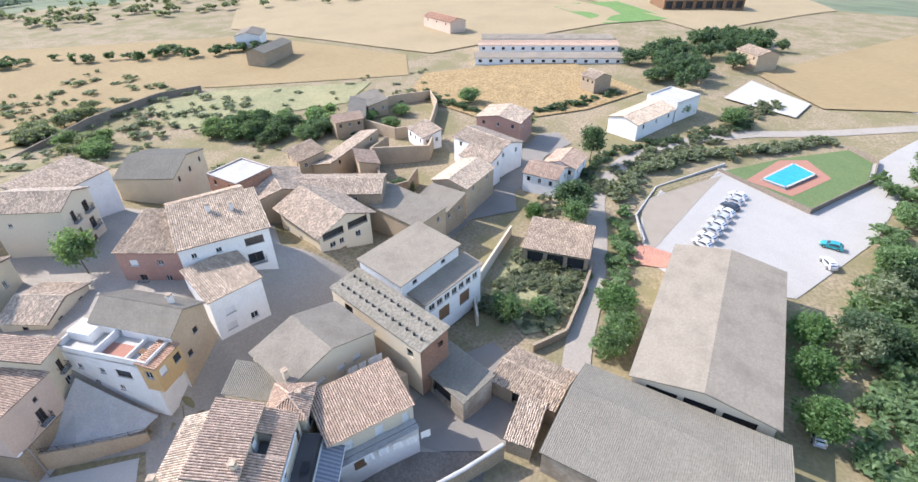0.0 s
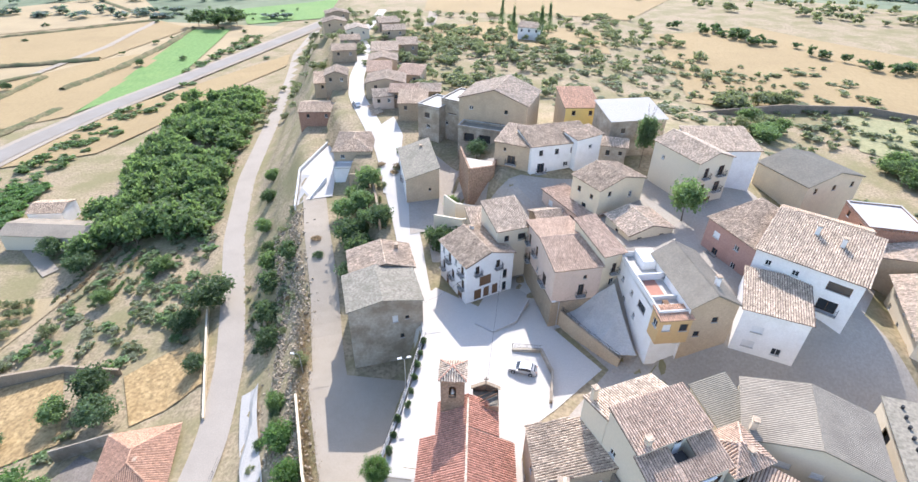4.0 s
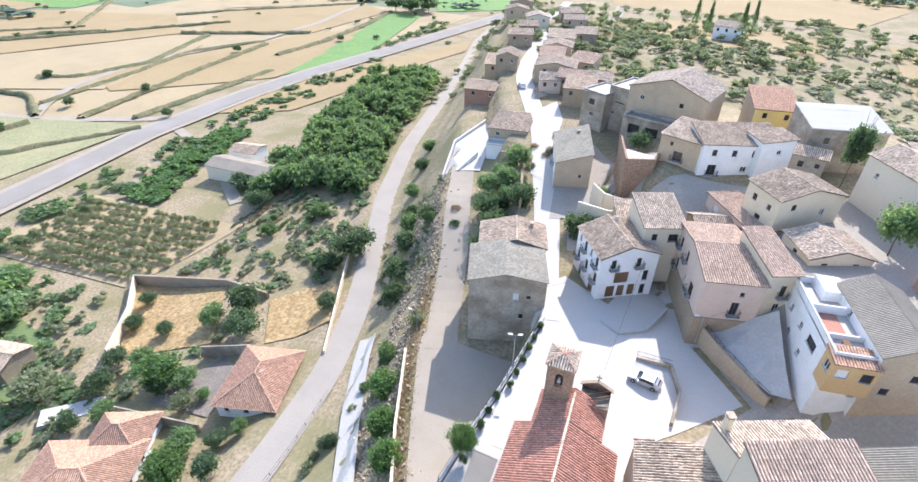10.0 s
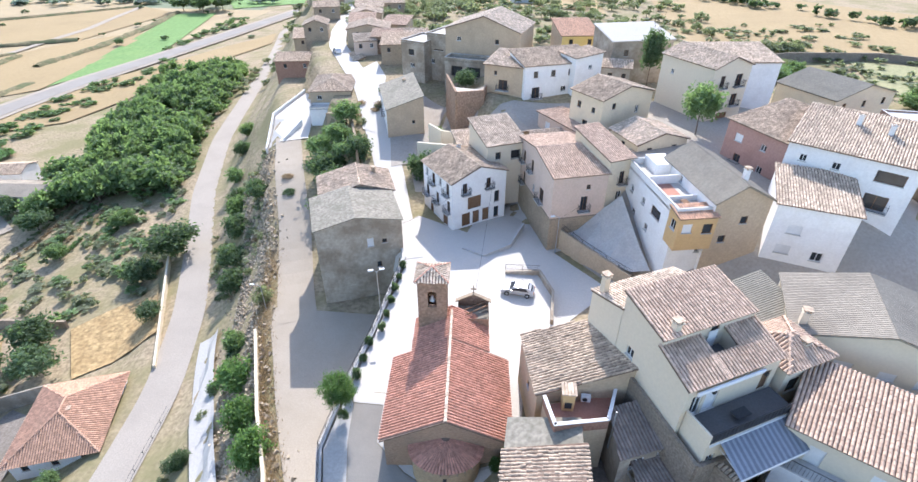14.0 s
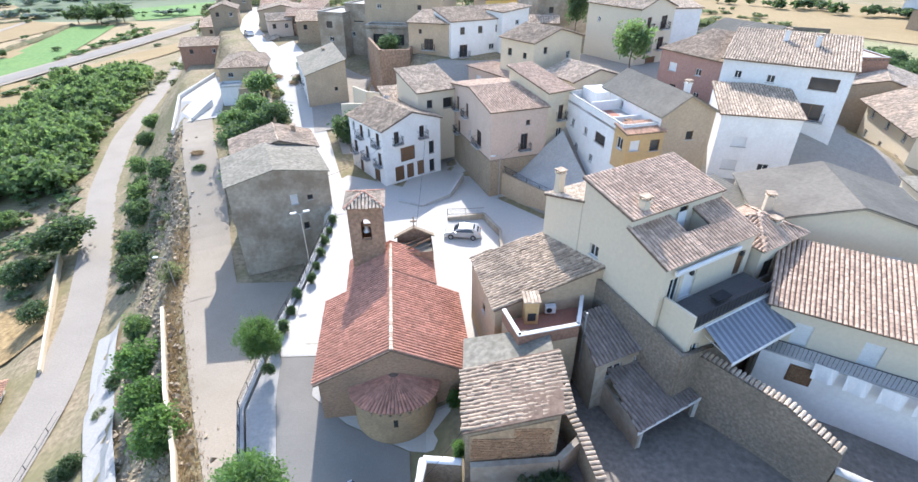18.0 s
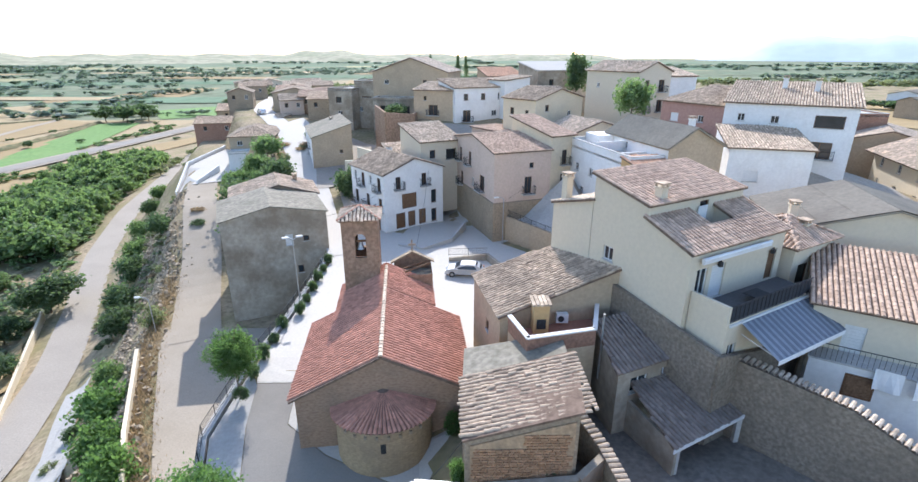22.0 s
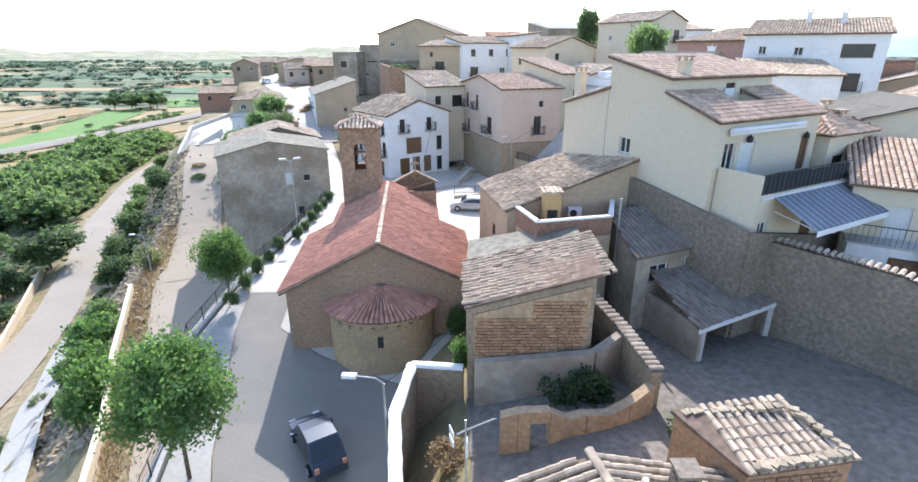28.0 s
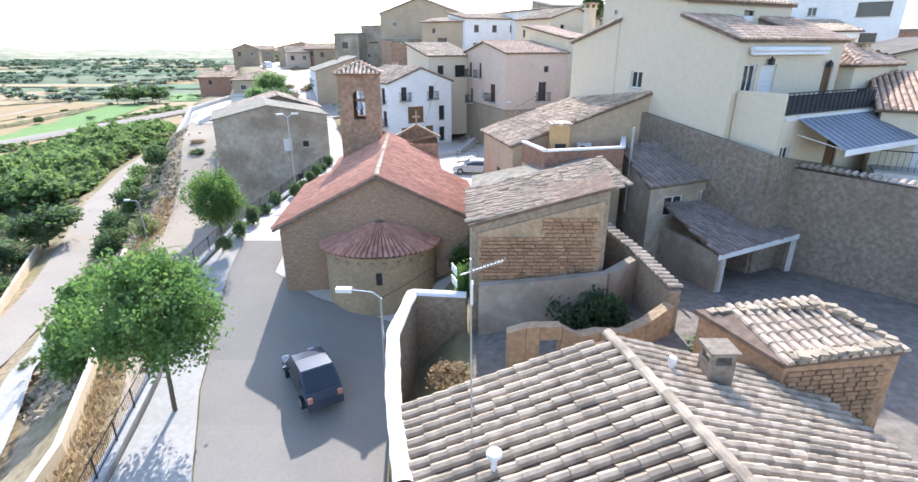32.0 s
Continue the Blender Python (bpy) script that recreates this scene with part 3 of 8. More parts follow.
    return part("ridge", g, material, parent, kind="stuff")


WINDOW_CACHE = {}


def window_set(parent, m, w, h, kind):
    """A window or door in its opening; m: centre of the opening on the wall face, x along the wall, y into the wall."""
    key = (round(w, 2), round(h, 2), kind)
    if key not in WINDOW_CACHE:
        t, dp = 0.07, 0.14
        g = Geo()
        g.box(-w / 2, -w / 2 + t, dp - 0.05, dp + 0.03, -h / 2, h / 2).box(w / 2 - t, w / 2, dp - 0.05, dp + 0.03, -h / 2, h / 2)
        g.box(-w / 2 + t, w / 2 - t, dp - 0.05, dp + 0.03, h / 2 - t, h / 2).box(-w / 2 + t, w / 2 - t, dp - 0.05, dp + 0.03, -h / 2, -h / 2 + t)
        if kind in "wb":
            g.box(-0.03, 0.03, dp - 0.045, dp + 0.03, -h / 2 + t, h / 2 - t)
        brown = kind in "dgbn"
        fm = M["frame_brown"] if brown else M["frame_white"]
        fill = Geo().box(-w / 2 + t, w / 2 - t, dp + 0.005, dp + 0.02, -h / 2 + t, h / 2 - t)
        if kind in "dgs":
            fill = Geo()
            cnt = max(2, int(h / (0.22 if kind != "d" else 0.5)))
            for i in range(cnt):
                z0 = -h / 2 + t + (h - 2 * t) * i / cnt
                z1 = z0 + (h - 2 * t) / cnt
                for yy, zz in ((dp + 0.01, z0), (dp - 0.02, z0 + 0.012), (dp - 0.02, z1 - 0.002)):
                    fill.v += [(-w / 2 + t, yy, zz), (w / 2 - t, yy, zz)]
            fill.f = [(2 * i, 2 * i + 1, 2 * i + 3, 2 * i + 2) for i in range(len(fill.v) // 2 - 1)]
        sill = Geo().box(-w / 2 - 0.08, w / 2 + 0.08, -0.08, dp, -h / 2 - 0.07, -h / 2 + 0.005)
        WINDOW_CACHE[key] = (g.mesh("window_frame", fm), fill.mesh("pane", {"d": M["frame_brown"], "g": M["wood"], "s": M["frame_white"]}.get(kind, M["glass"])), sill.mesh("sill", M["concrete"]))
    fr, fi, si = WINDOW_CACHE[key]
    win = part("door" if kind in "dg" else "window", fr, None, parent)
    win.matrix_local = m
    part({"d": "leaf", "g": "shutter", "s": "shutter"}.get(kind, "pane"), fi, None, win)
    if kind in "wns":
        part("sill", si, None, win)
    return win


RAIL_CACHE = {}


def railing(w, dep, hgt=1.0, step=0.14):
    key = (round(w, 2), round(dep, 2), hgt)
    if key not in RAIL_CACHE:
        g = Geo()
        for z in (0.08, hgt):
            g.box(-w / 2, w / 2, -dep - 0.015, -dep + 0.015, z - 0.02, z + 0.02)
            for s in (-w / 2, w / 2):
                g.box(s - 0.015, s + 0.015, -dep, 0, z - 0.02, z + 0.02)
        for i in range(int(w / step) + 1):
            x = -w / 2 + w * i / max(1, int(w / step))
            g.box(x - 0.01, x + 0.01, -dep - 0.01, -dep + 0.01, 0.06, hgt)
        for i in range(1, int(dep / step) + 1):
            for s in (-w / 2, w / 2):
                y = -dep * i / (int(dep / step) + 1)
                g.box(s - 0.01, s + 0.01, y - 0.01, y + 0.01, 0.06, hgt)
        RAIL_CACHE[key] = g.mesh("railing", M["iron"])
    return RAIL_CACHE[key]


def wall(parent, ax, ay, bx, by, z0, z1a, z1b, material, openings=(), name="wall", apex=None):
    """One wall from a to b, seen from its right-hand side, with openings (u, top, w, h, kind); u from the wall's middle, top measured down from the lower eave."""
    a, b = Vector((ax, ay, 0)), Vector((bx, by, 0))
    d = (b - a).normalized()
    L = (b - a).length
    inn = Vector((-d.y, d.x, 0))
    zt = min(z1a, z1b)
    ops = []
    for u, top, w, h, kind in openings:
        u0, u1 = max(0.1, L / 2 + u - w / 2), min(L - 0.1, L / 2 + u + w / 2)
        t1 = zt - max(0.08, top)
        if t1 - h > z0 + 0.05 and u1 > u0 + 0.2:
            ops.append((u0, u1, t1 - h, t1, kind))
    us = sorted({0.0, L, *[o[0] for o in ops], *[o[1] for o in ops]})
    zs = sorted({z0, zt, *[o[2] for o in ops], *[o[3] for o in ops]})
    g = Geo()
    P = lambda u, z, y=0.0: a + d * u + inn * y + Vector((0, 0, z))
    for u0, u1 in zip(us, us[1:]):
        for w0, w1 in zip(zs, zs[1:]):
            um, zm = (u0 + u1) / 2, (w0 + w1) / 2
            if not any(o[0] < um < o[1] and o[2] < zm < o[3] for o in ops):
                g.poly(P(u0, w0), P(u1, w0), P(u1, w1), P(u0, w1))
    if apex:
        g.poly(P(0, zt), P(L, zt), P(L, z1b), P(apex[0] * L, apex[1]), P(0, z1a)) if abs(z1a - z1b) > 0.01 else g.poly(P(0, zt), P(L, zt), P(apex[0] * L, apex[1]))
    elif abs(z1a - z1b) > 0.01:
        g.poly(P(0, zt), P(L, zt), P(L, z1b)) if z1b > z1a else g.poly(P(0, zt), P(L, zt), P(0, z1a))
    for u0, u1, w0, w1, kind in ops:
        for p, q in (((u0, w0), (u1, w0)), ((u1, w0), (u1, w1)), ((u1, w1), (u0, w1)), ((u0, w1), (u0, w0))):
            g.poly(P(*q), P(*p), P(p[0], p[1], 0.2), P(q[0], q[1], 0.2))
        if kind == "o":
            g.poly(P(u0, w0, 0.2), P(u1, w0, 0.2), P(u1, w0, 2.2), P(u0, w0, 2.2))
    ob = part(name, g, material, parent)
    for u0, u1, w0, w1, kind in ops:
        m = Matrix.Translation(P((u0 + u1) / 2, (w0 + w1) / 2)) @ Matrix(((d.x, inn.x, 0, 0), (d.y, inn.y, 0, 0), (0, 0, 1, 0), (0, 0, 0, 1)))
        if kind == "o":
            # near-black sheet set back in the opening paints the shade inside
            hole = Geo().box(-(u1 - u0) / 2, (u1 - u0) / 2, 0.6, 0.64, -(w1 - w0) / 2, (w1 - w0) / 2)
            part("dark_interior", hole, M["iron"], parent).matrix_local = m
            continue
        window_set(parent, m, u1 - u0, w1 - w0, kind)
        if kind == "b":
            bw = u1 - u0 + 0.7
            bal = part("balcony", Geo().box(-bw / 2, bw / 2, -0.75, 0, -0.14, 0), M["concrete"], parent)
            bal.matrix_local = m @ Matrix.Translation((0, 0, -(w1 - w0) / 2))
            part("railing", railing(bw - 0.06, 0.7), None, bal, kind="stuff")
    return ob


def grid_windows(n, floors, w=0.9, h=1.15, kind="w", L=8.0, first=0.7, gap=2.8, base=None):
    out = []
    for f in range(floors):
        for i in range(n):
            k = kind[(f * n + i) % len(kind)]
            hh = {"b": 2.0, "d": 2.0, "g": 2.3}.get(k, h)
            ww = {"g": 2.4}.get(k, w)
            out.append(((i + 0.5) / n * L - L / 2, first + f * gap, ww, hh, k))
    return out


def house(name, label, A, B, d, eave, wallm, roof="gx", rise=1.2, cover="tile", roofm="tile", wins=None, over=0.3, seed=1,
          category="house", group="", low=None, parapet=0.5, chimney=None, off=0.5, mats=None, singles=0, jitter=1.0, walls=True, caps=True, base=None):
    """A building. A, B: the ends of its front wall; d: its depth to the left of the way from A to B; eave: height of its lower eave.
    roof: gx, gy (gable, ridge along the front or into the depth), mS, mN, mE, mW (one slope, named by its low side), hip, flat."""
    ax, ay, bx, by = *A, *B
    w = math.hypot(bx - ax, by - ay)
    ang = math.atan2(by - ay, bx - ax)
    c, s = math.cos(ang), math.sin(ang)
    cx, cy = (ax + bx) / 2 - s * d / 2, (ay + by) / 2 + c * d / 2
    corners = [(cx + c * x - s * y, cy + s * x + c * y) for x in (-w / 2, w / 2) for y in (-d / 2, d / 2)]
    gz = min(ground(*p) for p in corners) if low is None else low
    h = thing(name, Matrix.Translation((cx, cy, gz)) @ Matrix.Rotation(ang, 4, "Z"), label, category, group)
    e, z0 = eave - gz, -1.5
    W, D = w / 2, d / 2
    zS = zN = zE = zW = e
    apS = apN = apE = apW = None
    tS = tN = tE = tW = (e, e)
    if roof == "gx":
        apE, apW = (off, e + rise), (1 - off, e + rise)
    elif roof == "gy":
        apS, apN = (off, e + rise), (1 - off, e + rise)
    elif roof == "mS":
        tN, tE, tW = (e + rise, e + rise), (e, e + rise), (e + rise, e)
    elif roof == "mN":
        tS, tE, tW = (e + rise, e + rise), (e + rise, e), (e, e + rise)
    elif roof == "mW":
        tE, tS, tN = (e + rise, e + rise), (e, e + rise), (e + rise, e)
    elif roof == "mE":
        tW, tS, tN = (e + rise, e + rise), (e + rise, e), (e, e + rise)
    wins = wins or {}
    wm = {k: M[(mats or {}).get(k, wallm)] for k in "SENW"}
    if walls:
        for k, pa, pb, t, ap in (("S", (-W, -D), (W, -D), tS, apS), ("E", (W, -D), (W, D), tE, apE), ("N", (W, D), (-W, D), tN, apN), ("W", (-W, D), (-W, -D), tW, apW)):
            ops = wins.get(k, ())
            if ops and isinstance(ops, dict):
                ops = grid_windows(L=2 * (W if k in "SN" else D), **ops)
            wall(h, *pa, *pb, z0, t[0], t[1], wm[k], ops, apex=ap)
    if base:
        zb, bmat = base[0] - gz, M[base[1]]
        for x0, x1, y0, y1 in ((-W - 0.05, W + 0.05, -D - 0.05, -D + 0.02), (-W - 0.05, W + 0.05, D - 0.02, D + 0.05), (-W - 0.05, -W + 0.02, -D + 0.02, D - 0.02), (W - 0.02, W + 0.05, -D + 0.02, D - 0.02)):
            st = part("plinth", Geo().box(x0, x1, y0, y1, z0, zb), bmat, h, "bare stone base of the wall")
            part("string_course", Geo().box(x0 - 0.02, x1 + 0.02, y0 - 0.02, y1 + 0.02, zb + 0.002, zb + 0.1), M["dark_stone"], st)
    o, rm = over, M[roofm]
    if roof == "gx":
        yr = -D + off * d
        ks, kn = rise / max(0.5, off * d), rise / max(0.5, (1 - off) * d)
        slope(h, (-W - o, -D - o, e - ks * o + 0.14), (W + o, -D - o, e - ks * o + 0.14), (W + o, yr, e + rise + 0.14), (-W - o, yr, e + rise + 0.14), rm, cover, seed=seed, jitter=jitter, singles=singles)
        slope(h, (W + o, D + o, e - kn * o + 0.14), (-W - o, D + o, e - kn * o + 0.14), (-W - o, yr, e + rise + 0.14), (W + o, yr, e + rise + 0.14), rm, cover, seed=seed + 1, jitter=jitter)
        if cover == "tile" and caps:
            ridge_caps(h, (-W - o, yr, e + rise + 0.17), (W + o, yr, e + rise + 0.17), rm)
    elif roof == "gy":
        xr = -W + off * w
        ks, kn = rise / max(0.5, off * w), rise / max(0.5, (1 - off) * w)
        slope(h, (-W - o, D + o, e - ks * o + 0.14), (-W - o, -D - o, e - ks * o + 0.14), (xr, -D - o, e + rise + 0.14), (xr, D + o, e + rise + 0.14), rm, cover, seed=seed, jitter=jitter, singles=singles)
        slope(h, (W + o, -D - o, e - kn * o + 0.14), (W + o, D + o, e - kn * o + 0.14), (xr, D + o, e + rise + 0.14), (xr, -D - o, e + rise + 0.14), rm, cover, seed=seed + 1, jitter=jitter)
        if cover == "tile" and caps:
            ridge_caps(h, (xr, -D - o, e + rise + 0.17), (xr, D + o, e + rise + 0.17), rm)
    elif roof in ("mS", "mN"):
        k = rise / d
        lo, hi = e - k * o + 0.14, e + rise + k * o + 0.14
        if roof == "mS":
            slope(h, (-W - o, -D - o, lo), (W + o, -D - o, lo), (W + o, D + o, hi), (-W - o, D + o, hi), rm, cover, seed=seed, jitter=jitter, singles=singles)
        else:
            slope(h, (W + o, D + o, lo), (-W - o, D + o, lo), (-W - o, -D - o, hi), (W + o, -D - o, hi), rm, cover, seed=seed, jitter=jitter, singles=singles)
    elif roof in ("mW", "mE"):
        k = rise / w
        lo, hi = e - k * o + 0.14, e + rise + k * o + 0.14
        if roof == "mW":
            slope(h, (-W - o, D + o, lo), (-W - o, -D - o, lo), (W + o, -D - o, hi), (W + o, D + o, hi), rm, cover, seed=seed, jitter=jitter, singles=singles)
        else:
            slope(h, (W + o, -D - o, lo), (W + o, D + o, lo), (-W - o, D + o, hi), (-W - o, -D - o, hi), rm, cover, seed=seed, jitter=jitter, singles=singles)
    elif roof == "hip":
        r = min(W, D)
        A2, B2 = (Vector((-W + r, 0, e + rise + 0.1)), Vector((W - r, 0, e + rise + 0.1))) if W >= D else (Vector((0, -D + r, e + rise + 0.1)), Vector((0, D - r, e + rise + 0.1)))
        cs = [Vector((sx * (W + o), sy * (D + o), e - rise / r * o + 0.1)) for sx, sy in ((-1, -1), (1, -1), (1, 1), (-1, 1))]
        if W >= D:
            faces = ((cs[0], cs[1], B2, A2), (cs[1], cs[2], B2, B2), (cs[2], cs[3], A2, B2), (cs[3], cs[0], A2, A2))
        else:
            faces = ((cs[0], cs[1], A2, A2), (cs[1], cs[2], B2, A2), (cs[2], cs[3], B2, B2), (cs[3], cs[0], A2, B2))
        for i, q in enumerate(faces):
            slope(h, *q, rm, cover, seed=seed + i, jitter=jitter)
        if cover == "tile":
            ridge_caps(h, A2 + Vector((0, 0, 0.04)), B2 + Vector((0, 0, 0.04)), rm) if (B2 - A2).length > 0.5 else None
            for p, q in zip(cs, (A2, B2, B2, A2) if W >= D else (A2, A2, B2, B2)):
                ridge_caps(h, p + Vector((0, 0, 0.05)), q + Vector((0, 0, 0.05)), rm, 0.11)
    elif roof == "flat":
        part("flat_roof", Geo().box(-W, W, -D, D, e - 0.25, e), rm, h)
        for k, b in (("S", (-W, W, -D, -D + 0.2)), ("N", (-W, W, D - 0.2, D)), ("W", (-W, -W + 0.2, -D + 0.2, D - 0.2)), ("E", (W - 0.2, W, -D + 0.2, D - 0.2))):
            if parapet:
                pp = part("parapet", Geo().box(*b, e + 0.003, e + parapet), wm[k], h)
                part("coping", Geo().box(b[0] - 0.04, b[1] + 0.04, b[2] - 0.04, b[3] + 0.04, e + parapet + 0.002, e + parapet + 0.07), M["concrete"], pp)
    for ch in chimney or ():
        x, y, zt = ch[:3]
        g = Geo().box(x - 0.28, x + 0.28, y - 0.28, y + 0.28, e - 0.3, e + zt).box(x - 0.36, x + 0.36, y - 0.36, y + 0.36, e + zt + 0.002, e + zt + 0.08)
        chm = part("chimney", g, wm["S"], h)
        g = Geo()
        for sx in (-1, 1):
            for sy in (-1, 1):
                g.box(x + sx * 0.24 - 0.06, x + sx * 0.24 + 0.06, y + sy * 0.24 - 0.06, y + sy * 0.24 + 0.06, e + zt + 0.08, e + zt + 0.3)
        g.box(x - 0.38, x + 0.38, y - 0.38, y + 0.38, e + zt + 0.3, e + zt + 0.38)
        part("cowl", g, M["tile"], chm)
    return h


# ---- church ----
def church():
    ch = thing("church", pose(-2.75, 35.5, -0.9, 0, 0, 4.5), "stone village church with red clay tile roof and square bell tower", "church")
    e, r = 3.75, 6.5
    hw, x1, y0, y1, y2 = 5.55, 3.7, -5.9, 3.6, 8.6
    k = (r - e) / hw
    st = M["church_stone"]
    wall(ch, -hw, y0, hw, y0, -1.5, e, e, st, (), apex=(0.5, r))
    wall(ch, hw, y0, hw, y1, -1.5, e, e, st, ())
    wall(ch, -hw, y1, -hw, y0, -1.5, e, e, st, ((1.5, 1.0, 0.35, 1.1, "o"),))
    for sx in (-1, 1):
        a, b = (hw * sx, y1), (x1 * sx, y1)
        if sx < 0:
            a, b = b, a
        za, zb = (e, r - k * x1) if sx > 0 else (r - k * x1, e)
        wall(ch, *a, *b, -1.5, za, zb, st, ())
    en = r - k * x1
    wall(ch, x1, y1, x1, y2, -1.5, en, en, st, ())
    wall(ch, x1, y2, -x1, y2, -1.5, en, en, st, ((0, 1.5, 1.8, 2.6, "d"),), apex=(0.5, r))
    wall(ch, -x1, y2, -x1, y1, -1.5, en, en, st, ())
    o, t = 0.35, 0.16
    tr = M["tile_red"]
    zo = lambda x: r - k * x + t
    slope(ch, (hw + o, y0 - o, zo(hw + o)), (hw + o, y1 + 0.2, zo(hw + o)), (0, y1 + 0.2, r + t), (0, y0 - o, r + t), tr, seed=11, jitter=0.5, singles=150)
    slope(ch, (-hw - o, y1 + 0.2, zo(hw + o)), (-hw - o, y0 - o, zo(hw + o)), (0, y0 - o, r + t), (0, y1 + 0.2, r + t), tr, seed=12, jitter=0.5, singles=150)
    slope(ch, (x1 + 0.25, y1 + 0.2, zo(x1 + 0.25)), (x1 + 0.25, y2 + 0.2, zo(x1 + 0.25)), (0, y2 + 0.2, r + t), (0, y1 + 0.2, r + t), tr, seed=13, jitter=0.5)
    slope(ch, (-x1 - 0.25, y2 + 0.2, zo(x1 + 0.25)), (-x1 - 0.25, y1 + 0.2, zo(x1 + 0.25)), (0, y1 + 0.2, r + t), (0, y2 + 0.2, r + t), tr, seed=14, jitter=0.5)
    ridge_caps(ch, (0, y0 - o, r + t + 0.04), (0, y2 - 0.6, r + t + 0.04), M["tile_pale"], 0.15)
    # apse: a shallow drum with a fan of tile courses
    n, rx, ry = 26, 3.1, 2.55
    ring = [(rx * math.cos(math.pi + math.pi * i / n), y0 + ry * math.sin(math.pi + math.pi * i / n)) for i in range(n + 1)]
    g = Geo()
    for (xa, ya), (xb, yb) in zip(ring, ring[1:]):
        g.poly((xa, ya, -1.5), (xb, yb, -1.5), (xb, yb, 2.85), (xa, ya, 2.85))
    part("apse", g, M["apse_stone"], ch, "apse wall of worn ochre stone", flat=False)
    g = Geo()
    for (xa, ya), (xb, yb) in zip(ring, ring[1:]):
        f = 1.07
        g.poly((xa * f, y0 + (ya - y0) * f, 2.8), (xb * f, y0 + (yb - y0) * f, 2.8), (0, y0, 4.1))
    apse_roof = part("apse_roof", g, M["bed"], ch)
    g = Geo()
    for i in range(34):
        a = math.pi + math.pi * i / 33
        for j in range(6):
            f0, f1 = 1.1 - 0.16 * j, 1.1 - 0.16 * (j + 1.1)
            p = Vector((rx * math.cos(a) * f0, y0 + ry * math.sin(a) * f0, lerp(4.1, 2.86, f0)))
            q = Vector((rx * math.cos(a) * f1, y0 + ry * math.sin(a) * f1, lerp(4.1, 2.86, f1)))
            s = (q - p).cross(Vector((0, 0, 1))).normalized()
            vs = []
            for pp, rr, li in ((p, 0.125 * f0, 0.05), (q, 0.12 * f1, 0.03)):
                vs += [pp + s * (math.cos(math.pi * m / 4) * rr) + Vector((0, 0, math.sin(math.pi * m / 4) * rr * 1.2 + li)) for m in range(5)]
            g.add(vs, [(m, m + 1, m + 6, m + 5) for m in range(4)])
    part("apse_tiles", g, tr, apse_roof, "dark red clay tiles in a fan", kind="stuff")
    for a in (-2.3, -1.7, -1.05, -0.35, 0.35, 1.05, 1.7, 2.3):
        yy = y0 - ry * math.sqrt(1 - (a / rx) ** 2) - 0.02
        part("corbel", Geo().box(a - 0.09, a + 0.09, yy - 0.12, yy + 0.1, 2.3, 2.5), M["stone"], ch)
    # dark plate painted for the shade of a slit; no opening is cut
    part("slit_window", Geo().box(-0.16, 0.16, y0 - ry - 0.03, y0 - ry + 0.1, 1.2, 1.9), M["iron"], ch)
    # bell tower
    tx, ty, tw, tt = -2.0, 8.35, 1.5, 11.2
    for kx, (pa, pb) in enumerate((((-tw, -tw), (tw, -tw)), ((tw, -tw), (tw, tw)), ((tw, tw), (-tw, tw)), ((-tw, tw), (-tw, -tw)))):
        # pier, arch and blank wall of each side
        a, b = Vector((tx + pa[0], ty + pa[1], 0)), Vector((tx + pb[0], ty + pb[1], 0))
        d = (b - a).normalized()
        inn = Vector((-d.y, d.x, 0))
        g = Geo()
        P = lambda u, z, y=0.0: a + d * u + inn * y + Vector((0, 0, z))
        u0, u1, z0, zs = 1.05, 1.95, 8.0, 9.7
        arch = [(u0, zs)] + [(1.5 - 0.45 * math.cos(math.pi * i / 8), zs + 0.45 * math.sin(math.pi * i / 8)) for i in range(1, 8)] + [(u1, zs)]
        g.poly(P(0, -1.5), P(3, -1.5), P(3, z0), P(0, z0))
        g.poly(P(0, z0), P(u0, z0), P(u0, zs), P(0, zs))
        g.poly(P(u1, z0), P(3, z0), P(3, zs), P(u1, zs))
        for (ua, za), (ub, zb) in zip(arch, arch[1:]):
            g.poly(P(ua, za), P(ub, zb), P(ub, tt), P(ua, tt))
            g.poly(P(ua, za, 0.45), P(ub, zb, 0.45), P(ub, zb), P(ua, za))
        g.poly(P(0, zs), P(u0, zs), P(u0, tt), P(0, tt))
        g.poly(P(u1, zs), P(3, zs), P(3, tt), P(u1, tt))
        g.poly(P(u0, z0), P(u1, z0), P(u1, z0, 0.45), P(u0, z0, 0.45))
        for uu, fl in ((u0, 1), (u1, -1)):
            q = [P(uu, z0), P(uu, zs), P(uu, zs, 0.45), P(uu, z0, 0.45)]
            g.poly(*(q if fl < 0 else q[::-1]))
        part("tower_wall", g, M["brown_stone"], ch)
    cor = Geo().box(tx - 1.62, tx + 1.62, ty - 1.62, ty + 1.62, tt + 0.003, tt + 0.14)
    part("cornice", cor, M["brown_stone"], ch)
    ap = Vector((tx, ty, tt + 0.95))
    cs = [Vector((tx + sx * 1.75, ty + sy * 1.75, tt + 0.16)) for sx, sy in ((-1, -1), (1, -1), (1, 1), (-1, 1))]
    for i in range(4):
        slope(ch, cs[i], cs[(i + 1) % 4], ap, ap, M["tile_pale"], thick=0.08, seed=20 + i)
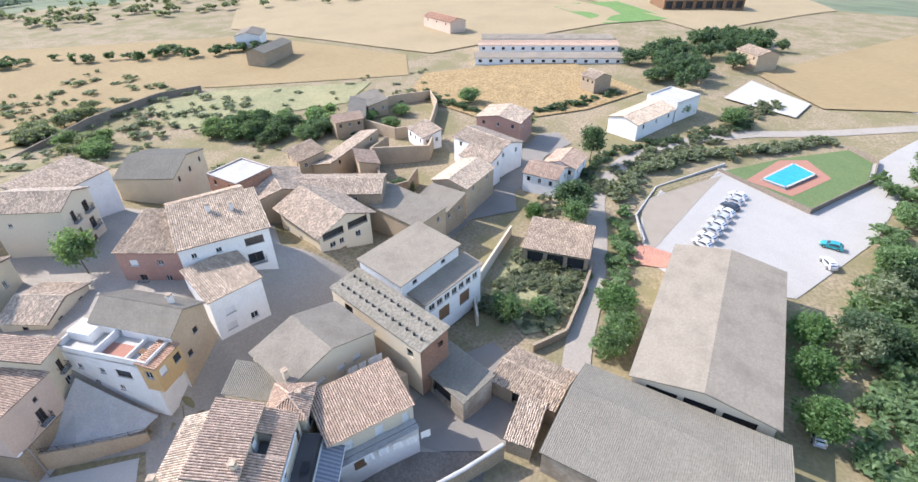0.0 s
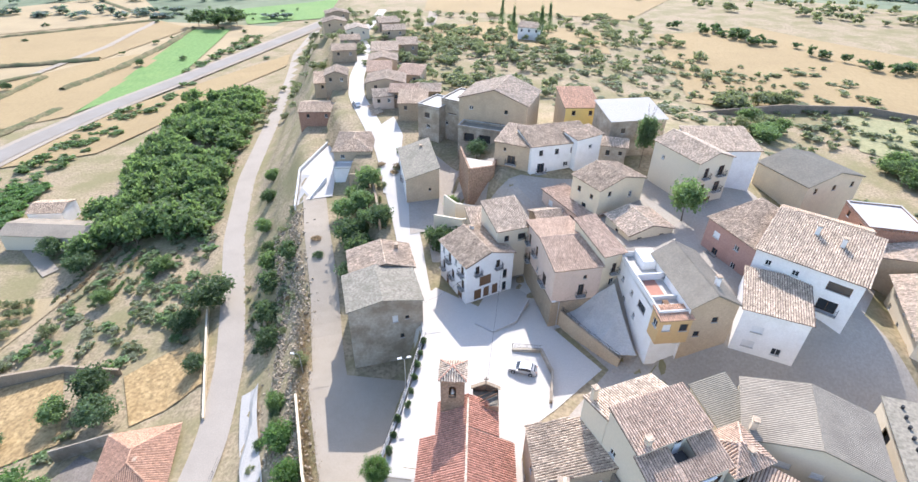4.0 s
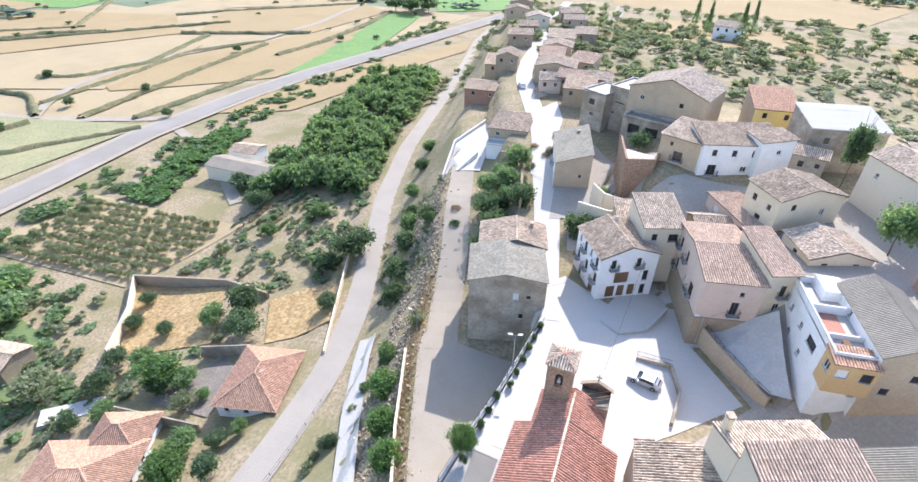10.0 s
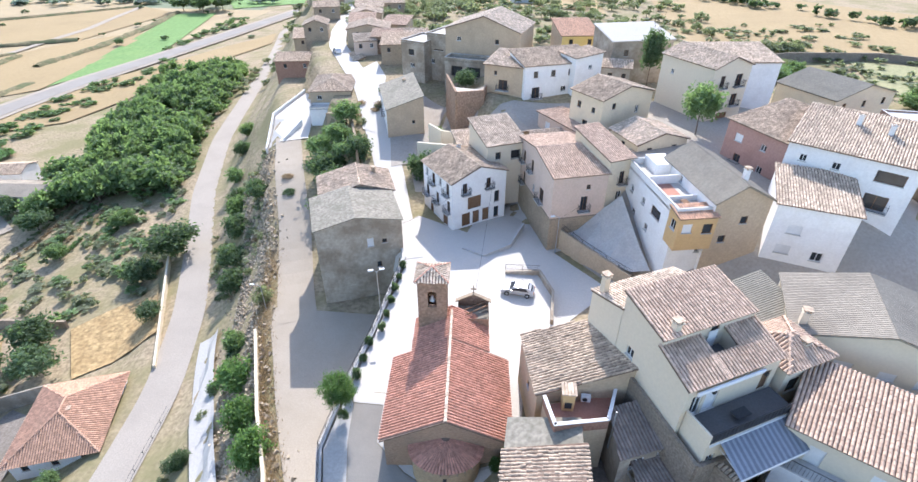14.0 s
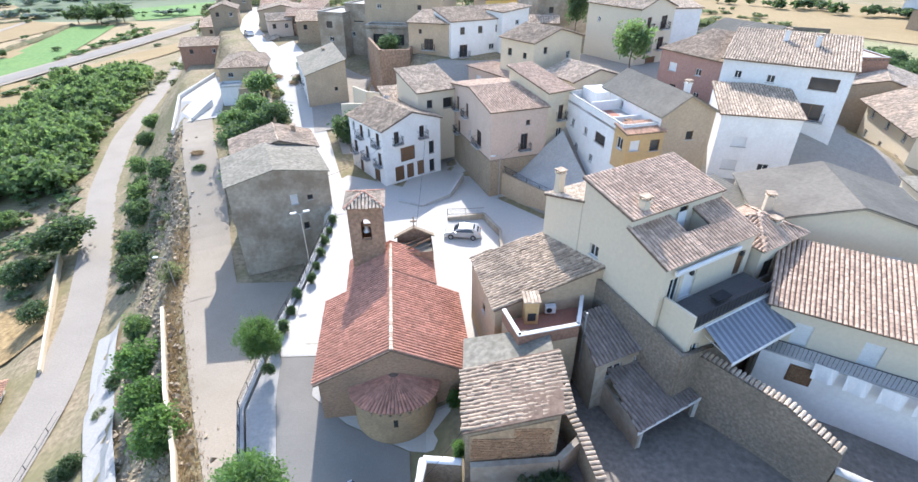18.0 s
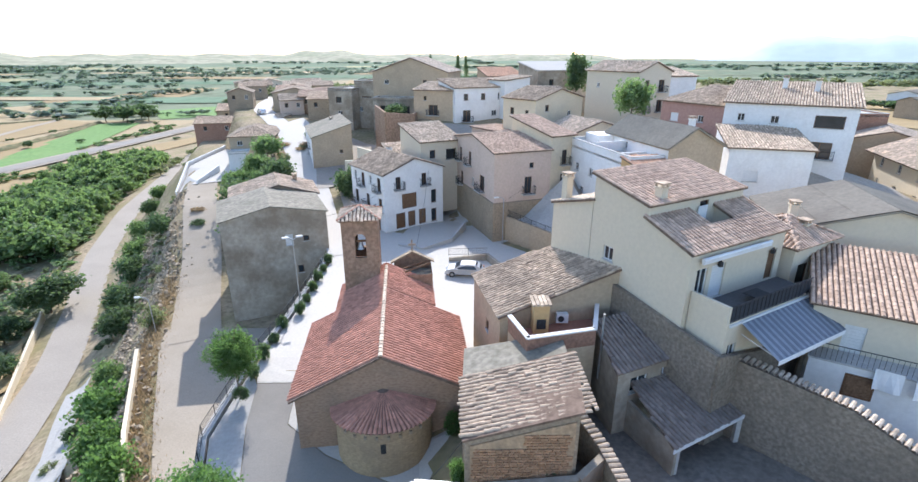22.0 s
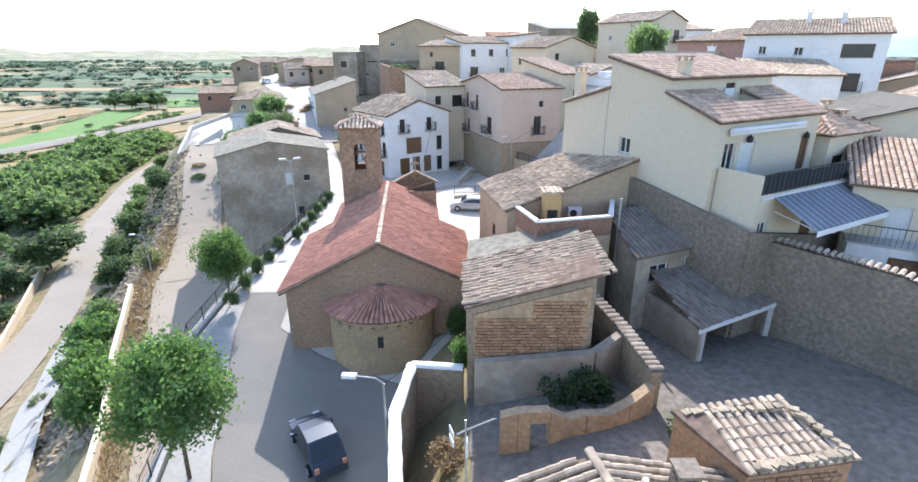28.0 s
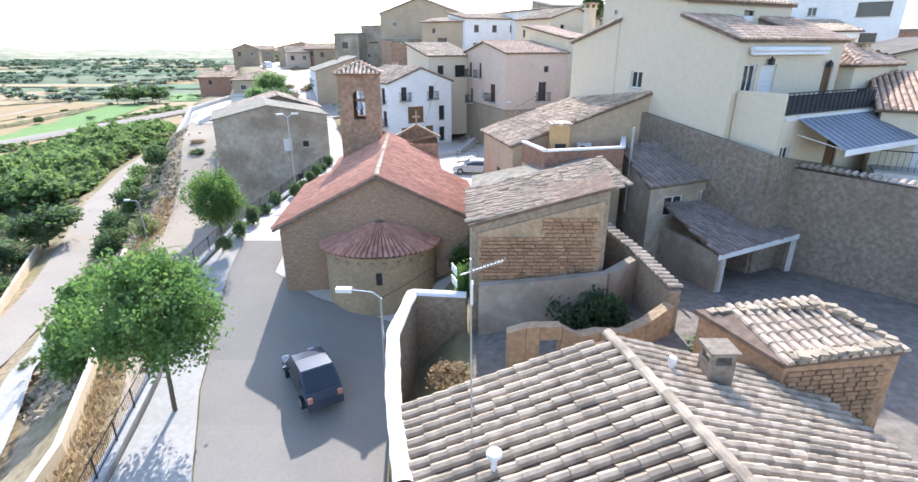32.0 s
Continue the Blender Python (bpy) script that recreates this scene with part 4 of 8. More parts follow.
        ridge_caps(ch, cs[i] + Vector((0, 0, 0.05)), ap + Vector((0, 0, 0.05)), M["tile_red"], 0.1)
    bell = Geo()
    prof = [(0.05, 0.62), (0.16, 0.58), (0.2, 0.35), (0.26, 0.15), (0.34, 0.0)]
    for (ra, za), (rb, zb) in zip(prof, prof[1:]):
        for i in range(12):
            c0, s0, c1, s1 = math.cos(i * 0.5236), math.sin(i * 0.5236), math.cos((i + 1) * 0.5236), math.sin((i + 1) * 0.5236)
            bell.poly((tx + ra * c0, ty - 1.2 + ra * s0, 8.75 + za), (tx + rb * c0, ty - 1.2 + rb * s0, 8.75 + zb), (tx + rb * c1, ty - 1.2 + rb * s1, 8.75 + zb), (tx + ra * c1, ty - 1.2 + ra * s1, 8.75 + za))
    part("bell", bell, M["steel"], ch, "bronze bell", flat=False)
    part("bell_yoke", Geo().box(tx - 0.44, tx + 0.44, ty - 1.26, ty - 1.14, 9.36, 9.52), M["wood"], ch)
    # little gabled porch with a stone cross, its roof half fallen
    px0, px1, py0, py1, pz = 0.6, 4.0, 7.4, 10.6, 6.0
    wall(ch, px0, py0, px1, py0, 3.0, pz, pz, M["brown_stone"], ())
    wall(ch, px1, py0, px1, py1, -1.5, pz, pz, M["brown_stone"], ())
    wall(ch, px1, py1, px0, py1, -1.5, pz, pz, M["brown_stone"], ((0, 3.2, 1.6, 2.8, "o"),), apex=(0.5, pz + 1.0))
    wall(ch, px0, py1, px0, py0, -1.5, pz, pz, M["brown_stone"], ())
    part("porch_floor", Geo().box(px0 + 0.02, px1 - 0.02, py0 + 0.02, py1 - 0.3, pz - 0.9, pz - 0.6), M["slab"], ch)
    for s in (-1, 1):
        xm = (px0 + px1) / 2
        a, b = Vector((xm, py1, pz + 1.0)), Vector((xm + s * 2.0, py1, pz - 0.05))
        g = Geo()
        q = [a, b, b + Vector((0, 0, 0.16)), a + Vector((0, 0, 0.16))]
        g.add(q + [p + Vector((0, -0.5, 0)) for p in q], [(0, 1, 2, 3), (7, 6, 5, 4), (0, 4, 5, 1), (1, 5, 6, 2), (2, 6, 7, 3), (3, 7, 4, 0)])
        part("coping", g, M["stone"], ch)
    part("roof_beam", Geo().tube((px0 + 0.3, py0 + 0.4, pz - 0.1), (px1 - 0.2, py0 + 1.9, pz + 0.25), 0.09), M["wood"], ch)
    part("roof_beam", Geo().tube((px0 + 0.3, py0 + 1.2, pz - 0.05), (px1 - 0.4, py0 + 2.6, pz + 0.2), 0.08), M["wood"], ch)
    xm = (px0 + px1) / 2
    part("cross", Geo().box(xm - 0.07, xm + 0.07, py1 - 0.3, py1 - 0.16, pz + 1.1, pz + 2.2).box(xm - 0.35, xm + 0.35, py1 - 0.295, py1 - 0.165, pz + 1.65, pz + 1.8), M["grey"], ch, "weathered stone cross")


church()

# ---- houses round the square and up the hill ----
W1 = lambda n, f, **k: dict(n=n, floors=f, **k)
house("abandoned_house", "tall abandoned house of grey rubble with a sagging grey roof", (-24.1, 58.2), (-12.9, 62.8), 9.5, 5.0, "grey", "gy", 1.3, "slab", "slab", {"S": [(1.4, 2.4, 0.9, 1.4, "s"), (3.4, 2.8, 0.7, 0.7, "n"), (2.4, 6.6, 0.7, 1.0, "n")], "E": W1(2, 2, kind="n")}, over=0.25, off=0.47, low=-8.3)
house("abandoned_house", "rear wing of an abandoned house under worn clay tiles", (-26.4, 67.6), (-16.0, 71.6), 7.5, 4.9, "stone", "gy", 1.6, roofm="tile", wins={"E": W1(2, 1, kind="n")}, off=0.55, seed=31, low=-7.5, chimney=((3.2, 1.5, 1.6),))
house("white_house", "white rendered three-storey house with balconies and old tile roof", (-6.3, 68.3), (1.5, 74.0), 9.4, 8.1, "white", "gy", 1.7, roofm="tile", seed=41,
      wins={"S": [(-2.6, 0.5, 0.8, 1.7, "b"), (1.6, 0.5, 0.8, 1.7, "b"), (-0.9, 3.0, 2.4, 2.1, "g"), (3.2, 3.1, 0.9, 1.9, "n"), (-2.4, 5.6, 1.5, 2.2, "d"), (-0.6, 5.6, 1.2, 2.2, "g"), (1.2, 5.6, 1.2, 2.2, "g"), (3.2, 5.9, 0.9, 1.9, "n")], "W": [(-3.4, 0.6, 0.8, 1.2, "w"), (-1.2, 0.6, 0.9, 1.9, "b"), (1.0, 0.6, 0.8, 1.2, "w"), (3.3, 0.6, 0.9, 1.9, "b"), (-3.3, 3.4, 0.9, 1.9, "b"), (0.0, 3.4, 0.9, 1.9, "b"), (3.5, 3.4, 0.9, 1.9, "b"), (-2, 6.0, 1.0, 1.9, "d"), (2.5, 6.0, 1.6, 2.0, "g")]}, low=-0.2, chimney=((1.0, 3.5, 1.9),))
house("stone_annex", "low stone outhouse with a patched clay tile roof", (5.8, 82.4), (12.2, 84.8), 5.0, 9.2, "stone", "gx", 1.1, roofm="tile_pale", wins={"S": [(-1, 1.0, 1.6, 1.8, "o"), (2.2, 1, 0.8, 1.0, "n")]}, seed=43, low=5.5)
house("stone_house", "white-rendered stone house with a sunlit striped tile roof", (-1.6, 75.4), (4.2, 78.2), 8.0, 11.2, "pale_cream", "mS", 1.6, roofm="tile_pale", seed=47, wins={"S": [(-1.4, 1.2, 0.9, 1.2, "n"), (1.6, 1.2, 1.6, 1.6, "o")]}, low=2.0)
house("stone_annex", "small tan outhouse with weathered tile roof", (-6.2, 80.4), (-2.4, 81.8), 6.0, 8.2, "tan", "mS", 1.0, roofm="tile_pale", wins={"S": W1(1, 1, kind="n")}, seed=45, low=2.5)
house("beige_house", "beige rendered house with brown shutters on a stone base", (3.4, 79.0), (8.0, 64.6), 7.9, 11.6, "pink", "gy", 1.3, roofm="tile_pink", seed=51, over=0.25,
      wins={"W": [], "S": [(-5.0, 1.2, 0.9, 1.9, "b"), (-1.2, 1.2, 0.9, 1.9, "b"), (3.4, 3.6, 1.6, 2.1, "b"), (-4.5, 4.6, 0.9, 1.9, "b"), (0, 4.6, 0.8, 1.1, "w")], "E": [(1.2, 1.4, 0.6, 0.7, "n"), (0.8, 3.2, 1.0, 2.2, "b")]}, low=-0.2, base=(5.2, "stone"))
house("beige_house", "tall narrow cream house joined to a beige one", (15.6, 67.4), (19.0, 69.2), 9.0, 13.2, "cream", "mS", 1.6, roofm="tile_pink", seed=53, wins={"S": [(0.3, 1.8, 0.8, 1.9, "b"), (0.3, 4.9, 0.9, 1.4, "w"), (0.2, 8.6, 1.0, 2.1, "d")]}, low=0)
wt = house("white_terrace_house", "white rendered house with a roof terrace and small windows", (18.4, 69.6), (21.6, 55.6), 5.0, 12.0, "white", "flat", parapet=0.85, roofm="paving",
      wins={"S": [(-4.6, 2.0, 0.9, 1.0, "w"), (-1.0, 2.0, 0.9, 1.0, "w"), (2.6, 1.6, 2.4, 1.3, "n"), (-3.0, 4.8, 0.9, 1.0, "w"), (1.0, 4.8, 0.9, 1.0, "w")], "E": [(-1.8, 1.4, 1.4, 1.2, "s"), (1.6, 4.2, 1.2, 1.2, "w")]}, low=4.0)
part("divider", Geo().box(-1.0, -0.8, -2.3, 2.3, 7.95, 9.2), M["white"], wt, "white dividing parapet")
part("divider", Geo().box(3.6, 3.8, -2.3, 2.3, 7.95, 8.7), M["white"], wt, "white dividing parapet")
part("stair_house", Geo().box(-6.9, -3.4, -0.4, 2.3, 7.95, 9.5), M["white"], wt, "white stair house on the terrace")
part("terrace_sheet", Geo().box(-0.7, 3.5, -2.25, 0.4, 8.02, 8.06), M["terrace"], wt, "red tiled part of the terrace")
part("table", Geo().box(4.6, 5.8, -1.0, -0.2, 8.65, 8.7).box(4.7, 4.78, -0.9, -0.82, 8.0, 8.65).box(5.6, 5.68, -0.4, -0.32, 8.0, 8.65), M["wood"], wt)
house("ochre_bay", "ochre rendered corner gallery with white roller shutters", (21.7, 54.4), (26.2, 55.4), 2.6, 12.2, "ochre", "mS", 0.35, roofm="tile_orange", wins={"S": [(-1.2, 0.7, 1.2, 1.2, "s"), (1.3, 0.8, 1.2, 1.3, "n")], "W": [(0, 0.7, 1.2, 1.3, "w")]}, low=9.4, over=0.15)
house("grey_roof_house", "cream house with a grey fibre-cement gable roof", (23.0, 68.4), (25.8, 56.0), 6.9, 13.7, "white", "gx", 2.0, "sheet", "fibre", {"S": [(-2, 0.5, 0.8, 0.9, "w")], "E": [(0.6, 2.0, 0.9, 1.0, "n"), (-1.5, 4.5, 0.9, 1.0, "n")]}, chimney=((3.5, 1.2, 2.6),), low=5.0, off=0.45, mats={"E": "tan"})
house("white_cottage", "white rendered two-storey house with a pale tile roof", (33.0, 57.0), (40.8, 54.6), 8.2, 13.6, "white", "mS", 1.3, roofm="tile_pale", wins={"S": [(-1.6, 2.4, 1.5, 1.2, "s"), (-2.0, 5.2, 1.6, 1.2, "s"), (1.6, 5.4, 1.2, 1.2, "w")]}, low=5.5, seed=61)
house("long_white_house", "long white rendered house with a gallery and striped tile roof", (36.6, 66.2), (47.8, 58.6), 11.0, 17.6, "white", "mS", 1.9, roofm="tile_pale", seed=63,
      wins={"S": [(-4.8, 1.2, 0.8, 0.9, "w"), (-1.2, 1.3, 0.9, 0.9, "w"), (4.2, 1.0, 2.9, 1.4, "n"), (-5.2, 4.0, 1.0, 1.9, "s"), (-2.6, 4.0, 1.1, 1.2, "w"), (0.2, 4.0, 1.1, 1.2, "w"), (3.8, 4.0, 2.4, 1.9, "b"), (2.5, 7.0, 1.6, 1.3, "w")], "E": W1(2, 2)}, low=7.5, chimney=((-1, 2, 2.6), (2.5, 1.0, 2.4)))
house("brick_red_house", "white and brick-red rendered house with a worn tile roof", (32.6, 75.5), (36.9, 66.6), 10.0, 17.0, "red_render", "mS", 1.6, roofm="tile", seed=65, mats={"E": "white"}, wins={"S": [(-2.6, 1.4, 1.3, 1.1, "s"), (1.6, 1.4, 0.9, 0.9, "w"), (-2.0, 4.2, 1.1, 2.0, "b"), (2.0, 4.4, 0.9, 1.2, "w")]}, low=8.0)
house("workshop", "cream workshop with a brown fibre-cement gable roof and white shutters", (27.6, 38.0), (40.8, 34.2), 9.0, 10.8, "pale_cream", "gy", 1.9, "sheet", "fibre", {"S": [(-2.4, 1.8, 1.5, 0.9, "s"), (0.9, 1.9, 1.3, 0.9, "s"), (3.6, 2.0, 1.3, 0.9, "s")], "W": [(-1.5, 1.4, 0.9, 0.9, "w"), (1.5, 1.4, 0.9, 0.9, "w")]}, low=3.2, chimney=((-6.2, -3.2, 1.6),))
house("workshop_annex", "low cream annex with a brown fibre-cement roof", (24.6, 46.6), (26.9, 38.2), 3.9, 8.8, "pale_cream", "mS", 1.4, "sheet", "fibre_dark", {"W": W1(2, 1)}, low=3.4)
lw = house("long_warehouse", "long low warehouse with a grey concrete slab roof and small vents", (46.2, 45.9), (40.5, 26.4), 5.4, 10.6, "tan", "mS", 0.6, "slab", "slab", {"S": [(-6, 1.2, 2.0, 2.2, "o"), (8.0, 1.2, 1.2, 1.4, "o")], "E": [(1.2, 1.0, 1.0, 1.0, "o")]}, low=3.0, mats={"E": "brick", "S": "pale_cream"})
for i in range(13):
    for j in range(2):
        yy = -1.3 + 2.4 * j
        part("roof_vent", Geo().tube((-9 + 1.5 * i, yy, 7.7 + 0.6 * (yy + 2.7) / 5.4), (-9 + 1.5 * i, yy, 8.15 + 0.6 * (yy + 2.7) / 5.4), 0.17, 0.2, 8), M["iron"], lw)
house("warehouse", "tall pale warehouse with a grey fibre-cement roof", (49.9, 35.2), (63.8, 32.2), 9.2, 12.0, "white", "mS", 0.9, "sheet", "fibre", {"S": [(-4, 0.7, 1.0, 0.7, "n"), (3, 0.7, 1.0, 0.7, "n")]}, low=3.0, over=0.35)
house("warehouse", "lower white front of a warehouse with a row of dark windows", (50.5, 31.4), (64.0, 28.0), 3.6, 9.1, "white", "mS", 0.5, "sheet", "fibre", {"S": [(-5.4 + 1.8 * k, 0.9, 1.3, 1.2, "w") for k in range(7)] + [(-2.6, 3.2, 2.6, 2.6, "g"), (2.6, 3.2, 2.6, 2.6, "g")], "E": [(0, 1.0, 1.2, 1.2, "w")]}, low=2.0, over=0.3)
house("grey_shed", "large shed with a low grey fibre-cement roof", (77.2, 69.2), (71.6, 45.4), 8.8, 7.6, "tan", "mS", 0.6, "sheet", "fibre", {"E": W1(2, 1)}, low=2.5)
house("cream_house", "cream house with timber gallery, deep eaves and tile roof", (57.4, 57.6), (68.4, 54.0), 14.5, 10.7, "pale_cream", "gy", 2.3, roofm="tile_pale", over=0.9, seed=71, wins={"S": [(-2.8, 0.25, 4.6, 1.7, "o"), (2.8, 0.25, 4.6, 1.7, "o"), (-3.2, 2.8, 1.3, 1.2, "w"), (-1.2, 2.8, 1.0, 1.2, "w"), (2.6, 2.9, 1.2, 1.2, "w"), (-2.0, 5.0, 3.2, 2.2, "g")], "W": W1(3, 2)}, low=4.0)
house("cream_house", "tan house with pale tile roof behind a cream one", (60.5, 76.5), (70.0, 70.0), 12.0, 11.2, "tan", "gy", 1.6, roofm="tile_pale", seed=73, wins={"W": W1(2, 1)}, low=4)
house("tile_house", "cream house with a two-tone clay tile roof beside a yard", (24.3, 29.4), (33.6, 23.6), 6.8, 9.1, "pale_cream", "mS", 1.5, roofm="tile_pink", jitter=0.4, seed=75, wins={"S": [(-3.2, 1.0, 1.1, 2.0, "s"), (0.8, 1.0, 1.1, 2.0, "s"), (4.4, 1.0, 1.0, 2.0, "s")]}, low=1.5)
house("street_house", "tall street house with white front and a worn grey roof", (-22.9, 97.9), (-15.8, 100.2), 17.0, 8.4, "tan", "mW", 2.3, "slab", "slab", mats={"W": "white"}, wins={"W": [(-5.6, 0.8, 0.8, 1.2, "n"), (-1.4, 0.8, 0.8, 1.2, "n"), (3.4, 0.8, 0.9, 1.9, "b"), (-1.4, 3.6, 0.9, 1.9, "b"), (3.4, 3.6, 1.2, 2.1, "d")], "S": [(1.6, 2.4, 0.6, 0.7, "n")]}, low=1.5, chimney=((1.5, 5.0, 1.9),), over=0.2)
house("corner_house", "house with a dark hipped tile roof above white garage walls", (-45.4, 115.6), (-36.0, 117.2), 13.0, 6.0, "tan", "hip", 1.6, roofm="tile", seed=79, mats={"S": "tan"}, wins={"S": [(-2.6, 1.0, 1.1, 1.0, "w"), (1.8, 1.0, 1.6, 1.2, "w")], "E": W1(3, 1)}, low=1.0)
house("garage_block", "white rendered garage wall under a tan house", (-44.6, 112.2), (-36.0, 113.8), 3.3, 3.0, "white", "flat", roofm="concrete", parapet=0.3, wins={"S": [(1.6, 0.6, 2.6, 0.8, "s")]}, low=-0.5)
patch("drive", [(-51.4, 102.5), (-55.0, 116.0), (-52.6, 131.0), (-49.0, 127.0), (-45.0, 113.0), (-43.3, 105.8), (-46.5, 104.5)], M["paving"], "sunlit concrete drive below the corner house", "drive", 0.25, 3)
house("hilltop_house", "tan three-storey house with balcony and pale roof", (-4.0, 102.8), (3.4, 100.4), 8.5, 16.6, "tan", "mS", 1.0, roofm="tile_pale", seed=81, mats={"W": "pale_cream"}, wins={"S": [(0, 2.6, 1.8, 1.9, "b"), (-1.6, 1.0, 0.6, 0.8, "n"), (0.5, 5.4, 0.7, 0.8, "w")], "W": W1(3, 2, kind="n")}, low=9.0)
house("hilltop_house", "white rendered house with grey shutters on the hilltop", (3.8, 99.6), (17.2, 105.2), 8.0, 17.1, "white", "mS", 1.2, roofm="tile", seed=83, wins={"S": [(-5.0, 1.0, 0.9, 1.2, "n"), (-1.4, 1.0, 0.9, 1.2, "n"), (2.2, 1.0, 0.9, 1.2, "n"), (5.8, 1.2, 1.0, 1.0, "w"), (-4.8, 4.0, 1.6, 2.1, "b"), (1.0, 4.2, 1.1, 1.0, "w")]}, low=9.5)
house("hilltop_house", "white stair tower of a hilltop house", (13.2, 101.8), (18.4, 104.6), 5.5, 18.3, "white", "mW", 0.6, roofm="tile", seed=84, wins={"S": [(0.4, 1.4, 0.8, 0.8, "w")]}, low=9.5)
house("gabled_mansion", "large tan gabled house crowning the hill", (-14.2, 122.6), (2.6, 118.4), 13.0, 19.2, "tan", "gy", 2.9, roofm="tile_pale", seed=85, wins={"S": [(-5.4, 1.6, 1.0, 0.9, "w"), (0.5, 5.2, 5.6, 2.6, "o"), (3.5, 1.6, 0.9, 1.0, "n")]}, low=9.5, off=0.52)
house("grey_block", "grey rendered block of stepped flats below a hilltop", (-25.6, 127.6), (-19.6, 124.8), 9.0, 15.2, "grey", "flat", roofm="paving", parapet=0.3, wins={"S": [(-0.4, 1.6, 1.6, 1.4, "n"), (-0.2, 4.8, 1.2, 1.0, "w")], "W": W1(2, 2)}, low=5.0)
house("grey_block", "taller grey rendered block with a white flat roof", (-19.4, 128.0), (-14.2, 125.8), 10.0, 16.8, "grey", "flat", roofm="paving", parapet=0.3, wins={"S": [(0.4, 3.2, 2.6, 0.3, "n"), (-1.2, 5.6, 0.9, 1.0, "w")]}, low=5.0)
house("grey_block", "lower grey wing with a shaded loggia", (-13.8, 117.6), (-2.0, 114.6), 4.0, 13.6, "grey", "flat", roofm="slab", parapet=0.5, wins={"S": [(-3.2, 1.2, 2.6, 2.2, "o"), (0.8, 1.2, 3.0, 2.2, "o"), (4.0, 2.0, 1.0, 1.1, "w")]}, low=6.0)
house("cream_farmhouse", "cream stone house with an old tile roof on the slope", (11.7, 89.6), (16.1, 83.6), 11.2, 16.3, "cream", "gx", 1.5, roofm="tile", seed=87, wins={"S": [(-1.6, 1.4, 0.9, 1.1, "n"), (1.8, 1.6, 0.8, 0.9, "n"), (0.2, 4.2, 1.2, 1.5, "n")], "E": [(-3.0, 0.8, 0.8, 1.0, "n"), (2.4, 2.0, 0.8, 1.2, "w")]}, low=7.5)
house("apartment_house", "white four-storey house with iron balconies and tile roof", (28.0, 99.2), (33.8, 89.0), 8.2, 20.3, "pale_cream", "gx", 1.5, roofm="tile_pale", seed=89, wins={"E": [(-1.8, 1.3, 1.0, 2.0, "b"), (1.8, 1.3, 1.4, 2.0, "b"), (-1.8, 4.6, 1.0, 2.0, "b"), (1.8, 4.6, 1.4, 2.0, "b"), (0, 7.6, 2.4, 2.3, "g")], "S": [(-3, 2.0, 0.7, 0.8, "w")]}, low=9.5)
house("apartment_house", "windowless white wing with a sloping roof", (35.5, 97.8), (48.5, 99.4), 9.0, 19.2, "white", "mS", 1.3, roofm="tile_pale", seed=91, low=8.5)
house("pink_cottage", "low pink house with an orange mono-pitch roof", (6.6, 92.6), (13.6, 82.0), 5.2, 11.0, "pink", "mE", 0.1, roofm="tile_pink", seed=93, wins={"S": [(-3.5, 0.9, 1.4, 1.2, "s"), (0, 0.9, 0.9, 1.0, "w"), (3.4, 0.9, 1.6, 1.6, "n")]}, low=5)
house("cream_cottage", "cream cottage with a white-streaked old tile roof", (17.6, 81.6), (20.6, 75.0), 8.8, 12.6, "cream", "gx", 1.3, roofm="tile_pale", seed=95, wins={"E": W1(2, 2, kind="n"), "S": W1(1, 1, kind="n")}, low=6)
house("yellow_house", "yellow rendered house with an orange tile roof", (11.8, 121.8), (20.0, 123.2), 11.0, 18.2, "yellow", "mS", 1.6, roofm="tile_orange", seed=97, wins={"S": W1(2, 1, kind="n")}, mats={"W": "tan"}, low=9)
house("grey_gable_house", "grey rendered house with a pale mono-pitch roof", (20.8, 109.5), (33.2, 113.2), 9.5, 19.8, "grey", "mS", 1.5, "sheet", "paving", {"S": [(-3.4, 1.6, 1.0, 1.2, "n"), (2.4, 1.6, 1.4, 1.6, "n")]}, low=9)
house("grey_annex", "small grey annex with a sagging tile roof", (18.6, 105.6), (24.0, 104.8), 4.6, 16.0, "grey", "gx", 0.9, roofm="tile_pale", wins={"S": [(-1.0, 1.0, 0.9, 1.2, "n"), (1.6, 1.0, 0.8, 0.9, "n")]}, low=9, seed=99)
house("hall_house", "cream hall with a brown fibre-cement gable roof", (52.0, 106.0), (57.4, 95.2), 15.0, 14.0, "cream", "gx", 2.0, "sheet", "fibre_dark", {"E": W1(3, 1, kind="n")})
house("brick_block", "flat-roofed brick building under construction", (61.4, 89.6), (60.6, 80.4), 9.0, 14.4, "brick", "flat", roofm="concrete", parapet=0.2, wins={"S": W1(2, 1, kind="n")})
house("brick_house", "old brick and stone house with clay tile roof", (44.6, 78.6), (56.0, 72.0), 8.0, 14.8, "tan", "gx", 1.4, roofm="tile", seed=101)

# north-west quarter along the climbing street
rng_n = random.Random(7)
for i, (x, y, a, w, d, hgt, wl, rf) in enumerate((
        (-61.5, 150, 10, 11, 10, 4.6, "brick", "tile"), (-67, 177, 18, 11, 10, 5.2, "tan", "tile"), (-41.5, 158, 10, 12, 10, 5.0, "tan", "tile"), (-34, 150, 5, 8, 8, 4.6, "brown_stone", "tile_pink"),
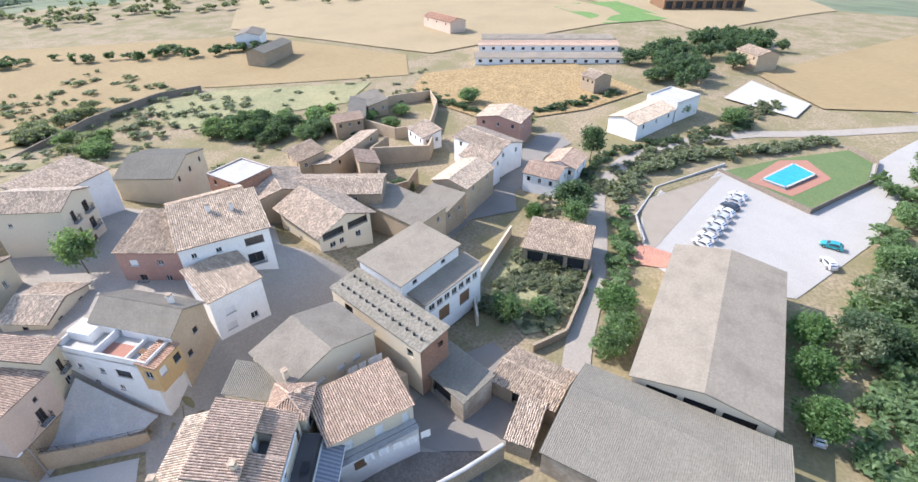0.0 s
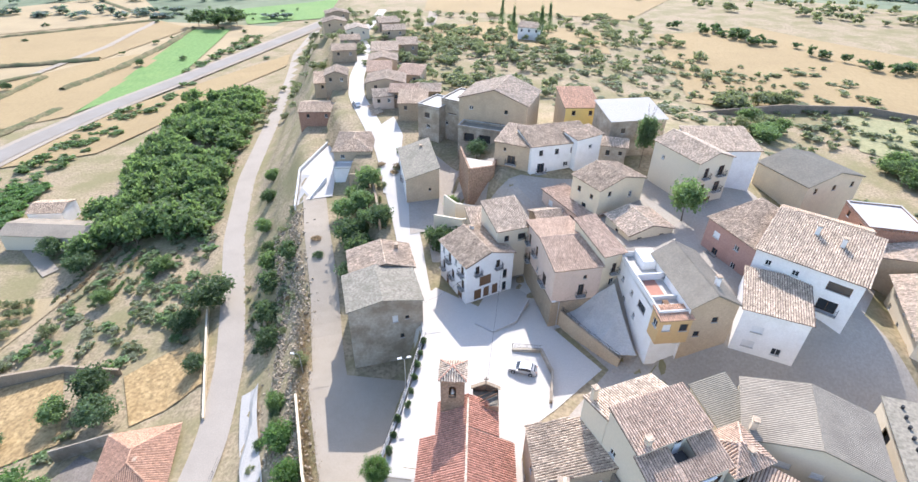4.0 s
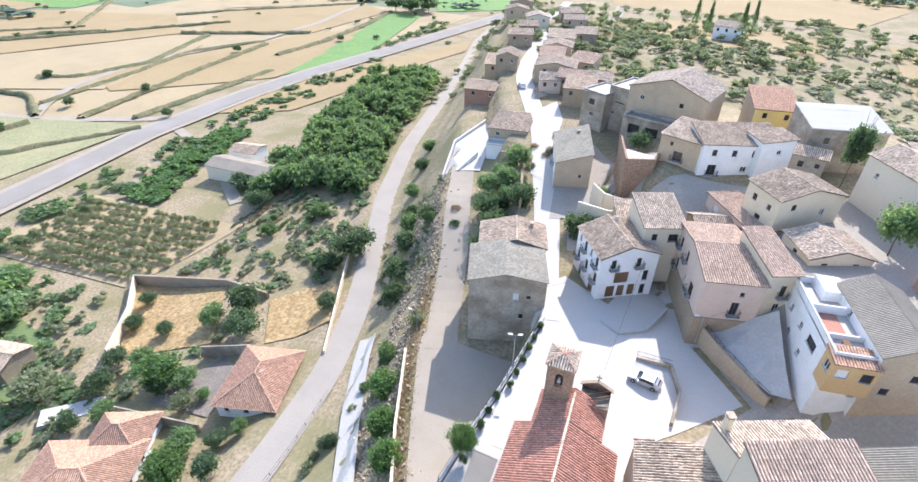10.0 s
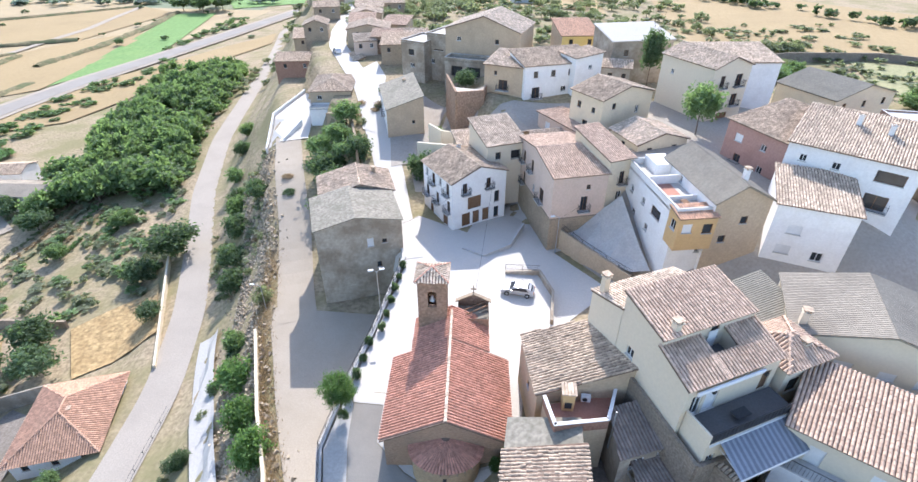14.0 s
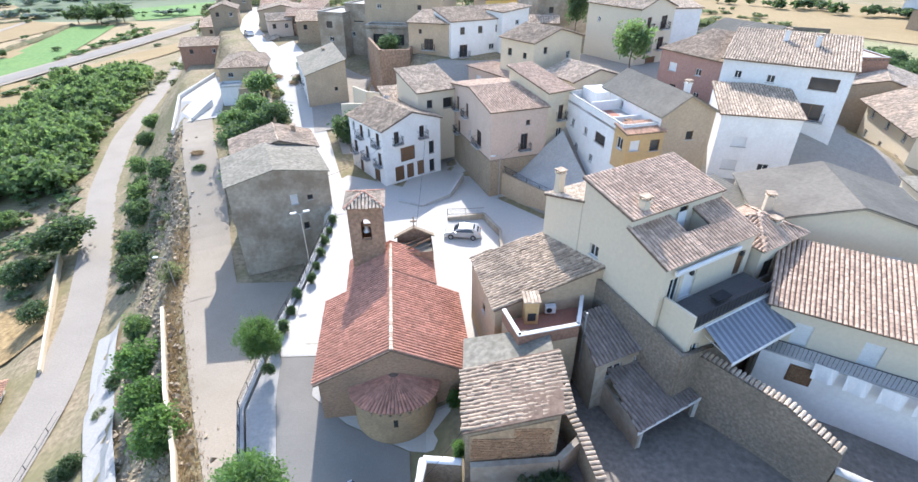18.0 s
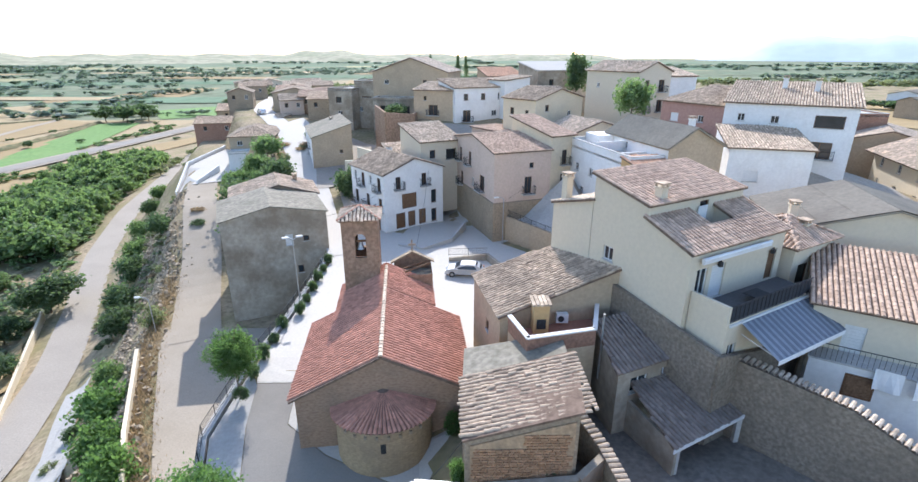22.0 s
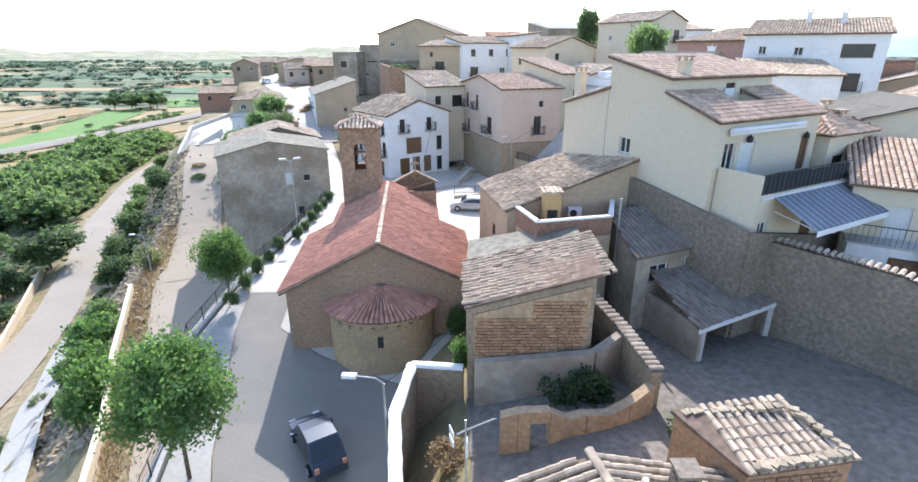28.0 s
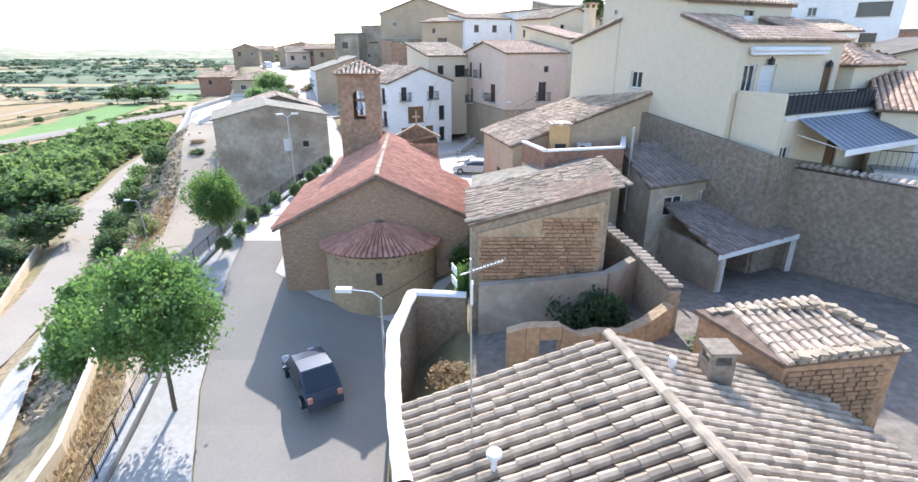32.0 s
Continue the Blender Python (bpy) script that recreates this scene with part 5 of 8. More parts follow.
        (-29.5, 141, 8, 8, 8, 4.8, "stone", "tile"), (-49, 184, 12, 10, 9, 4.6, "tan", "tile"), (-67.5, 197, 18, 9, 9, 4.4, "stone", "tile"), (-52, 199, 14, 10, 9, 4.4, "pale_cream", "tile_pale"),
        (-74, 236, 22, 10, 9, 4.6, "pale_cream", "tile_pale"), (-58, 240, 18, 10, 9, 4.6, "tan", "tile_pale"), (-47, 171, 12, 8, 8, 4.4, "pink", "tile_pink"), (-92, 258, 25, 11, 9, 4.2, "tan", "tile"), (-71, 216, 20, 8, 8, 4.0, "grey", "tile"),
        (-66, 262, 25, 10, 8, 4.2, "stone", "tile_pale"), (-100, 286, 25, 12, 9, 4.4, "stone", "tile"), (-27, 153, 5, 7, 7, 4.2, "stone", "tile_pale"), (-36, 171, -5, 8, 8, 3.8, "tan", "tile_pink"), (-59.5, 163.5, 14, 7, 8, 4.6, "stone", "tile"), (-40, 147, 20, 6, 6, 3.8, "pink", "tile_pale"), (-46, 212, 16, 8, 7, 3.8, "stone", "tile_pale"))):
    gz = ground(x, y)
    c, s = math.cos(radians(a)), math.sin(radians(a))
    A = (x - c * w / 2 + s * d / 2, y - s * w / 2 - c * d / 2)
    B = (x + c * w / 2 + s * d / 2, y + s * w / 2 - c * d / 2)
    house("village_house", "old village house of brick, stone and render with clay tiles", A, B, d, gz + hgt, wl, ("gx", "mS", "gy")[i % 3], 1.3, roofm=rf, seed=110 + i, wins={"S": W1(2, 1, kind="nwn"), "E": W1(1, 1)}, group="houses of the upper street", jitter=1.6)
house("green_shed", "shed with a green metal door and a tile roof", (-43.2, 137.4), (-38.6, 140.6), 7.5, 6.6, "tan", "mW", 1.2, roofm="tile", wins={"S": [(0.6, 0.9, 2.8, 2.6, "g")]}, seed=130, low=3.0)

# east quarter
for i, (A, B, d, ev, wl, rf, rft, lb) in enumerate((
        ((130.7, 59.5), (130.9, 46), 11, 8.4, "red_render", "tile_pale", "gy", "brick-red gabled house with a pale tile roof"),
        ((115.4, 59.2), (110.2, 44.4), 10, 8.0, "white", "tile_pale", "gx", "white terraced house with pale tile roof"),
        ((91, 52.4), (90.2, 43.4), 13, 7.6, "tan", "tile_pale", "gy", "tan terraced house with pale tile roof"),
        ((106.4, 53), (104.8, 44), 5, 7.4, "white", "tile_pale", "mS", "white terraced house with a sloping pale roof"),
        ((81.6, 52.6), (80.6, 44), 8, 6.0, "stone", "fibre", "mS", "low stone house with a grey sheet roof"),
        ((107.8, 36.2), (107.2, 27.6), 8, 5.4, "white", "tile_pink", "gx", "white cottage with a mixed clay tile roof"),
        ((116.4, 33.6), (115.8, 25.4), 9, 5.0, "white", "tile_pink", "gy", "white cottage with a pinkish tile roof"),
        ((150, 16.4), (169.3, 8.3), 10, 6.0, "white", "tile_pale", "gx", "long white house with small windows beside the lane"),
        ((170, 8), (182, 2.4), 11, 7.4, "white", "concrete", "flat", "white flat-roofed house beside the lane"),
        ((74, 80), (66, 76), 22, 10.5, "stone", "tile_pale", "gy", "long stone barn with pale tile roof"),
        ((89, 80.5), (113, 82.6), 5.5, 5.6, "tan", "tile_pale", "mN", "long tan wing with a pale tile roof"),
        ((114, 98.5), (121, 93.5), 6, 6, "stone", "tile_pink", "gx", "small stone house behind a corral"),
        ((124, 95), (137.6, 104), 5, 5.2, "tan", "fibre", "mS", "open shed against a corral wall"),
        ((95, 70), (101, 76), 5, 6.4, "tan", "tile_pink", "mS", "tan ruin in a courtyard"),
        ((90, 96), (86, 88), 7, 7, "tan", "tile", "mS", "ruined tan outbuilding with tile roof"),
        ((122, 78), (117, 70), 6, 5, "white", "tile_pale", "mS", "small white outhouse with a tile roof"),
        ((140, 110), (133, 100), 7, 5, "tan", "fibre", "mS", "shed with a white metal roof beside the fields"))):
    house("east_house", lb, A, B, d, ev, wl, rft, 1.3, "tile" if rf.startswith("tile") else "sheet", rf, {} if rft == "flat" else {"S": W1(3, 1, kind="nw"), "E": W1(2, 1)}, seed=140 + i, group="houses on the east edge", parapet=0.4)
house("open_barn", "open-fronted stone barn with an old tile roof beside a walled garden", (79.6, 25.6), (81.4, 12.9), 9.5, 3.6, "stone", "mS", 1.4, roofm="tile", seed=160, wins={"S": [(-4, 0.5, 3.2, 2.6, "o"), (0, 0.5, 3.2, 2.6, "o"), (4, 0.5, 3.2, 2.6, "o")]}, low=-0.8)
house("sports_hall", "large hall with a low grey fibre-cement gable roof", (54.1, -0.2), (53.3, -18.4), 36.5, 5.2, "pale_cream", "gy", 1.7, "sheet", "fibre", {"S": [(-5, 0.8, 4.2, 2.6, "o"), (0, 0.6, 4.2, 2.8, "o"), (5, 0.8, 4.2, 2.6, "o")]}, low=-0.6, over=0.5)
house("corrugated_barn", "wide barn under a grey corrugated gable roof", (37.6, 7.6), (35.4, -18.5), 16.4, 4.2, "grey", "gx", 1.7, "sheet", "fibre_dark", {}, low=-0.5, off=0.62)
house("tile_shed", "tumbledown shed with a sagging clay tile roof", (46.0, 18.1), (44.8, 8.2), 7.4, 3.4, "stone", "gx", 0.9, roofm="tile", seed=165, wins={"S": [(0, 0.5, 3.0, 2.2, "o")]}, jitter=2.0)
house("tile_shed", "narrow stone shed with pale tiles against a yard wall", (38.2, 12.6), (38.4, 9.2), 6.6, 3.0, "stone", "mS", 0.7, roofm="tile_pale", seed=167, jitter=2.0)
house("lean_to", "dark lean-to with a corrugated roof beside a warehouse", (42.8, 28.0), (39.6, 19.5), 5.6, 4.8, "grey", "mS", 0.8, "sheet", "fibre_dark", {"S": [(0, 0.4, 4.0, 3.0, "o")]}, low=0.5)


# ---- big cream house, barn, yards and roofs in front ----
def local(fx, fy, ang):
    c, s = math.cos(radians(ang)), math.sin(radians(ang))
    return lambda u, v: (fx + c * u - s * v, fy + s * u + c * v)


Lb = local(16.2, 29.0, 27.6)
house("big_cream_house", "tall cream house with a brown clay tile roof", Lb(-0.3, 3.4), Lb(9.0, 3.4), 4.75, 14.5, "pale_cream", "mS", 1.05, roofm="tile_pink", seed=201, low=0.2, over=0.2, jitter=0.4,
      wins={"S": [(0.6, 0.3, 0.9, 1.3, "n")], "W": [(-0.6, 3.6, 0.9, 1.0, "w")]}, chimney=((-3.2, -1.9, 0.9),))
house("rear_wing", "lower rear wing of a tall cream house", Lb(-0.3, 8.2), Lb(9.0, 8.2), 4.2, 12.5, "pale_cream", "mN", 1.2, roofm="tile_pale", seed=207, low=0.2, over=0.15, jitter=0.4, chimney=((-4.1, 1.3, 2.1),))
house("lower_wing", "lower strip of brown tiles over the front of a cream house", Lb(3.3, 0.0), Lb(6.1, 0.0), 1.5, 12.5, "pale_cream", "mS", 0.53, roofm="tile_pink", seed=204, low=0.2, over=0.2, jitter=0.4, group="wings of the cream house")
for ua, ub, ops in ((-0.3, 3.3, [(-0.6, 1.1, 1.0, 2.2, "w"), (0.9, 1.1, 1.3, 2.2, "s")]), (6.1, 9.0, [(0.4, 1.2, 0.9, 2.1, "d")])):
    house("lower_wing", "lower wing of a cream house with brown tile roof", Lb(ua, 0.0), Lb(ub, 0.0), 3.4, 12.5, "pale_cream", "mS", 1.2, roofm="tile_pink", seed=203, low=0.2, over=0.2, jitter=0.4, wins={"S": ops}, group="wings of the cream house")
house("recessed_terrace", "small recessed roof terrace with a red tile floor", Lb(3.52, 1.75), Lb(5.88, 1.75), 1.6, 12.0, "pale_cream", "flat", roofm="dark_floor", low=0.2, parapet=0)
part("terrace_door", Geo().box(-0.45, 0.45, 0.7, 0.76, 11.9, 13.7), M["frame_white"], bpy.data.objects["recessed_terrace"], "white door onto the terrace")
house("side_wing", "small wing with a pyramid of brown tiles and a white chimney", Lb(9.5, -0.6), Lb(14.4, -0.6), 4.6, 11.3, "pale_cream", "hip", 1.1, roofm="tile_pink", seed=205, low=0.4, jitter=0.4, wins={"S": [(-1.0, 1.4, 1.3, 1.6, "n")]}, chimney=((0.6, -1.0, 0.8),))


def terrace_block():
    t = thing("roof_terrace", Matrix.Translation((*Lb(0, -2.55), 0.3)) @ Matrix.Rotation(radians(27.6), 4, "Z"), "cream terrace with dark railing, white gutter and striped awning", "terrace")
    f, w, d = 8.85, 9.0, 2.5
    for pa, pb in (((0.1, 0), (w, 0)), ((w, 0), (w, d)), ((0.1, d), (0.1, 0))):
        wall(t, *pa, *pb, -1.5, f, f, M["pale_cream"], ((-3.6, 1.5, 0.8, 0.9, "w"), (0.6, 1.4, 1.2, 2.0, "d")) if pa[1] == 0 and pb[1] == 0 else ())
    part("floor", Geo().box(0.13, w - 0.03, 0.03, d - 0.02, f - 0.2, f - 0.003), M["dark_floor"], t, "dark grey terrace floor")
    part("parapet", Geo().box(0.1, 0.28, 0.0, d - 0.02, f, f + 1.02), M["pale_cream"], t)
    part("gutter", Geo().box(0.3, w, -0.1, 0.0, f - 0.25, f - 0.1), M["frame_white"], t)
    part("panel", Geo().box(0.3, 8.3, 0.04, 0.07, f + 0.06, f + 0.92), M["screen"], t, "dark mesh screen behind the railing")
    g = Geo()
    for i in range(int((8.3 - 0.3) / 0.4)):
        g.box(0.32 + i * 0.4, 0.35 + i * 0.4, 0.0, 0.035, f, f + 1.0)
    g.box(0.28, 8.35, -0.01, 0.06, f + 1.0, f + 1.05)
    part("railing", g, M["iron"], t, "dark metal handrail and posts")
    aw = part("awning", Geo().tube((1.25, -0.1, 8.72), (8.2, -0.1, 8.72), 0.07), M["frame_white"], t, "white awning roller")
    for i in range(28):
        x0, x1 = 1.3 + i * 0.246, 1.3 + i * 0.246 + 0.243
        z = 0.012 if i % 2 else 0.0
        part("awning_strip", Geo().add([(x0, -0.08, 8.7 + z), (x1, -0.08, 8.7 + z), (x1 - 0.09, -2.5, 7.55 + z), (x0 - 0.09, -2.5, 7.55 + z), (x0, -0.08, 8.66), (x1, -0.08, 8.66), (x1 - 0.09, -2.5, 7.51), (x0 - 0.09, -2.5, 7.51)],
                                       [(3, 2, 1, 0), (4, 5, 6, 7), (2, 3, 7, 6), (0, 1, 5, 4), (1, 2, 6, 5), (3, 0, 4, 7)]), M["awning"] if i % 2 else M["awning_pale"], aw)
    part("valance", Geo().box(1.2, 8.0, -2.54, -2.51, 7.28, 7.56), M["cloth"], aw)
    for x in (1.5, 7.8):
        part("awning_arm", Geo().tube((x, -0.1, 7.9), (x - 0.05, -2.4, 7.5), 0.03), M["frame_white"], aw)
    part("rolled_awning", Geo().tube((0.4, d - 0.22, f + 2.95), (7.0, d - 0.22, f + 2.95), 0.13).box(0.4, 7.0, d - 0.3, d - 0.14, f + 2.7, f + 2.84), M["cloth"], t, "white rolled awning under the eave")
    part("table", Geo().box(3.6, 5.0, 0.7, 1.5, f + 0.46, f + 0.5).tube((4.3, 1.1, f), (4.3, 1.1, f + 0.46), 0.04), M["iron"], t)
    for x, z in ((2.2, 1.9), (7.6, 1.7)):
        part("wall_lamp", Geo().box(x - 0.12, x + 0.12, d - 0.26, d - 0.04, f + z + 0.3, f + z + 0.6).tube((x, d - 0.15, f + z + 0.6), (x, d - 0.15, f + z + 0.72), 0.09, 0.02, 6), M["iron"], t)


terrace_block()

# low barn with patched tiles
def mono(name, label, A, B, C, D, zA, zB, zC, zD, low, wm, rm, seed, openings=None, over=0.25, jitter=1.0, singles=0, cover="tile"):
    """A lean-to building over any four corners; the roof falls from the edge C-D to the edge A-B."""
    cx, cy = (A[0] + B[0] + C[0] + D[0]) / 4, (A[1] + B[1] + C[1] + D[1]) / 4
    t = thing(name, Matrix.Translation((cx, cy, low)), label, "outbuilding")
    P = [(p[0] - cx, p[1] - cy) for p in (A, B, C, D)]
    Z = [z - low for z in (zA, zB, zC, zD)]
    op = openings or {}
    for i in range(4):
        j = (i + 1) % 4
        wall(t, *P[i], *P[j], -1.5, Z[i], Z[j], M[wm], op.get(i, ()))
    q = []
    for (x, y), z in zip(P, Z):
        r = math.hypot(x, y)
        q.append(Vector((x * (1 + over / r), y * (1 + over / r), z + 0.14)))
    slope(t, q[0], q[1], q[2], q[3], M[rm], cover, seed=seed, jitter=jitter, singles=singles)
    return t


mono("low_barn", "low stone barn with weathered clay tiles beside the square", (4.1, 39.5), (5.4, 32.2), (13.6, 33.4), (10.2, 39.8), 6.5, 6.7, 9.68, 8.7, 0, "tan", "tile", 211, {0: [(0.5, 1.6, 0.8, 0.9, "n")], 1: [(2.4, 2.8, 0.8, 1.0, "n")]}, jitter=1.5, singles=80)
sb = mono("stone_barn", "stone barn with a brick front and loose lichen-covered tiles", (2.75, 27.4), (2.7, 22.6), (8.4, 22.55), (9.1, 27.5), 5.3, 5.15, 6.8, 6.95, 0.3, "stone", "tile", 213, over=0.22, jitter=2.2, singles=240)
mono("stone_barn", "flat lichen-grey roof piece behind a stone barn", (3.0, 30.6), (2.8, 27.7), (8.9, 27.5), (9.0, 30.2), 5.3, 5.2, 6.6, 6.6, 0.3, "stone", "slab", 215, over=0.05, cover="slab")


def brick_course_wall(parent, a, b, z0, z1, n_rows, seed, proud=0.05, material="old_brick", limit=400):
    """Bricks laid in courses on a wall's face, each proud of the mortar by its own amount."""
    rng = random.Random(seed)
    a, b = Vector((*a, 0)), Vector((*b, 0))
    d = (b - a).normalized()
    L = (b - a).length
    out = Vector((d.y, -d.x, 0))
    shapes = []
    for k in range(4):
        w, h = 0.26 + 0.05 * k, (z1 - z0) / n_rows - 0.022
        g = Geo()
        j = [rng.uniform(-0.008, 0.008) for _ in range(8)]
        g.add([(0 + j[0], 0.03, j[1]), (w + j[2], 0.03, 0), (w, 0.03, h + j[3]), (0, 0.03, h + j[4]), (0.012, -0.03, 0.01), (w - 0.012, -0.03 + j[5], 0.01), (w - 0.012, -0.03, h - 0.01), (0.012, -0.03 + j[6], h - 0.01)],
              [(4, 5, 6, 7), (0, 1, 5, 4), (1, 2, 6, 5), (2, 3, 7, 6), (3, 0, 4, 7)])
        shapes.append((w, g.mesh("brick", M[material])))
    n = 0
    for r in range(n_rows):
        u = rng.uniform(0, 0.2)
        while u < L - 0.45 and n < limit:
            w, me = rng.choice(shapes)
            ob = part("brick", me, None, parent)
            p = a + d * u + out * rng.uniform(0.01, proud) + Vector((0, 0, z0 + (z1 - z0) * r / n_rows))
            ob.matrix_local = Matrix.Translation(p) @ Matrix.Rotation(math.atan2(d.y, d.x), 4, "Z")
            u += w + 0.03
            n += 1


sx, sy, sz = sb.matrix_world.translation
bp = part("gable_infill", Geo().add([(x - sx, y - sy, z - sz) for x, y, z in ((2.95, 22.5, 2.6), (8.2, 22.45, 2.6), (8.2, 22.45, 6.3), (2.95, 22.5, 4.9), (2.95, 22.64, 2.6), (8.2, 22.59, 2.6), (8.2, 22.59, 6.3), (2.95, 22.64, 4.9))], [(0, 1, 2, 3), (7, 6, 5, 4), (0, 4, 5, 1), (1, 5, 6, 2), (2, 6, 7, 3), (3, 7, 4, 0)]), M["cream_stone"], sb)
brick_course_wall(bp, (2.98 - sx, 22.48 - sy), (8.2 - sx, 22.43 - sy), 2.65 - sz, 4.75 - sz, 13, 5)
brick_course_wall(bp, (5.6 - sx, 22.46 - sy), (8.2 - sx, 22.43 - sy), 4.78 - sz, 5.6 - sz, 5, 6)


def wall_run(name, label, pts, base, tops, thick, material, cap=None, group="", coping="concrete", kind=""):
    """A free-standing wall through points, with its own top heights."""
    t = thing(name, Matrix.Translation((*pts[0], 0)), label, "wall", group, kind)
    for (a, b, za, zb) in zip(pts, pts[1:], tops, tops[1:]):
        a3, b3 = Vector((a[0] - pts[0][0], a[1] - pts[0][1], 0)), Vector((b[0] - pts[0][0], b[1] - pts[0][1], 0))
        d = (b3 - a3).normalized()
        o = Vector((-d.y, d.x, 0)) * thick / 2
        z0 = min(ground(*a), ground(*b)) - 0.8 if base is None else base
        vs = [a3 - o + Vector((0, 0, z0)), b3 - o + Vector((0, 0, z0)), b3 + o + Vector((0, 0, z0)), a3 + o + Vector((0, 0, z0)), a3 - o + Vector((0, 0, za)), b3 - o + Vector((0, 0, zb)), b3 + o + Vector((0, 0, zb)), a3 + o + Vector((0, 0, za))]
        part("wall_length", Geo().add(vs, [(3, 2, 1, 0), (4, 5, 6, 7), (0, 1, 5, 4), (1, 2, 6, 5), (2, 3, 7, 6), (3, 0, 4, 7)]), M[material], t)
        if cap == "round":
            g = Geo()
            n = max(2, int((b3 - a3).length / 0.5))
            rng = random.Random(n)
            rs = [thick / 2 * rng.uniform(1.0, 1.25) for _ in range(n + 1)]
            for i in range(n):
                vs = []
                for e in (0, 1):
                    p = a3.lerp(b3, (i + e) / n) + Vector((0, 0, lerp(za, zb, (i + e) / n) - 0.02))
                    vs += [p + o.normalized() * math.cos(math.pi * k / 6) * rs[i + e] + Vector((0, 0, math.sin(math.pi * k / 6) * 0.16)) for k in range(7)]
                g.add(vs, [(k, k + 1, 8 + k, 7 + k) for k in range(6)])
            part("coping", g, M[coping], t, flat=False)
        elif cap == "tile":
            u = (b3 - a3).normalized()
            n = max(1, int((b3 - a3).length / 0.3))
            for i in range(n):
                p = a3.lerp(b3, (i + 0.5) / n) + Vector((0, 0, lerp(za, zb, (i + 0.5) / n) + 0.02))
                g = Geo()
                vs = []
                for e, rr in ((-0.34, 0.13), (0.34, 0.11)):
                    vs += [p + o.normalized() * e + u * math.cos(math.pi * k / 4) * rr + Vector((0, 0, math.sin(math.pi * k / 4) * rr + (0.06 if e < 0 else 0.14))) for k in range(5)]
                g.add(vs, [(k + 1, k, 5 + k, 6 + k) for k in range(4)])
                part("coping_tile", g, M["tile_pale"], t)
    return t


wall_run("yard_wall", "whitewashed rounded wall beside the road", [(0.6, 12.6), (-0.1, 16.4), (-0.5, 20.0), (0.0, 23.4)], -4.4, [1.5, 1.5, 1.6, 1.7], 0.5, "stone", "round", coping="white")
wall_run("yard_wall", "rough stone wall with a whitewashed top", [(0.0, 23.4), (2.5, 23.1)], -3.0, [1.7, 1.7], 0.45, "stone", "round", coping="white")
wall_run("ruin_wall", "ochre ruined front wall of a roofless outhouse with a low doorway", [(3.9, 18.9), (4.6, 18.85), (5.1, 18.85)], -0.8, [2.35, 2.6, 2.65], 0.45, "cream_stone")
wall_run("ruin_wall", "ochre lintel over the doorway of a roofless outhouse", [(5.1, 18.86), (5.9, 18.92)], 2.05, [2.62, 2.6], 0.44, "cream_stone")
wall_run("ruin_wall", "ochre ruined front wall of a roofless outhouse", [(5.9, 18.92), (6.6, 19.05), (7.4, 19.15), (8.4, 19.4), (9.3, 19.7), (10.5, 20.3)], -0.8, [2.55, 2.1, 2.2, 2.0, 2.25, 2.7], 0.45, "cream_stone")
wall_run("ruin_wall", "stone side wall capped with loose tiles", [(10.7, 20.4), (10.2, 23.6), (9.2, 26.4)], -0.8, [3.2, 3.5, 4.0], 0.5, "stone", "tile")
wall_run("ruin_wall", "low plastered wall inside a roofless outhouse", [(3.0, 22.15), (6.0, 22.05), (8.4, 21.95), (10.2, 23.4)], -0.8, [2.7, 3.0, 3.3, 3.5], 0.4, "grey")
wall_run("courtyard_wall", "high rubble-stone courtyard wall with a tile coping", [(15.6, 31.6), (19.4, 26.6), (22.4, 22.8), (24.2, 20.0)], -0.8, [6.6, 6.6, 6.5, 5.6], 0.55, "dark_stone", "tile")
wall_run("courtyard_wall", "low stone wall with a pale concrete top", [(24.2, 20.0), (31.5, 15.5), (37, 12.5)], -0.8, [4.2, 3.6, 3.4], 0.5, "stone", "round")

# roof below the camera's last stop
fh = thing("tiled_house", pose(0, 0, 0), "stone house with a lichen-covered barrel tile roof", "house")
tp = M["tile_lichen"]
slope(fh, (0.7, 12.7, 3.95), (2.6, 3.5, 3.95), (7.9, 4.6, 5.25), (5.95, 13.6, 5.25), tp, seed=221, jitter=0.6, singles=300)
slope(fh, (13.9, 6.2, 3.0), (12.0, 15.2, 3.0), (5.95, 13.6, 5.25), (7.9, 4.6, 5.25), tp, seed=222, jitter=0.6)
ridge_caps(fh, (5.92, 13.75, 5.3), (7.9, 4.6, 5.3), tp, 0.15)
for a, b, za, zb, ap in (((12.0, 15.0), (0.9, 12.5), 2.9, 3.8, (0.545, 5.1)), ((0.9, 12.5), (2.8, 3.6), 3.8, 3.8, None), ((13.7, 6.3), (12.0, 15.0), 2.9, 2.9, None)):
    wall(fh, *a, *b, -1.5, za, zb, M["stone"], (), apex=ap)
fl = thing("flue", pose(8.42, 12.95, 4.1) @ Matrix.Scale(1.2, 4), "grey concrete chimney with a slotted pot", "chimney")
part("shaft", Geo().box(-0.25, 0.25, -0.25, 0.25, -0.6, 0.8), M["dark_stone"], fl)
for sx, sy in ((-0.2, -0.2), (0.2, -0.2), (0.2, 0.2), (-0.2, 0.2)):
    part("cowl_leg", Geo().box(sx - 0.045, sx + 0.045, sy - 0.045, sy + 0.045, 0.803, 1.02), M["dark_stone"], fl)
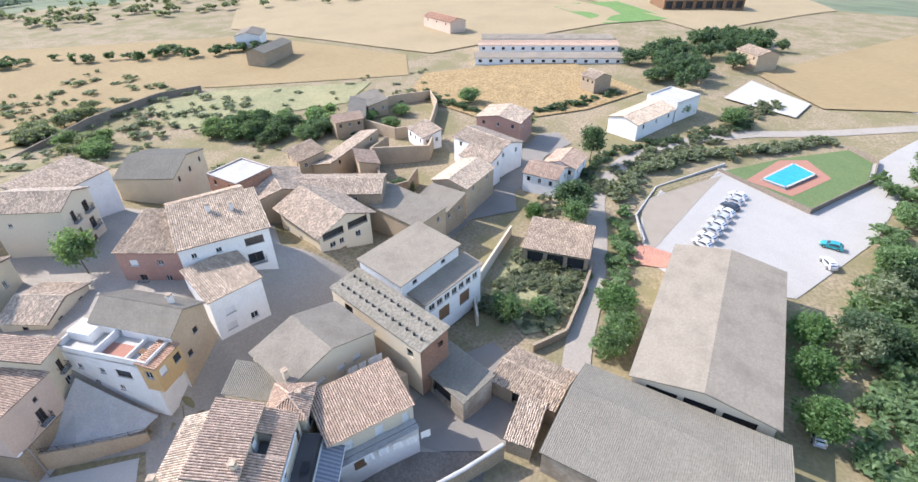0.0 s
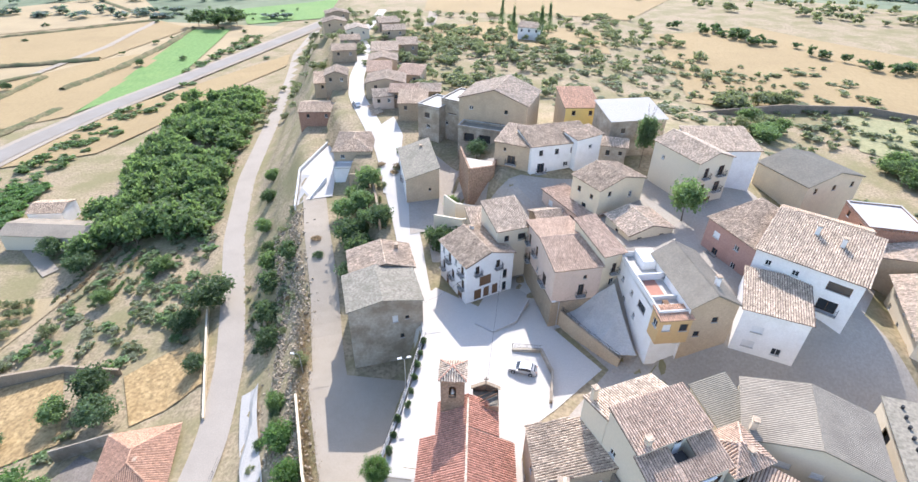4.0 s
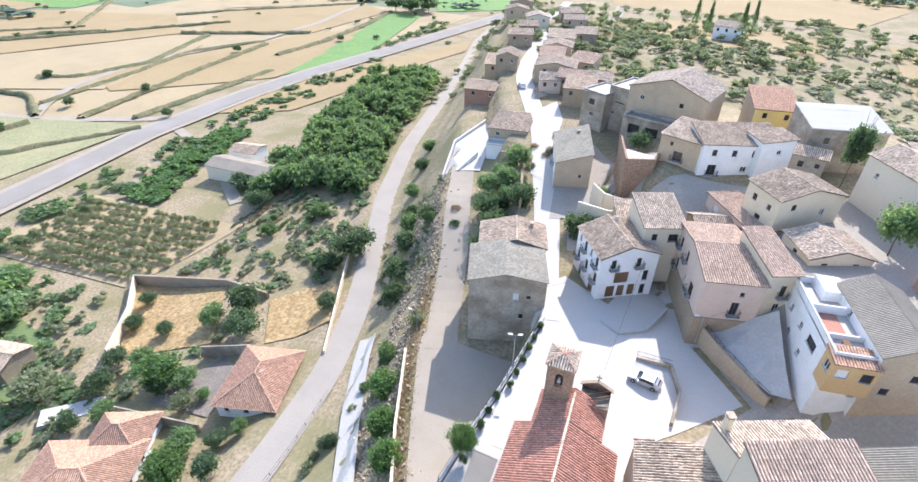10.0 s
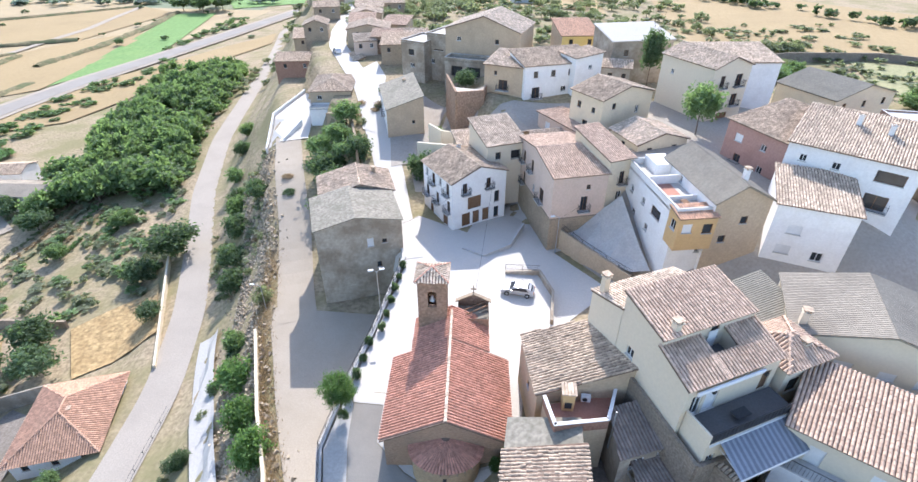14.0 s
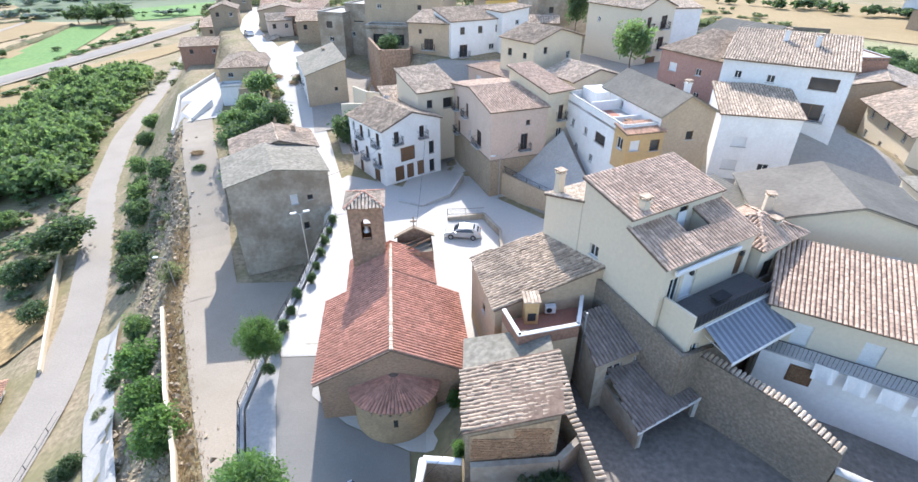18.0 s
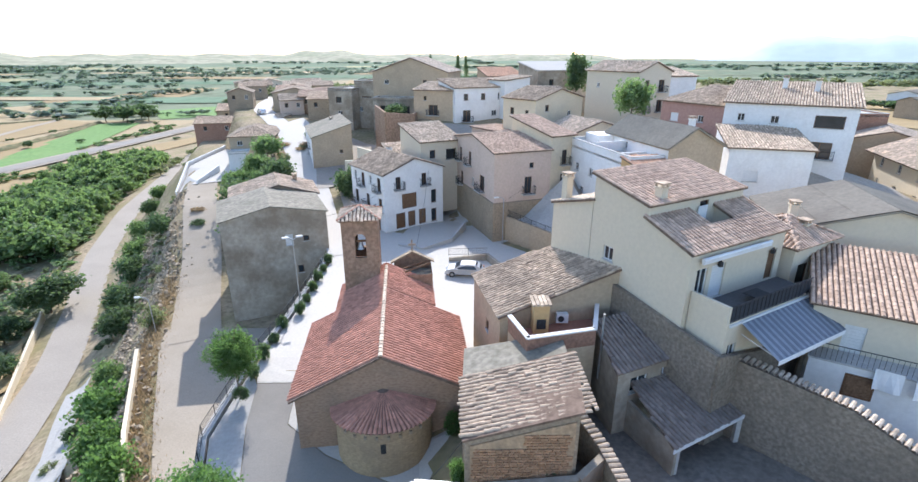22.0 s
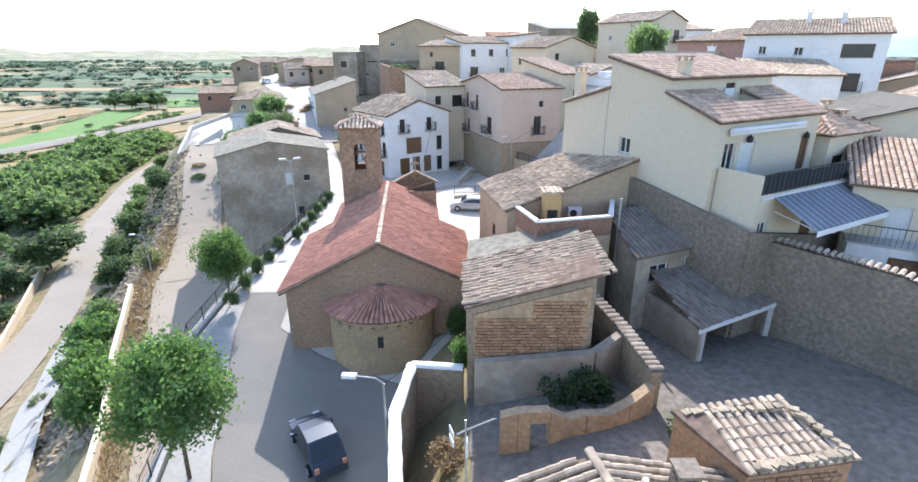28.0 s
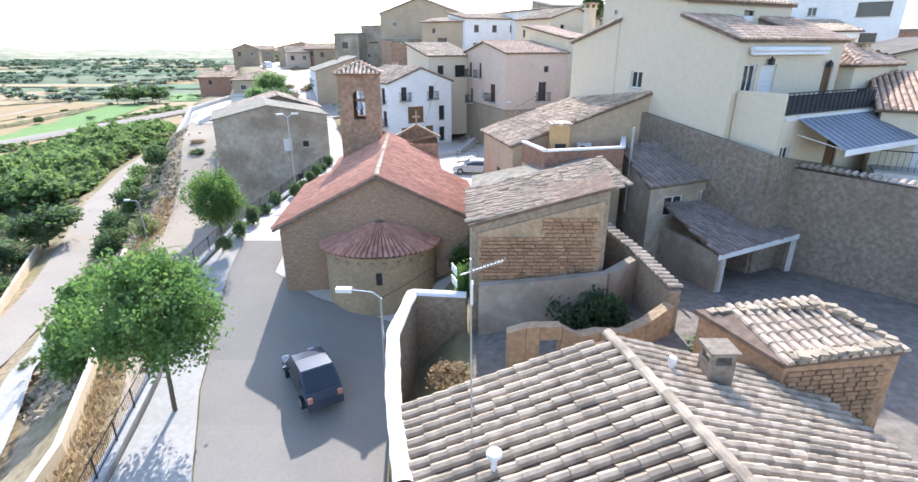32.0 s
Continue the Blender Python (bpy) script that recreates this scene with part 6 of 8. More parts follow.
part("cowl", Geo().box(-0.3, 0.3, -0.3, 0.3, 1.02, 1.1), M["dark_stone"], fl)
vp = thing("vent_pipe", pose(7.2, 12.7, 4.6), "white plastic vent pipe with a cap", "pipe")
part("pipe", Geo().tube((0, 0, -0.3), (0, 0, 0.55), 0.07, n=12), M["frame_white"], vp)
part("cap", Geo().tube((0, 0, 0.55), (0, 0, 0.68), 0.1, 0.09, 12), M["frame_white"], vp)
vp = thing("vent_pipe", pose(2.75, 10.15, 4.35), "white vent pipe with a flat hat", "pipe")
part("pipe", Geo().tube((0, 0, -0.3), (0, 0, 0.4), 0.06, n=12), M["frame_white"], vp)
part("cap", Geo().tube((0, 0, 0.4), (0, 0, 0.44), 0.05, 0.17, 14).tube((0, 0, 0.44), (0, 0, 0.5), 0.17, 0.15, 14), M["frame_white"], vp)
an = thing("antenna", pose(2.35, 11.2, 4.2), "metal television aerial on a thin mast", "antenna")
part("mast", Geo().tube((0, 0, -0.4), (-0.05, 0.2, 4.2), 0.022, n=6), M["steel"], an)
part("boom", Geo().tube((-0.25, 0.1, 3.9), (0.6, 0.38, 4.08), 0.018, n=5), M["steel"], an)
for i in range(11):
    k = i / 10
    p = Vector((-0.1, 0.16, 3.94)).lerp(Vector((0.6, 0.38, 4.08)), k)
    part("element", Geo().tube(p + Vector((0.04, -0.14, 0.12)), p + Vector((-0.04, 0.14, -0.12)), 0.012, n=4), M["steel"], an)
part("reflector", Geo().box(-0.36, -0.34, -0.05, 0.25, 3.75, 3.9, Matrix.Rotation(0.3, 4, "Z")).box(-0.36, -0.34, -0.05, 0.25, 4.0, 4.15, Matrix.Rotation(0.3, 4, "Z")).box(-0.05, 0.0, 0.0, 0.2, 3.3, 3.75), M["frame_white"], an)

# shed with stones on its tiles
sh = mono("tile_hut", "small brick hut with a flat tile roof weighted by stones", (10.85, 13.9), (14.25, 14.25), (13.25, 16.2), (9.6, 16.3), 4.15, 4.3, 4.58, 4.42, 0.5, "old_brick", "tile_pale", 231, over=0.15, jitter=0.8, singles=150)
rng = random.Random(3)
for a, b, n in (((10.95, 13.95, 4.28), (14.1, 14.3, 4.46), 12), ((14.15, 14.35, 4.5), (13.3, 16.1, 4.76), 7), ((9.8, 16.25, 4.4), (13.1, 16.15, 4.74), 11)):
    for i in range(n):
        p = Vector(a).lerp(Vector(b), (i + 0.5) / n)
        s = rng.uniform(0.09, 0.15)
        g = Geo().box(-s * 1.3, s * 1.3, -s, s, 0, s * 0.9)
        g.v = [tuple(Vector(v) * rng.uniform(0.75, 1.1)) for v in g.v]
        solid("roof_stone", g, M["rock"], "rough stone weighing down roof tiles", "stone", "stones on the hut roof", m=Matrix.Translation(p + Vector((0, 0, 0.08))) @ Matrix.Rotation(rng.uniform(0, 6), 4, "Z"))
brick_course_wall(sh, (10.85 - 11.9875, 13.88 - 15.1625), (14.22 - 11.9875, 14.23 - 15.1625), 1.0, 3.5, 16, 9, 0.03, limit=230)

wall_run("old_party_wall", "grey rubble remains of an old wall against a cream house", [Lb(-0.62, 9.0), Lb(-0.5, 2.5), Lb(-0.5, -2.8), Lb(9.2, -2.8)], -0.8, [9.2, 8.2, 7.4, 5.6], 0.3, "dark_stone")

# courtyard hut and porch
mono("yard_hut", "small rendered hut with a dark tile roof in a courtyard", (12.0, 27.5), (16.2, 29.2), (14.6, 32.4), (11.6, 31.2), 5.4, 5.5, 6.8, 6.8, 0.2, "grey", "tile_dark", 241, {0: [(-0.6, 0.5, 1.3, 1.1, "w"), (1.4, 0.4, 0.5, 0.6, "w")]}, over=0.2)
pr = thing("porch", pose(0, 0, 0), "open porch with a dark tile roof on posts in a courtyard", "porch")
slope(pr, (14.0, 23.6, 3.4), (19.4, 26.4, 3.4), (17.4, 30.2, 4.5), (13.0, 28.2, 4.5), M["tile_dark"], seed=243)
part("fascia", Geo().add([(13.9, 23.5, 3.15), (19.5, 26.35, 3.15), (19.5, 26.35, 3.4), (13.9, 23.5, 3.4), (13.95, 23.6, 3.15), (19.55, 26.45, 3.15), (19.55, 26.45, 3.4), (13.95, 23.6, 3.4)], [(0, 1, 2, 3), (7, 6, 5, 4), (0, 4, 5, 1), (2, 6, 7, 3)]), M["frame_white"], pr)
part("post", Geo().box(14.2, 14.5, 23.9, 24.2, 0, 3.3), M["concrete"], pr)
part("post", Geo().box(19.0, 19.3, 26.3, 26.6, 0, 3.3), M["concrete"], pr)
part("side_wall", Geo().prism([(12.9, 27.9), (14.15, 23.8), (14.35, 23.9), (13.1, 28.0)], -0.5, 3.3), M["grey"], pr)

# brick terrace on the barn
bt = thing("brick_terrace", pose(0, 0, 0), "roof terrace with brick parapet and white coping", "terrace")
ring = [(5.9, 31.8), (6.7, 28.9), (11.2, 29.9), (12.4, 33.6)]
part("block", Geo().prism(ring, -0.5, 6.0), M["tan"], bt)
part("floor", Geo().prism([(6.05, 31.7), (6.8, 29.05), (11.05, 30.0), (12.2, 33.5)], 6.004, 6.05), M["terrace"], bt)
for a, b in zip(ring, ring[1:]):
    d = (Vector(b) - Vector(a)).normalized()
    o = Vector((-d.y, d.x)) * 0.16
    q = [a, b, (b[0] + o.x, b[1] + o.y), (a[0] + o.x, a[1] + o.y)]
    pa = part("parapet", Geo().prism(q, 6.003, 7.1), M["brick"], bt)
    o *= 1.5
    q = [(a[0] - o.x * 0.25, a[1] - o.y * 0.25), (b[0] - o.x * 0.25, b[1] - o.y * 0.25), (b[0] + o.x, b[1] + o.y), (a[0] + o.x, a[1] + o.y)]
    part("coping", Geo().prism(q, 7.1, 7.2), M["white"], pa)
part("chimney_house", Geo().box(7.5, 8.5, 31.3, 32.4, 6.05, 8.1), M["ochre"], bt)
g = Geo()
for i in range(5):
    g.box(7.35 + i * 0.26, 7.57 + i * 0.26, 31.15, 32.55, 8.1 + 0.02 * (i % 2), 8.24 + 0.02 * (i % 2))
part("cowl", g, M["tile_pale"], bt)
# flat dark plate stands for the shade of a niche; no recess behind
part("niche", Geo().box(7.7, 8.3, 31.26, 31.32, 6.4, 7.1), M["iron"], bt)
ac = part("air_conditioner", Geo().box(9.2, 10.0, 32.2, 32.6, 6.3, 6.95), M["frame_white"], bt)
part("fan_grille", Geo().tube((9.5, 32.19, 6.62), (9.5, 32.16, 6.62), 0.22, n=16), M["iron"], ac)
part("flue_pipe", Geo().tube((11.6, 29.9, 3.5), (11.6, 29.9, 8.2), 0.07, n=10), M["steel"], bt)

# square: rails, lamps, ramp walls, parked car wall
wall_run("retaining_wall", "grey retaining wall below the square's railing", [(-10.9, 6.7), (-10.9, 13.6), (-12.4, 22.5), (-14.5, 30.0), (-13.8, 37), (-13.0, 45), (-12.3, 60.5)], -9.5, [-3.7, -3.3, -2.3, -0.7, 0.3, 0.3, 0.35], 0.5, "concrete")
BANK_Y = (6, 15, 22.5, 30.5, 38, 45, 51)
wall_run("bank_wall", "ochre stone parapet along the upper bank", [(along(BANK_TOP, y), y) for y in BANK_Y], None, [lane_level(y) + 0.9 for y in BANK_Y], 0.35, "cream")
wall_run("ramp_wall", "low stone wall beside the parking bay", [(2.2, 58.2), (6.8, 58.4), (8.4, 54), (8.0, 48.6)], -0.6, [0.5, 0.9, 1.0, 0.8], 0.35, "grey")
wall_run("ramp_wall", "stone retaining wall rising in front of the beige house", [(9.0, 66.2), (12.5, 62.0), (18.4, 56.6)], -0.6, [3.4, 3.2, 2.2], 0.4, "tan")
patch("raised_yard", [(9.2, 66.0), (18.2, 57.0), (20.5, 56.5), (17.8, 67), (15.6, 67.0)], M["concrete"], "raised concrete yard beside a beige house", "yard", 2.4, 3)
wall_run("ramp_wall", "curved stone wall around the forecourt of a white house", [(-4.2, 63.6), (-1.0, 62.0), (2.6, 64.6), (4.6, 70)], -0.6, [0.3, 0.35, 0.7, 1.2], 0.3, "concrete")
wall_run("corral_wall", "brick wall around a hilltop yard", [(-11.8, 106.0), (-8.7, 95.6), (-3.9, 99.4), (-3.6, 102.6)], None, [13.6, 13.3, 12.6, 12.6], 0.4, "brown_stone")
solid("yard_slab", Geo().prism([(-11.2, 105.6), (-8.2, 96.6), (-4.4, 99.8), (-4.4, 104.0)], 9.0, 11.2), M["paving"], "pale concrete slab of a walled hilltop yard", "yard")
wall_run("drive_wall", "low white wall beside a concrete drive", [(-51.8, 102.2), (-55.4, 116.0), (-53.0, 131.2)], None, [ground(-51.8, 102.2) + 1.1, ground(-55.4, 116) + 1.1, ground(-53, 131.2) + 1.1], 0.3, "white")
wall_run("drive_wall", "low white wall beside a concrete drive", [(-48.2, 104.0), (-46.9, 112.0)], None, [ground(-48.2, 104) + 0.9, ground(-46.9, 112) + 1.6], 0.3, "white")
wall_run("terrace_wall", "curved white wall below a hilltop yard", [(-13.8, 94.4), (-11.0, 91.6), (-6.0, 91.0)], None, [7.4, 7.2, 7.0], 0.4, "pale_cream")
wall_run("terrace_wall", "old stone wall on the slope between houses", [(-15, 88), (-9, 86), (-4, 88)], None, [6.2, 6.8, 7.4], 0.4, "pale_cream")


def fence(name, label, pts, zoff=0.0, h=1.0, step=2.0, group="", infill=True):
    t = thing(name, Matrix.Translation((*pts[0], 0)), label, "railing", group)
    for a, b in zip(pts, pts[1:]):
        L = math.hypot(b[0] - a[0], b[1] - a[1])
        n = max(1, round(L / step))
        for i in range(n):
            p, q = Vector(a).lerp(Vector(b), i / n), Vector(a).lerp(Vector(b), (i + 1) / n)
            zp, zq = (zoff(p.x, p.y) if callable(zoff) else ground(p.x, p.y) + zoff), (zoff(q.x, q.y) if callable(zoff) else ground(q.x, q.y) + zoff)
            P, Q = Vector((p.x - pts[0][0], p.y - pts[0][1], zp)), Vector((q.x - pts[0][0], q.y - pts[0][1], zq))
            part("post", Geo().tube(P, P + Vector((0, 0, h)), 0.035, n=6), M["iron"], t)
            g = Geo()
            for z in (0.12, h - 0.03):
                g.tube(P + Vector((0, 0, z)), Q + Vector((0, 0, z)), 0.022, n=5)
            if infill:
                for k in range(1, 14):
                    c = P.lerp(Q, k / 14)
                    g.tube(c + Vector((0, 0, 0.12)), c + Vector((0, 0, h)), 0.009, n=4, caps=False)
            part("rail_panel", g, M["iron"], t, kind="stuff")
    return t


fence("railing", "dark iron railing along the edge of the square", [(-10.9, 13.6), (-12.4, 22.5), (-14.5, 30.0), (-13.8, 37), (-13.0, 45), (-12.3, 58)], lambda x, y: 0.32 if y > 37 else along([(13.6, -3.3), (22.5, -2.3), (30, -0.7), (37, 0.3)], y))
fence("railing", "dark iron railing beside the parking bay", [(2.2, 58.2), (6.8, 58.4)], lambda x, y: 0.75, 0.9)
fence("railing", "grey steel railing along the lower road", [(-42.4, 6), (-42.2, 22), (-43, 33), (-44.6, 45)], 0.1, 0.9, 2.4, infill=False)
fence("railing", "dark railing on the wall before the beige house", [(9.0, 66.2), (12.5, 62.0), (18.4, 56.6)], lambda x, y: lerp(2.2, 3.4, smooth(56, 66, y)), 0.9)


def street_lamp(x, y, z, h, arm, rz, label="grey steel street lamp with one curved arm", twin=False):
    t = thing("street_lamp", pose(x, y, z, 0, 0, rz), label, "street lamp", "street lamps")
    part("pole", Geo().tube((0, 0, 0), (0, 0, h), 0.07, 0.05, 10), M["steel"], t)
    for s in ((1, -1) if twin else (1,)):
        a = part("arm", Geo().tube((0, 0, h), (s * 0.3, 0, h + 0.25), 0.04, n=8).tube((s * 0.3, 0, h + 0.25), (s * arm, 0, h + 0.32), 0.035, n=8), M["steel"], t)
        part("lamp_head", Geo().box(min(s * arm, s * (arm + 0.6)), max(s * arm, s * (arm + 0.6)), -0.13, 0.13, h + 0.25, h + 0.4), M["frame_white"], a)


street_lamp(-0.85, 19.7, -3.1, 6.4, 1.1, 176)
street_lamp(-12.8, 48.3, -0.2, 6.7, 0.35, 20, "dark steel lamp post with twin heads at the square's edge", True)
street_lamp(9.2, 64.0, 0, 6.0, 0.7, 200)
street_lamp(-32.6, 56, -9.5, 6.0, 0.9, 180)


# ---- vehicles ----
def car(x, y, z, rz, paint, label, group="", van=False):
    t = thing("car", pose(x, y, z, 0, 0, rz), label, "car", group)
    L, Wd, H = (4.3, 1.76, 1.48) if not van else (4.5, 1.8, 1.8)
    prof = [(-2.15, 0.28), (-2.12, 0.72), (-1.95, 0.98), (-1.6, 1.28), (-1.2, H - 0.03), (-0.3, H), (0.35, H - 0.06), (1.05, 0.98), (1.75, 0.86), (2.1, 0.66), (2.15, 0.3)]
    def wid(px, pz):
        return Wd / 2 * (1 - 0.22 * smooth(0.85, H, pz)) * (1 - 0.12 * smooth(1.5, 2.15, abs(px)))
    g = Geo()
    vs = [(px, -wid(px, pz), pz) for px, pz in prof] + [(px, wid(px, pz), pz) for px, pz in prof]
    n = len(prof)
    g.add(vs, [(i, i + 1, n + i + 1, n + i) for i in range(n - 1)] + [tuple(range(n - 1, -1, -1)), tuple(range(n, 2 * n)), (0, n, 2 * n - 1, n - 1)])
    body = part("body", g, paint, t)
    for nm, idx in (("windscreen", (6, 7)), ("rear_window", (2, 4))):
        (xa, za), (xb, zb) = prof[idx[0]], prof[idx[1]]
        q = []
        for k, s in ((0.1, -1), (0.9, -1), (0.9, 1), (0.1, 1)):
            px, pz = lerp(xa, xb, k), lerp(za, zb, k)
            q.append(Vector((px, s * (wid(px, pz) - 0.1), pz + 0.03)) + Vector((0.03 if xa > 0 else -0.03, 0, 0)))
        part(nm, Geo().poly(*q) if nm == "rear_window" else Geo().poly(*q[::-1]), M["glass"], body)
    for s in (-1, 1):
        q = [(-1.45, 0.98), (-1.1, H - 0.13), (0.3, H - 0.15), (0.85, 0.98)]
        qq = [(px, s * (wid(px, pz) + 0.012), pz) for px, pz in q]
        part("side_window", Geo().poly(*(qq if s > 0 else qq[::-1])), M["glass"], body)
        part("headlight", Geo().box(1.98, 2.12, s * 0.62 - 0.16, s * 0.62 + 0.16, 0.62, 0.74), M["frame_white"], body)
        part("tail_light", Geo().box(-2.16, -2.06, s * 0.66 - 0.1, s * 0.66 + 0.1, 0.7, 0.95), M["tile_red"], body)
        part("mirror", Geo().box(0.62, 0.8, s * 0.98 - 0.09, s * 0.98 + 0.09, 0.92, 1.05), paint, body)
        for px in (-1.32, 1.3):
            wh = part("wheel", Geo().tube((px, s * (Wd / 2 - 0.2), 0.31), (px, s * (Wd / 2 + 0.01), 0.31), 0.31, n=16), M["rubber"], t)
            part("rim", Geo().tube((px, s * (Wd / 2 + 0.0), 0.31), (px, s * (Wd / 2 + 0.025), 0.31), 0.19, n=12), M["steel"], wh)
    return t


def paint(name, col):
    return mat(name, col, 0.25, 0.03, 3.0, 0, metal=0.2, spec=0.5)


P_SILVER, P_DARK, P_WHITE, P_BLUE, P_RED, P_TEAL = paint("silver_paint", (0.5, 0.51, 0.52)), paint("dark_blue_grey_paint", (0.06, 0.075, 0.1)), paint("white_paint", (0.75, 0.75, 0.74)), paint("blue_paint", (0.04, 0.09, 0.25)), paint("red_paint", (0.4, 0.03, 0.03)), paint("teal_paint", (0.05, 0.4, 0.42))
car(-4.75, 22.3, -2.62, 122, P_DARK, "dark blue-grey car with roof bars parked beside the church", van=True)
car(3.9, 54.2, 0.08, 172, P_SILVER, "silver hatchback parked on the square")
car(-41, 122, ground(-41, 122) + 0.15, 120, P_RED, "red car parked in the upper street")
car(-48, 146, ground(-48, 146) + 0.15, 120, P_WHITE, "white car parked in the upper street")
car(38.5, 82.5, ground(38.5, 82.5) + 0.05, 70, P_BLUE, "dark blue car parked by an apartment house")

# cables between the houses
def cable(a, b, sag, label):
    a, b = Vector(a), Vector(b)
    n, r = 14, 0.016
    side = (b - a).cross(Vector((0, 0, 1))).normalized() * r
    me = bpy.data.meshes.new("cable")
    vs = []
    for i in range(n + 1):
        p = a.lerp(b, i / n) - Vector((0, 0, 4 * sag * (i / n) * (1 - i / n)))
        vs += [p + side, p + Vector((0, 0, r)), p - side, p - Vector((0, 0, r))]
    me.from_pydata(vs, [], [(4 * i + k, 4 * i + (k + 1) % 4, 4 * i + 4 + (k + 1) % 4, 4 * i + 4 + k) for i in range(n) for k in range(4)] + [(3, 2, 1, 0), (4 * n, 4 * n + 1, 4 * n + 2, 4 * n + 3)])
    me.materials.append(M["iron"])
    tagged(new("cable", me), label, "cable", "overhead cables")


cable((-0.4, 70.2, 8.3), (-1.2, 45.6, 5.2), 0.8, "thin cable from a white house to the church")
cable((-0.85, 19.7, 3.3), (2.7, 23.6, 4.4), 0.2, "thin cable from a street lamp to a barn")
cable((-13.0, 62.5, 4.4), (-5.8, 68.8, 6.4), 0.5, "thin cable across the climbing street")
cable((18.6, 69.4, 11.2), (9.2, 64.2, 5.6), 0.4, "thin cable from a white house to a street lamp")


# ---- fields and the far land ----
FIELDS = (
    ("stubble_field", "field", [(-206, 205), (-262, 150), (-300, 165), (-262, 300), (-232, 330)]), ("stubble_field", "field_pale", [(-268, 150), (-330, 120), (-380, 150), (-330, 250), (-300, 240)]),
    ("crop_field", "green_field", [(-206, 209), (-191, 268), (-226, 398), (-254, 392)]), ("stubble_field", "field", [(-262, 300), (-330, 260), (-380, 330), (-300, 420), (-258, 396)]),
    ("stubble_field", "field_pale", [(-340, 100), (-420, 90), (-460, 140), (-390, 150)]), ("stubble_field", "field", [(-390, 160), (-470, 150), (-520, 260), (-400, 300), (-340, 256)]),
    ("meadow", "dull_field", [(-205, 60), (-205, 128), (-290, 100), (-310, 60), (-250, 20)]), ("stubble_field", "field_pale", [(-210, 20), (-310, 50), (-380, 20), (-300, -60), (-205, -40)]),
    ("stubble_field", "field", [(-320, 85), (-420, 80), (-520, 20), (-400, 20)]), ("crop_field", "green_field", [(-260, 480), (-222, 418), (-172, 450), (-183, 560)]),
    ("stubble_field", "field_pale", [(-300, 430), (-390, 340), (-480, 420), (-400, 540)]), ("crop_field", "green_field", [(-500, 280), (-600, 240), (-700, 360), (-560, 420)]),
    ("stubble_field", "field", [(-192, 150), (-190, 215), (-150, 330), (-140, 300), (-165, 170)]), ("stubble_field", "field", [(-300, 560), (-420, 560), (-520, 760), (-330, 800)]),
    ("wheat_field", "field", [(60, 181), (93, 187), (120, 188), (131, 181), (180, 113), (206, 130), (206, 226), (130, 330), (70, 300)]), ("wheat_field", "field_pale", [(212, 120), (330, 40), (420, 160), (300, 330), (214, 250)]),
    ("wheat_field", "field", [(205, -36), (236, -15), (356, -96), (420, -260), (220, -110), (212, -60)]), ("wheat_field", "field_pale", [(300, 10), (420, -60), (600, -40), (600, 200), (440, 150)]),
    ("meadow", "dull_field", [(100, 150), (142, 116), (166, 122), (131, 172), (108, 182)]), ("dry_lot", "dry_grass", [(146, 60), (170, 36), (196, 22), (226, 62), (184, 108), (158, 100)]),
    ("crop_field", "green_field", [(300, 60), (330, 30), (380, 70), (350, 110)]),
    ("wheat_field", "field", [(-60, 330), (60, 330), (120, 460), (0, 560), (-80, 480)]), ("wheat_field", "field", [(-20, 300), (-70, 260), (-30, 220), (40, 240), (40, 290)]),
    ("dry_lot", "dry_grass", [(-114, 55), (-90, 63), (-77, 47), (-94, 37)]), ("dry_lot", "dry_grass", [(-75, 62), (-65, 74), (-56, 60), (-66, 51)]),
    ("garden_lawn", "lawn", [(-135, 20), (-118, 8), (-100, 24), (-110, 34), (-132, 36)]), 
    ("garden_lawn", "dull_field", [(69, 28), (84, 29), (84, 13), (64, 13), (60, 18)]),
)
for nm, mt, ring in FIELDS:
    lb = {"field": "sunlit golden stubble field", "field_pale": "pale harvested field", "green_field": "bright green irrigated crop field", "dull_field": "dry green meadow", "dry_grass": "plot of long dry orange grass", "lawn": "mown garden lawn"}[mt]
    patch(nm, ring, M[mt], lb, "field", 0.4 if abs(ring[0][0]) > 140 else 0.22, 24 if abs(ring[0][0]) > 140 else 4)
rngf = random.Random(12)
for i in range(150):
    a, r = rngf.uniform(0.3, 3.6), rngf.uniform(560, 3000)
    cx, cy = 20 + r * math.cos(a), 60 + r * math.sin(a)
    w, l, t = rngf.uniform(50, 130) * r / 900, rngf.uniform(90, 260) * r / 900, rngf.uniform(-0.25, 0.25)
    ring = [(cx + l * sx * math.cos(t) - w * sy * math.sin(t) * 0.5, cy + l * sx * math.sin(t) + w * sy * 0.5) for sx, sy in ((-1, -1), (1, -0.8), (0.9, 1), (-1.1, 0.8))]
    mt = rngf.choice(["dull_field", "far_green", "far_green", "far_green", "plain", "plain"] + ["field", "field_pale"] * (r < 1500 or a > 2.1))
    patch("far_field", ring, M[mt], "distant field strip of the plain", "field", 0.5 + 0.004 * i, 900)


def far_hills(name, label, a0, a1, r, h, material, seed, base=-30):
    g = Geo()
    n = 90
    vs = []
    for i in range(n + 1):
        a = lerp(a0, a1, i / n)
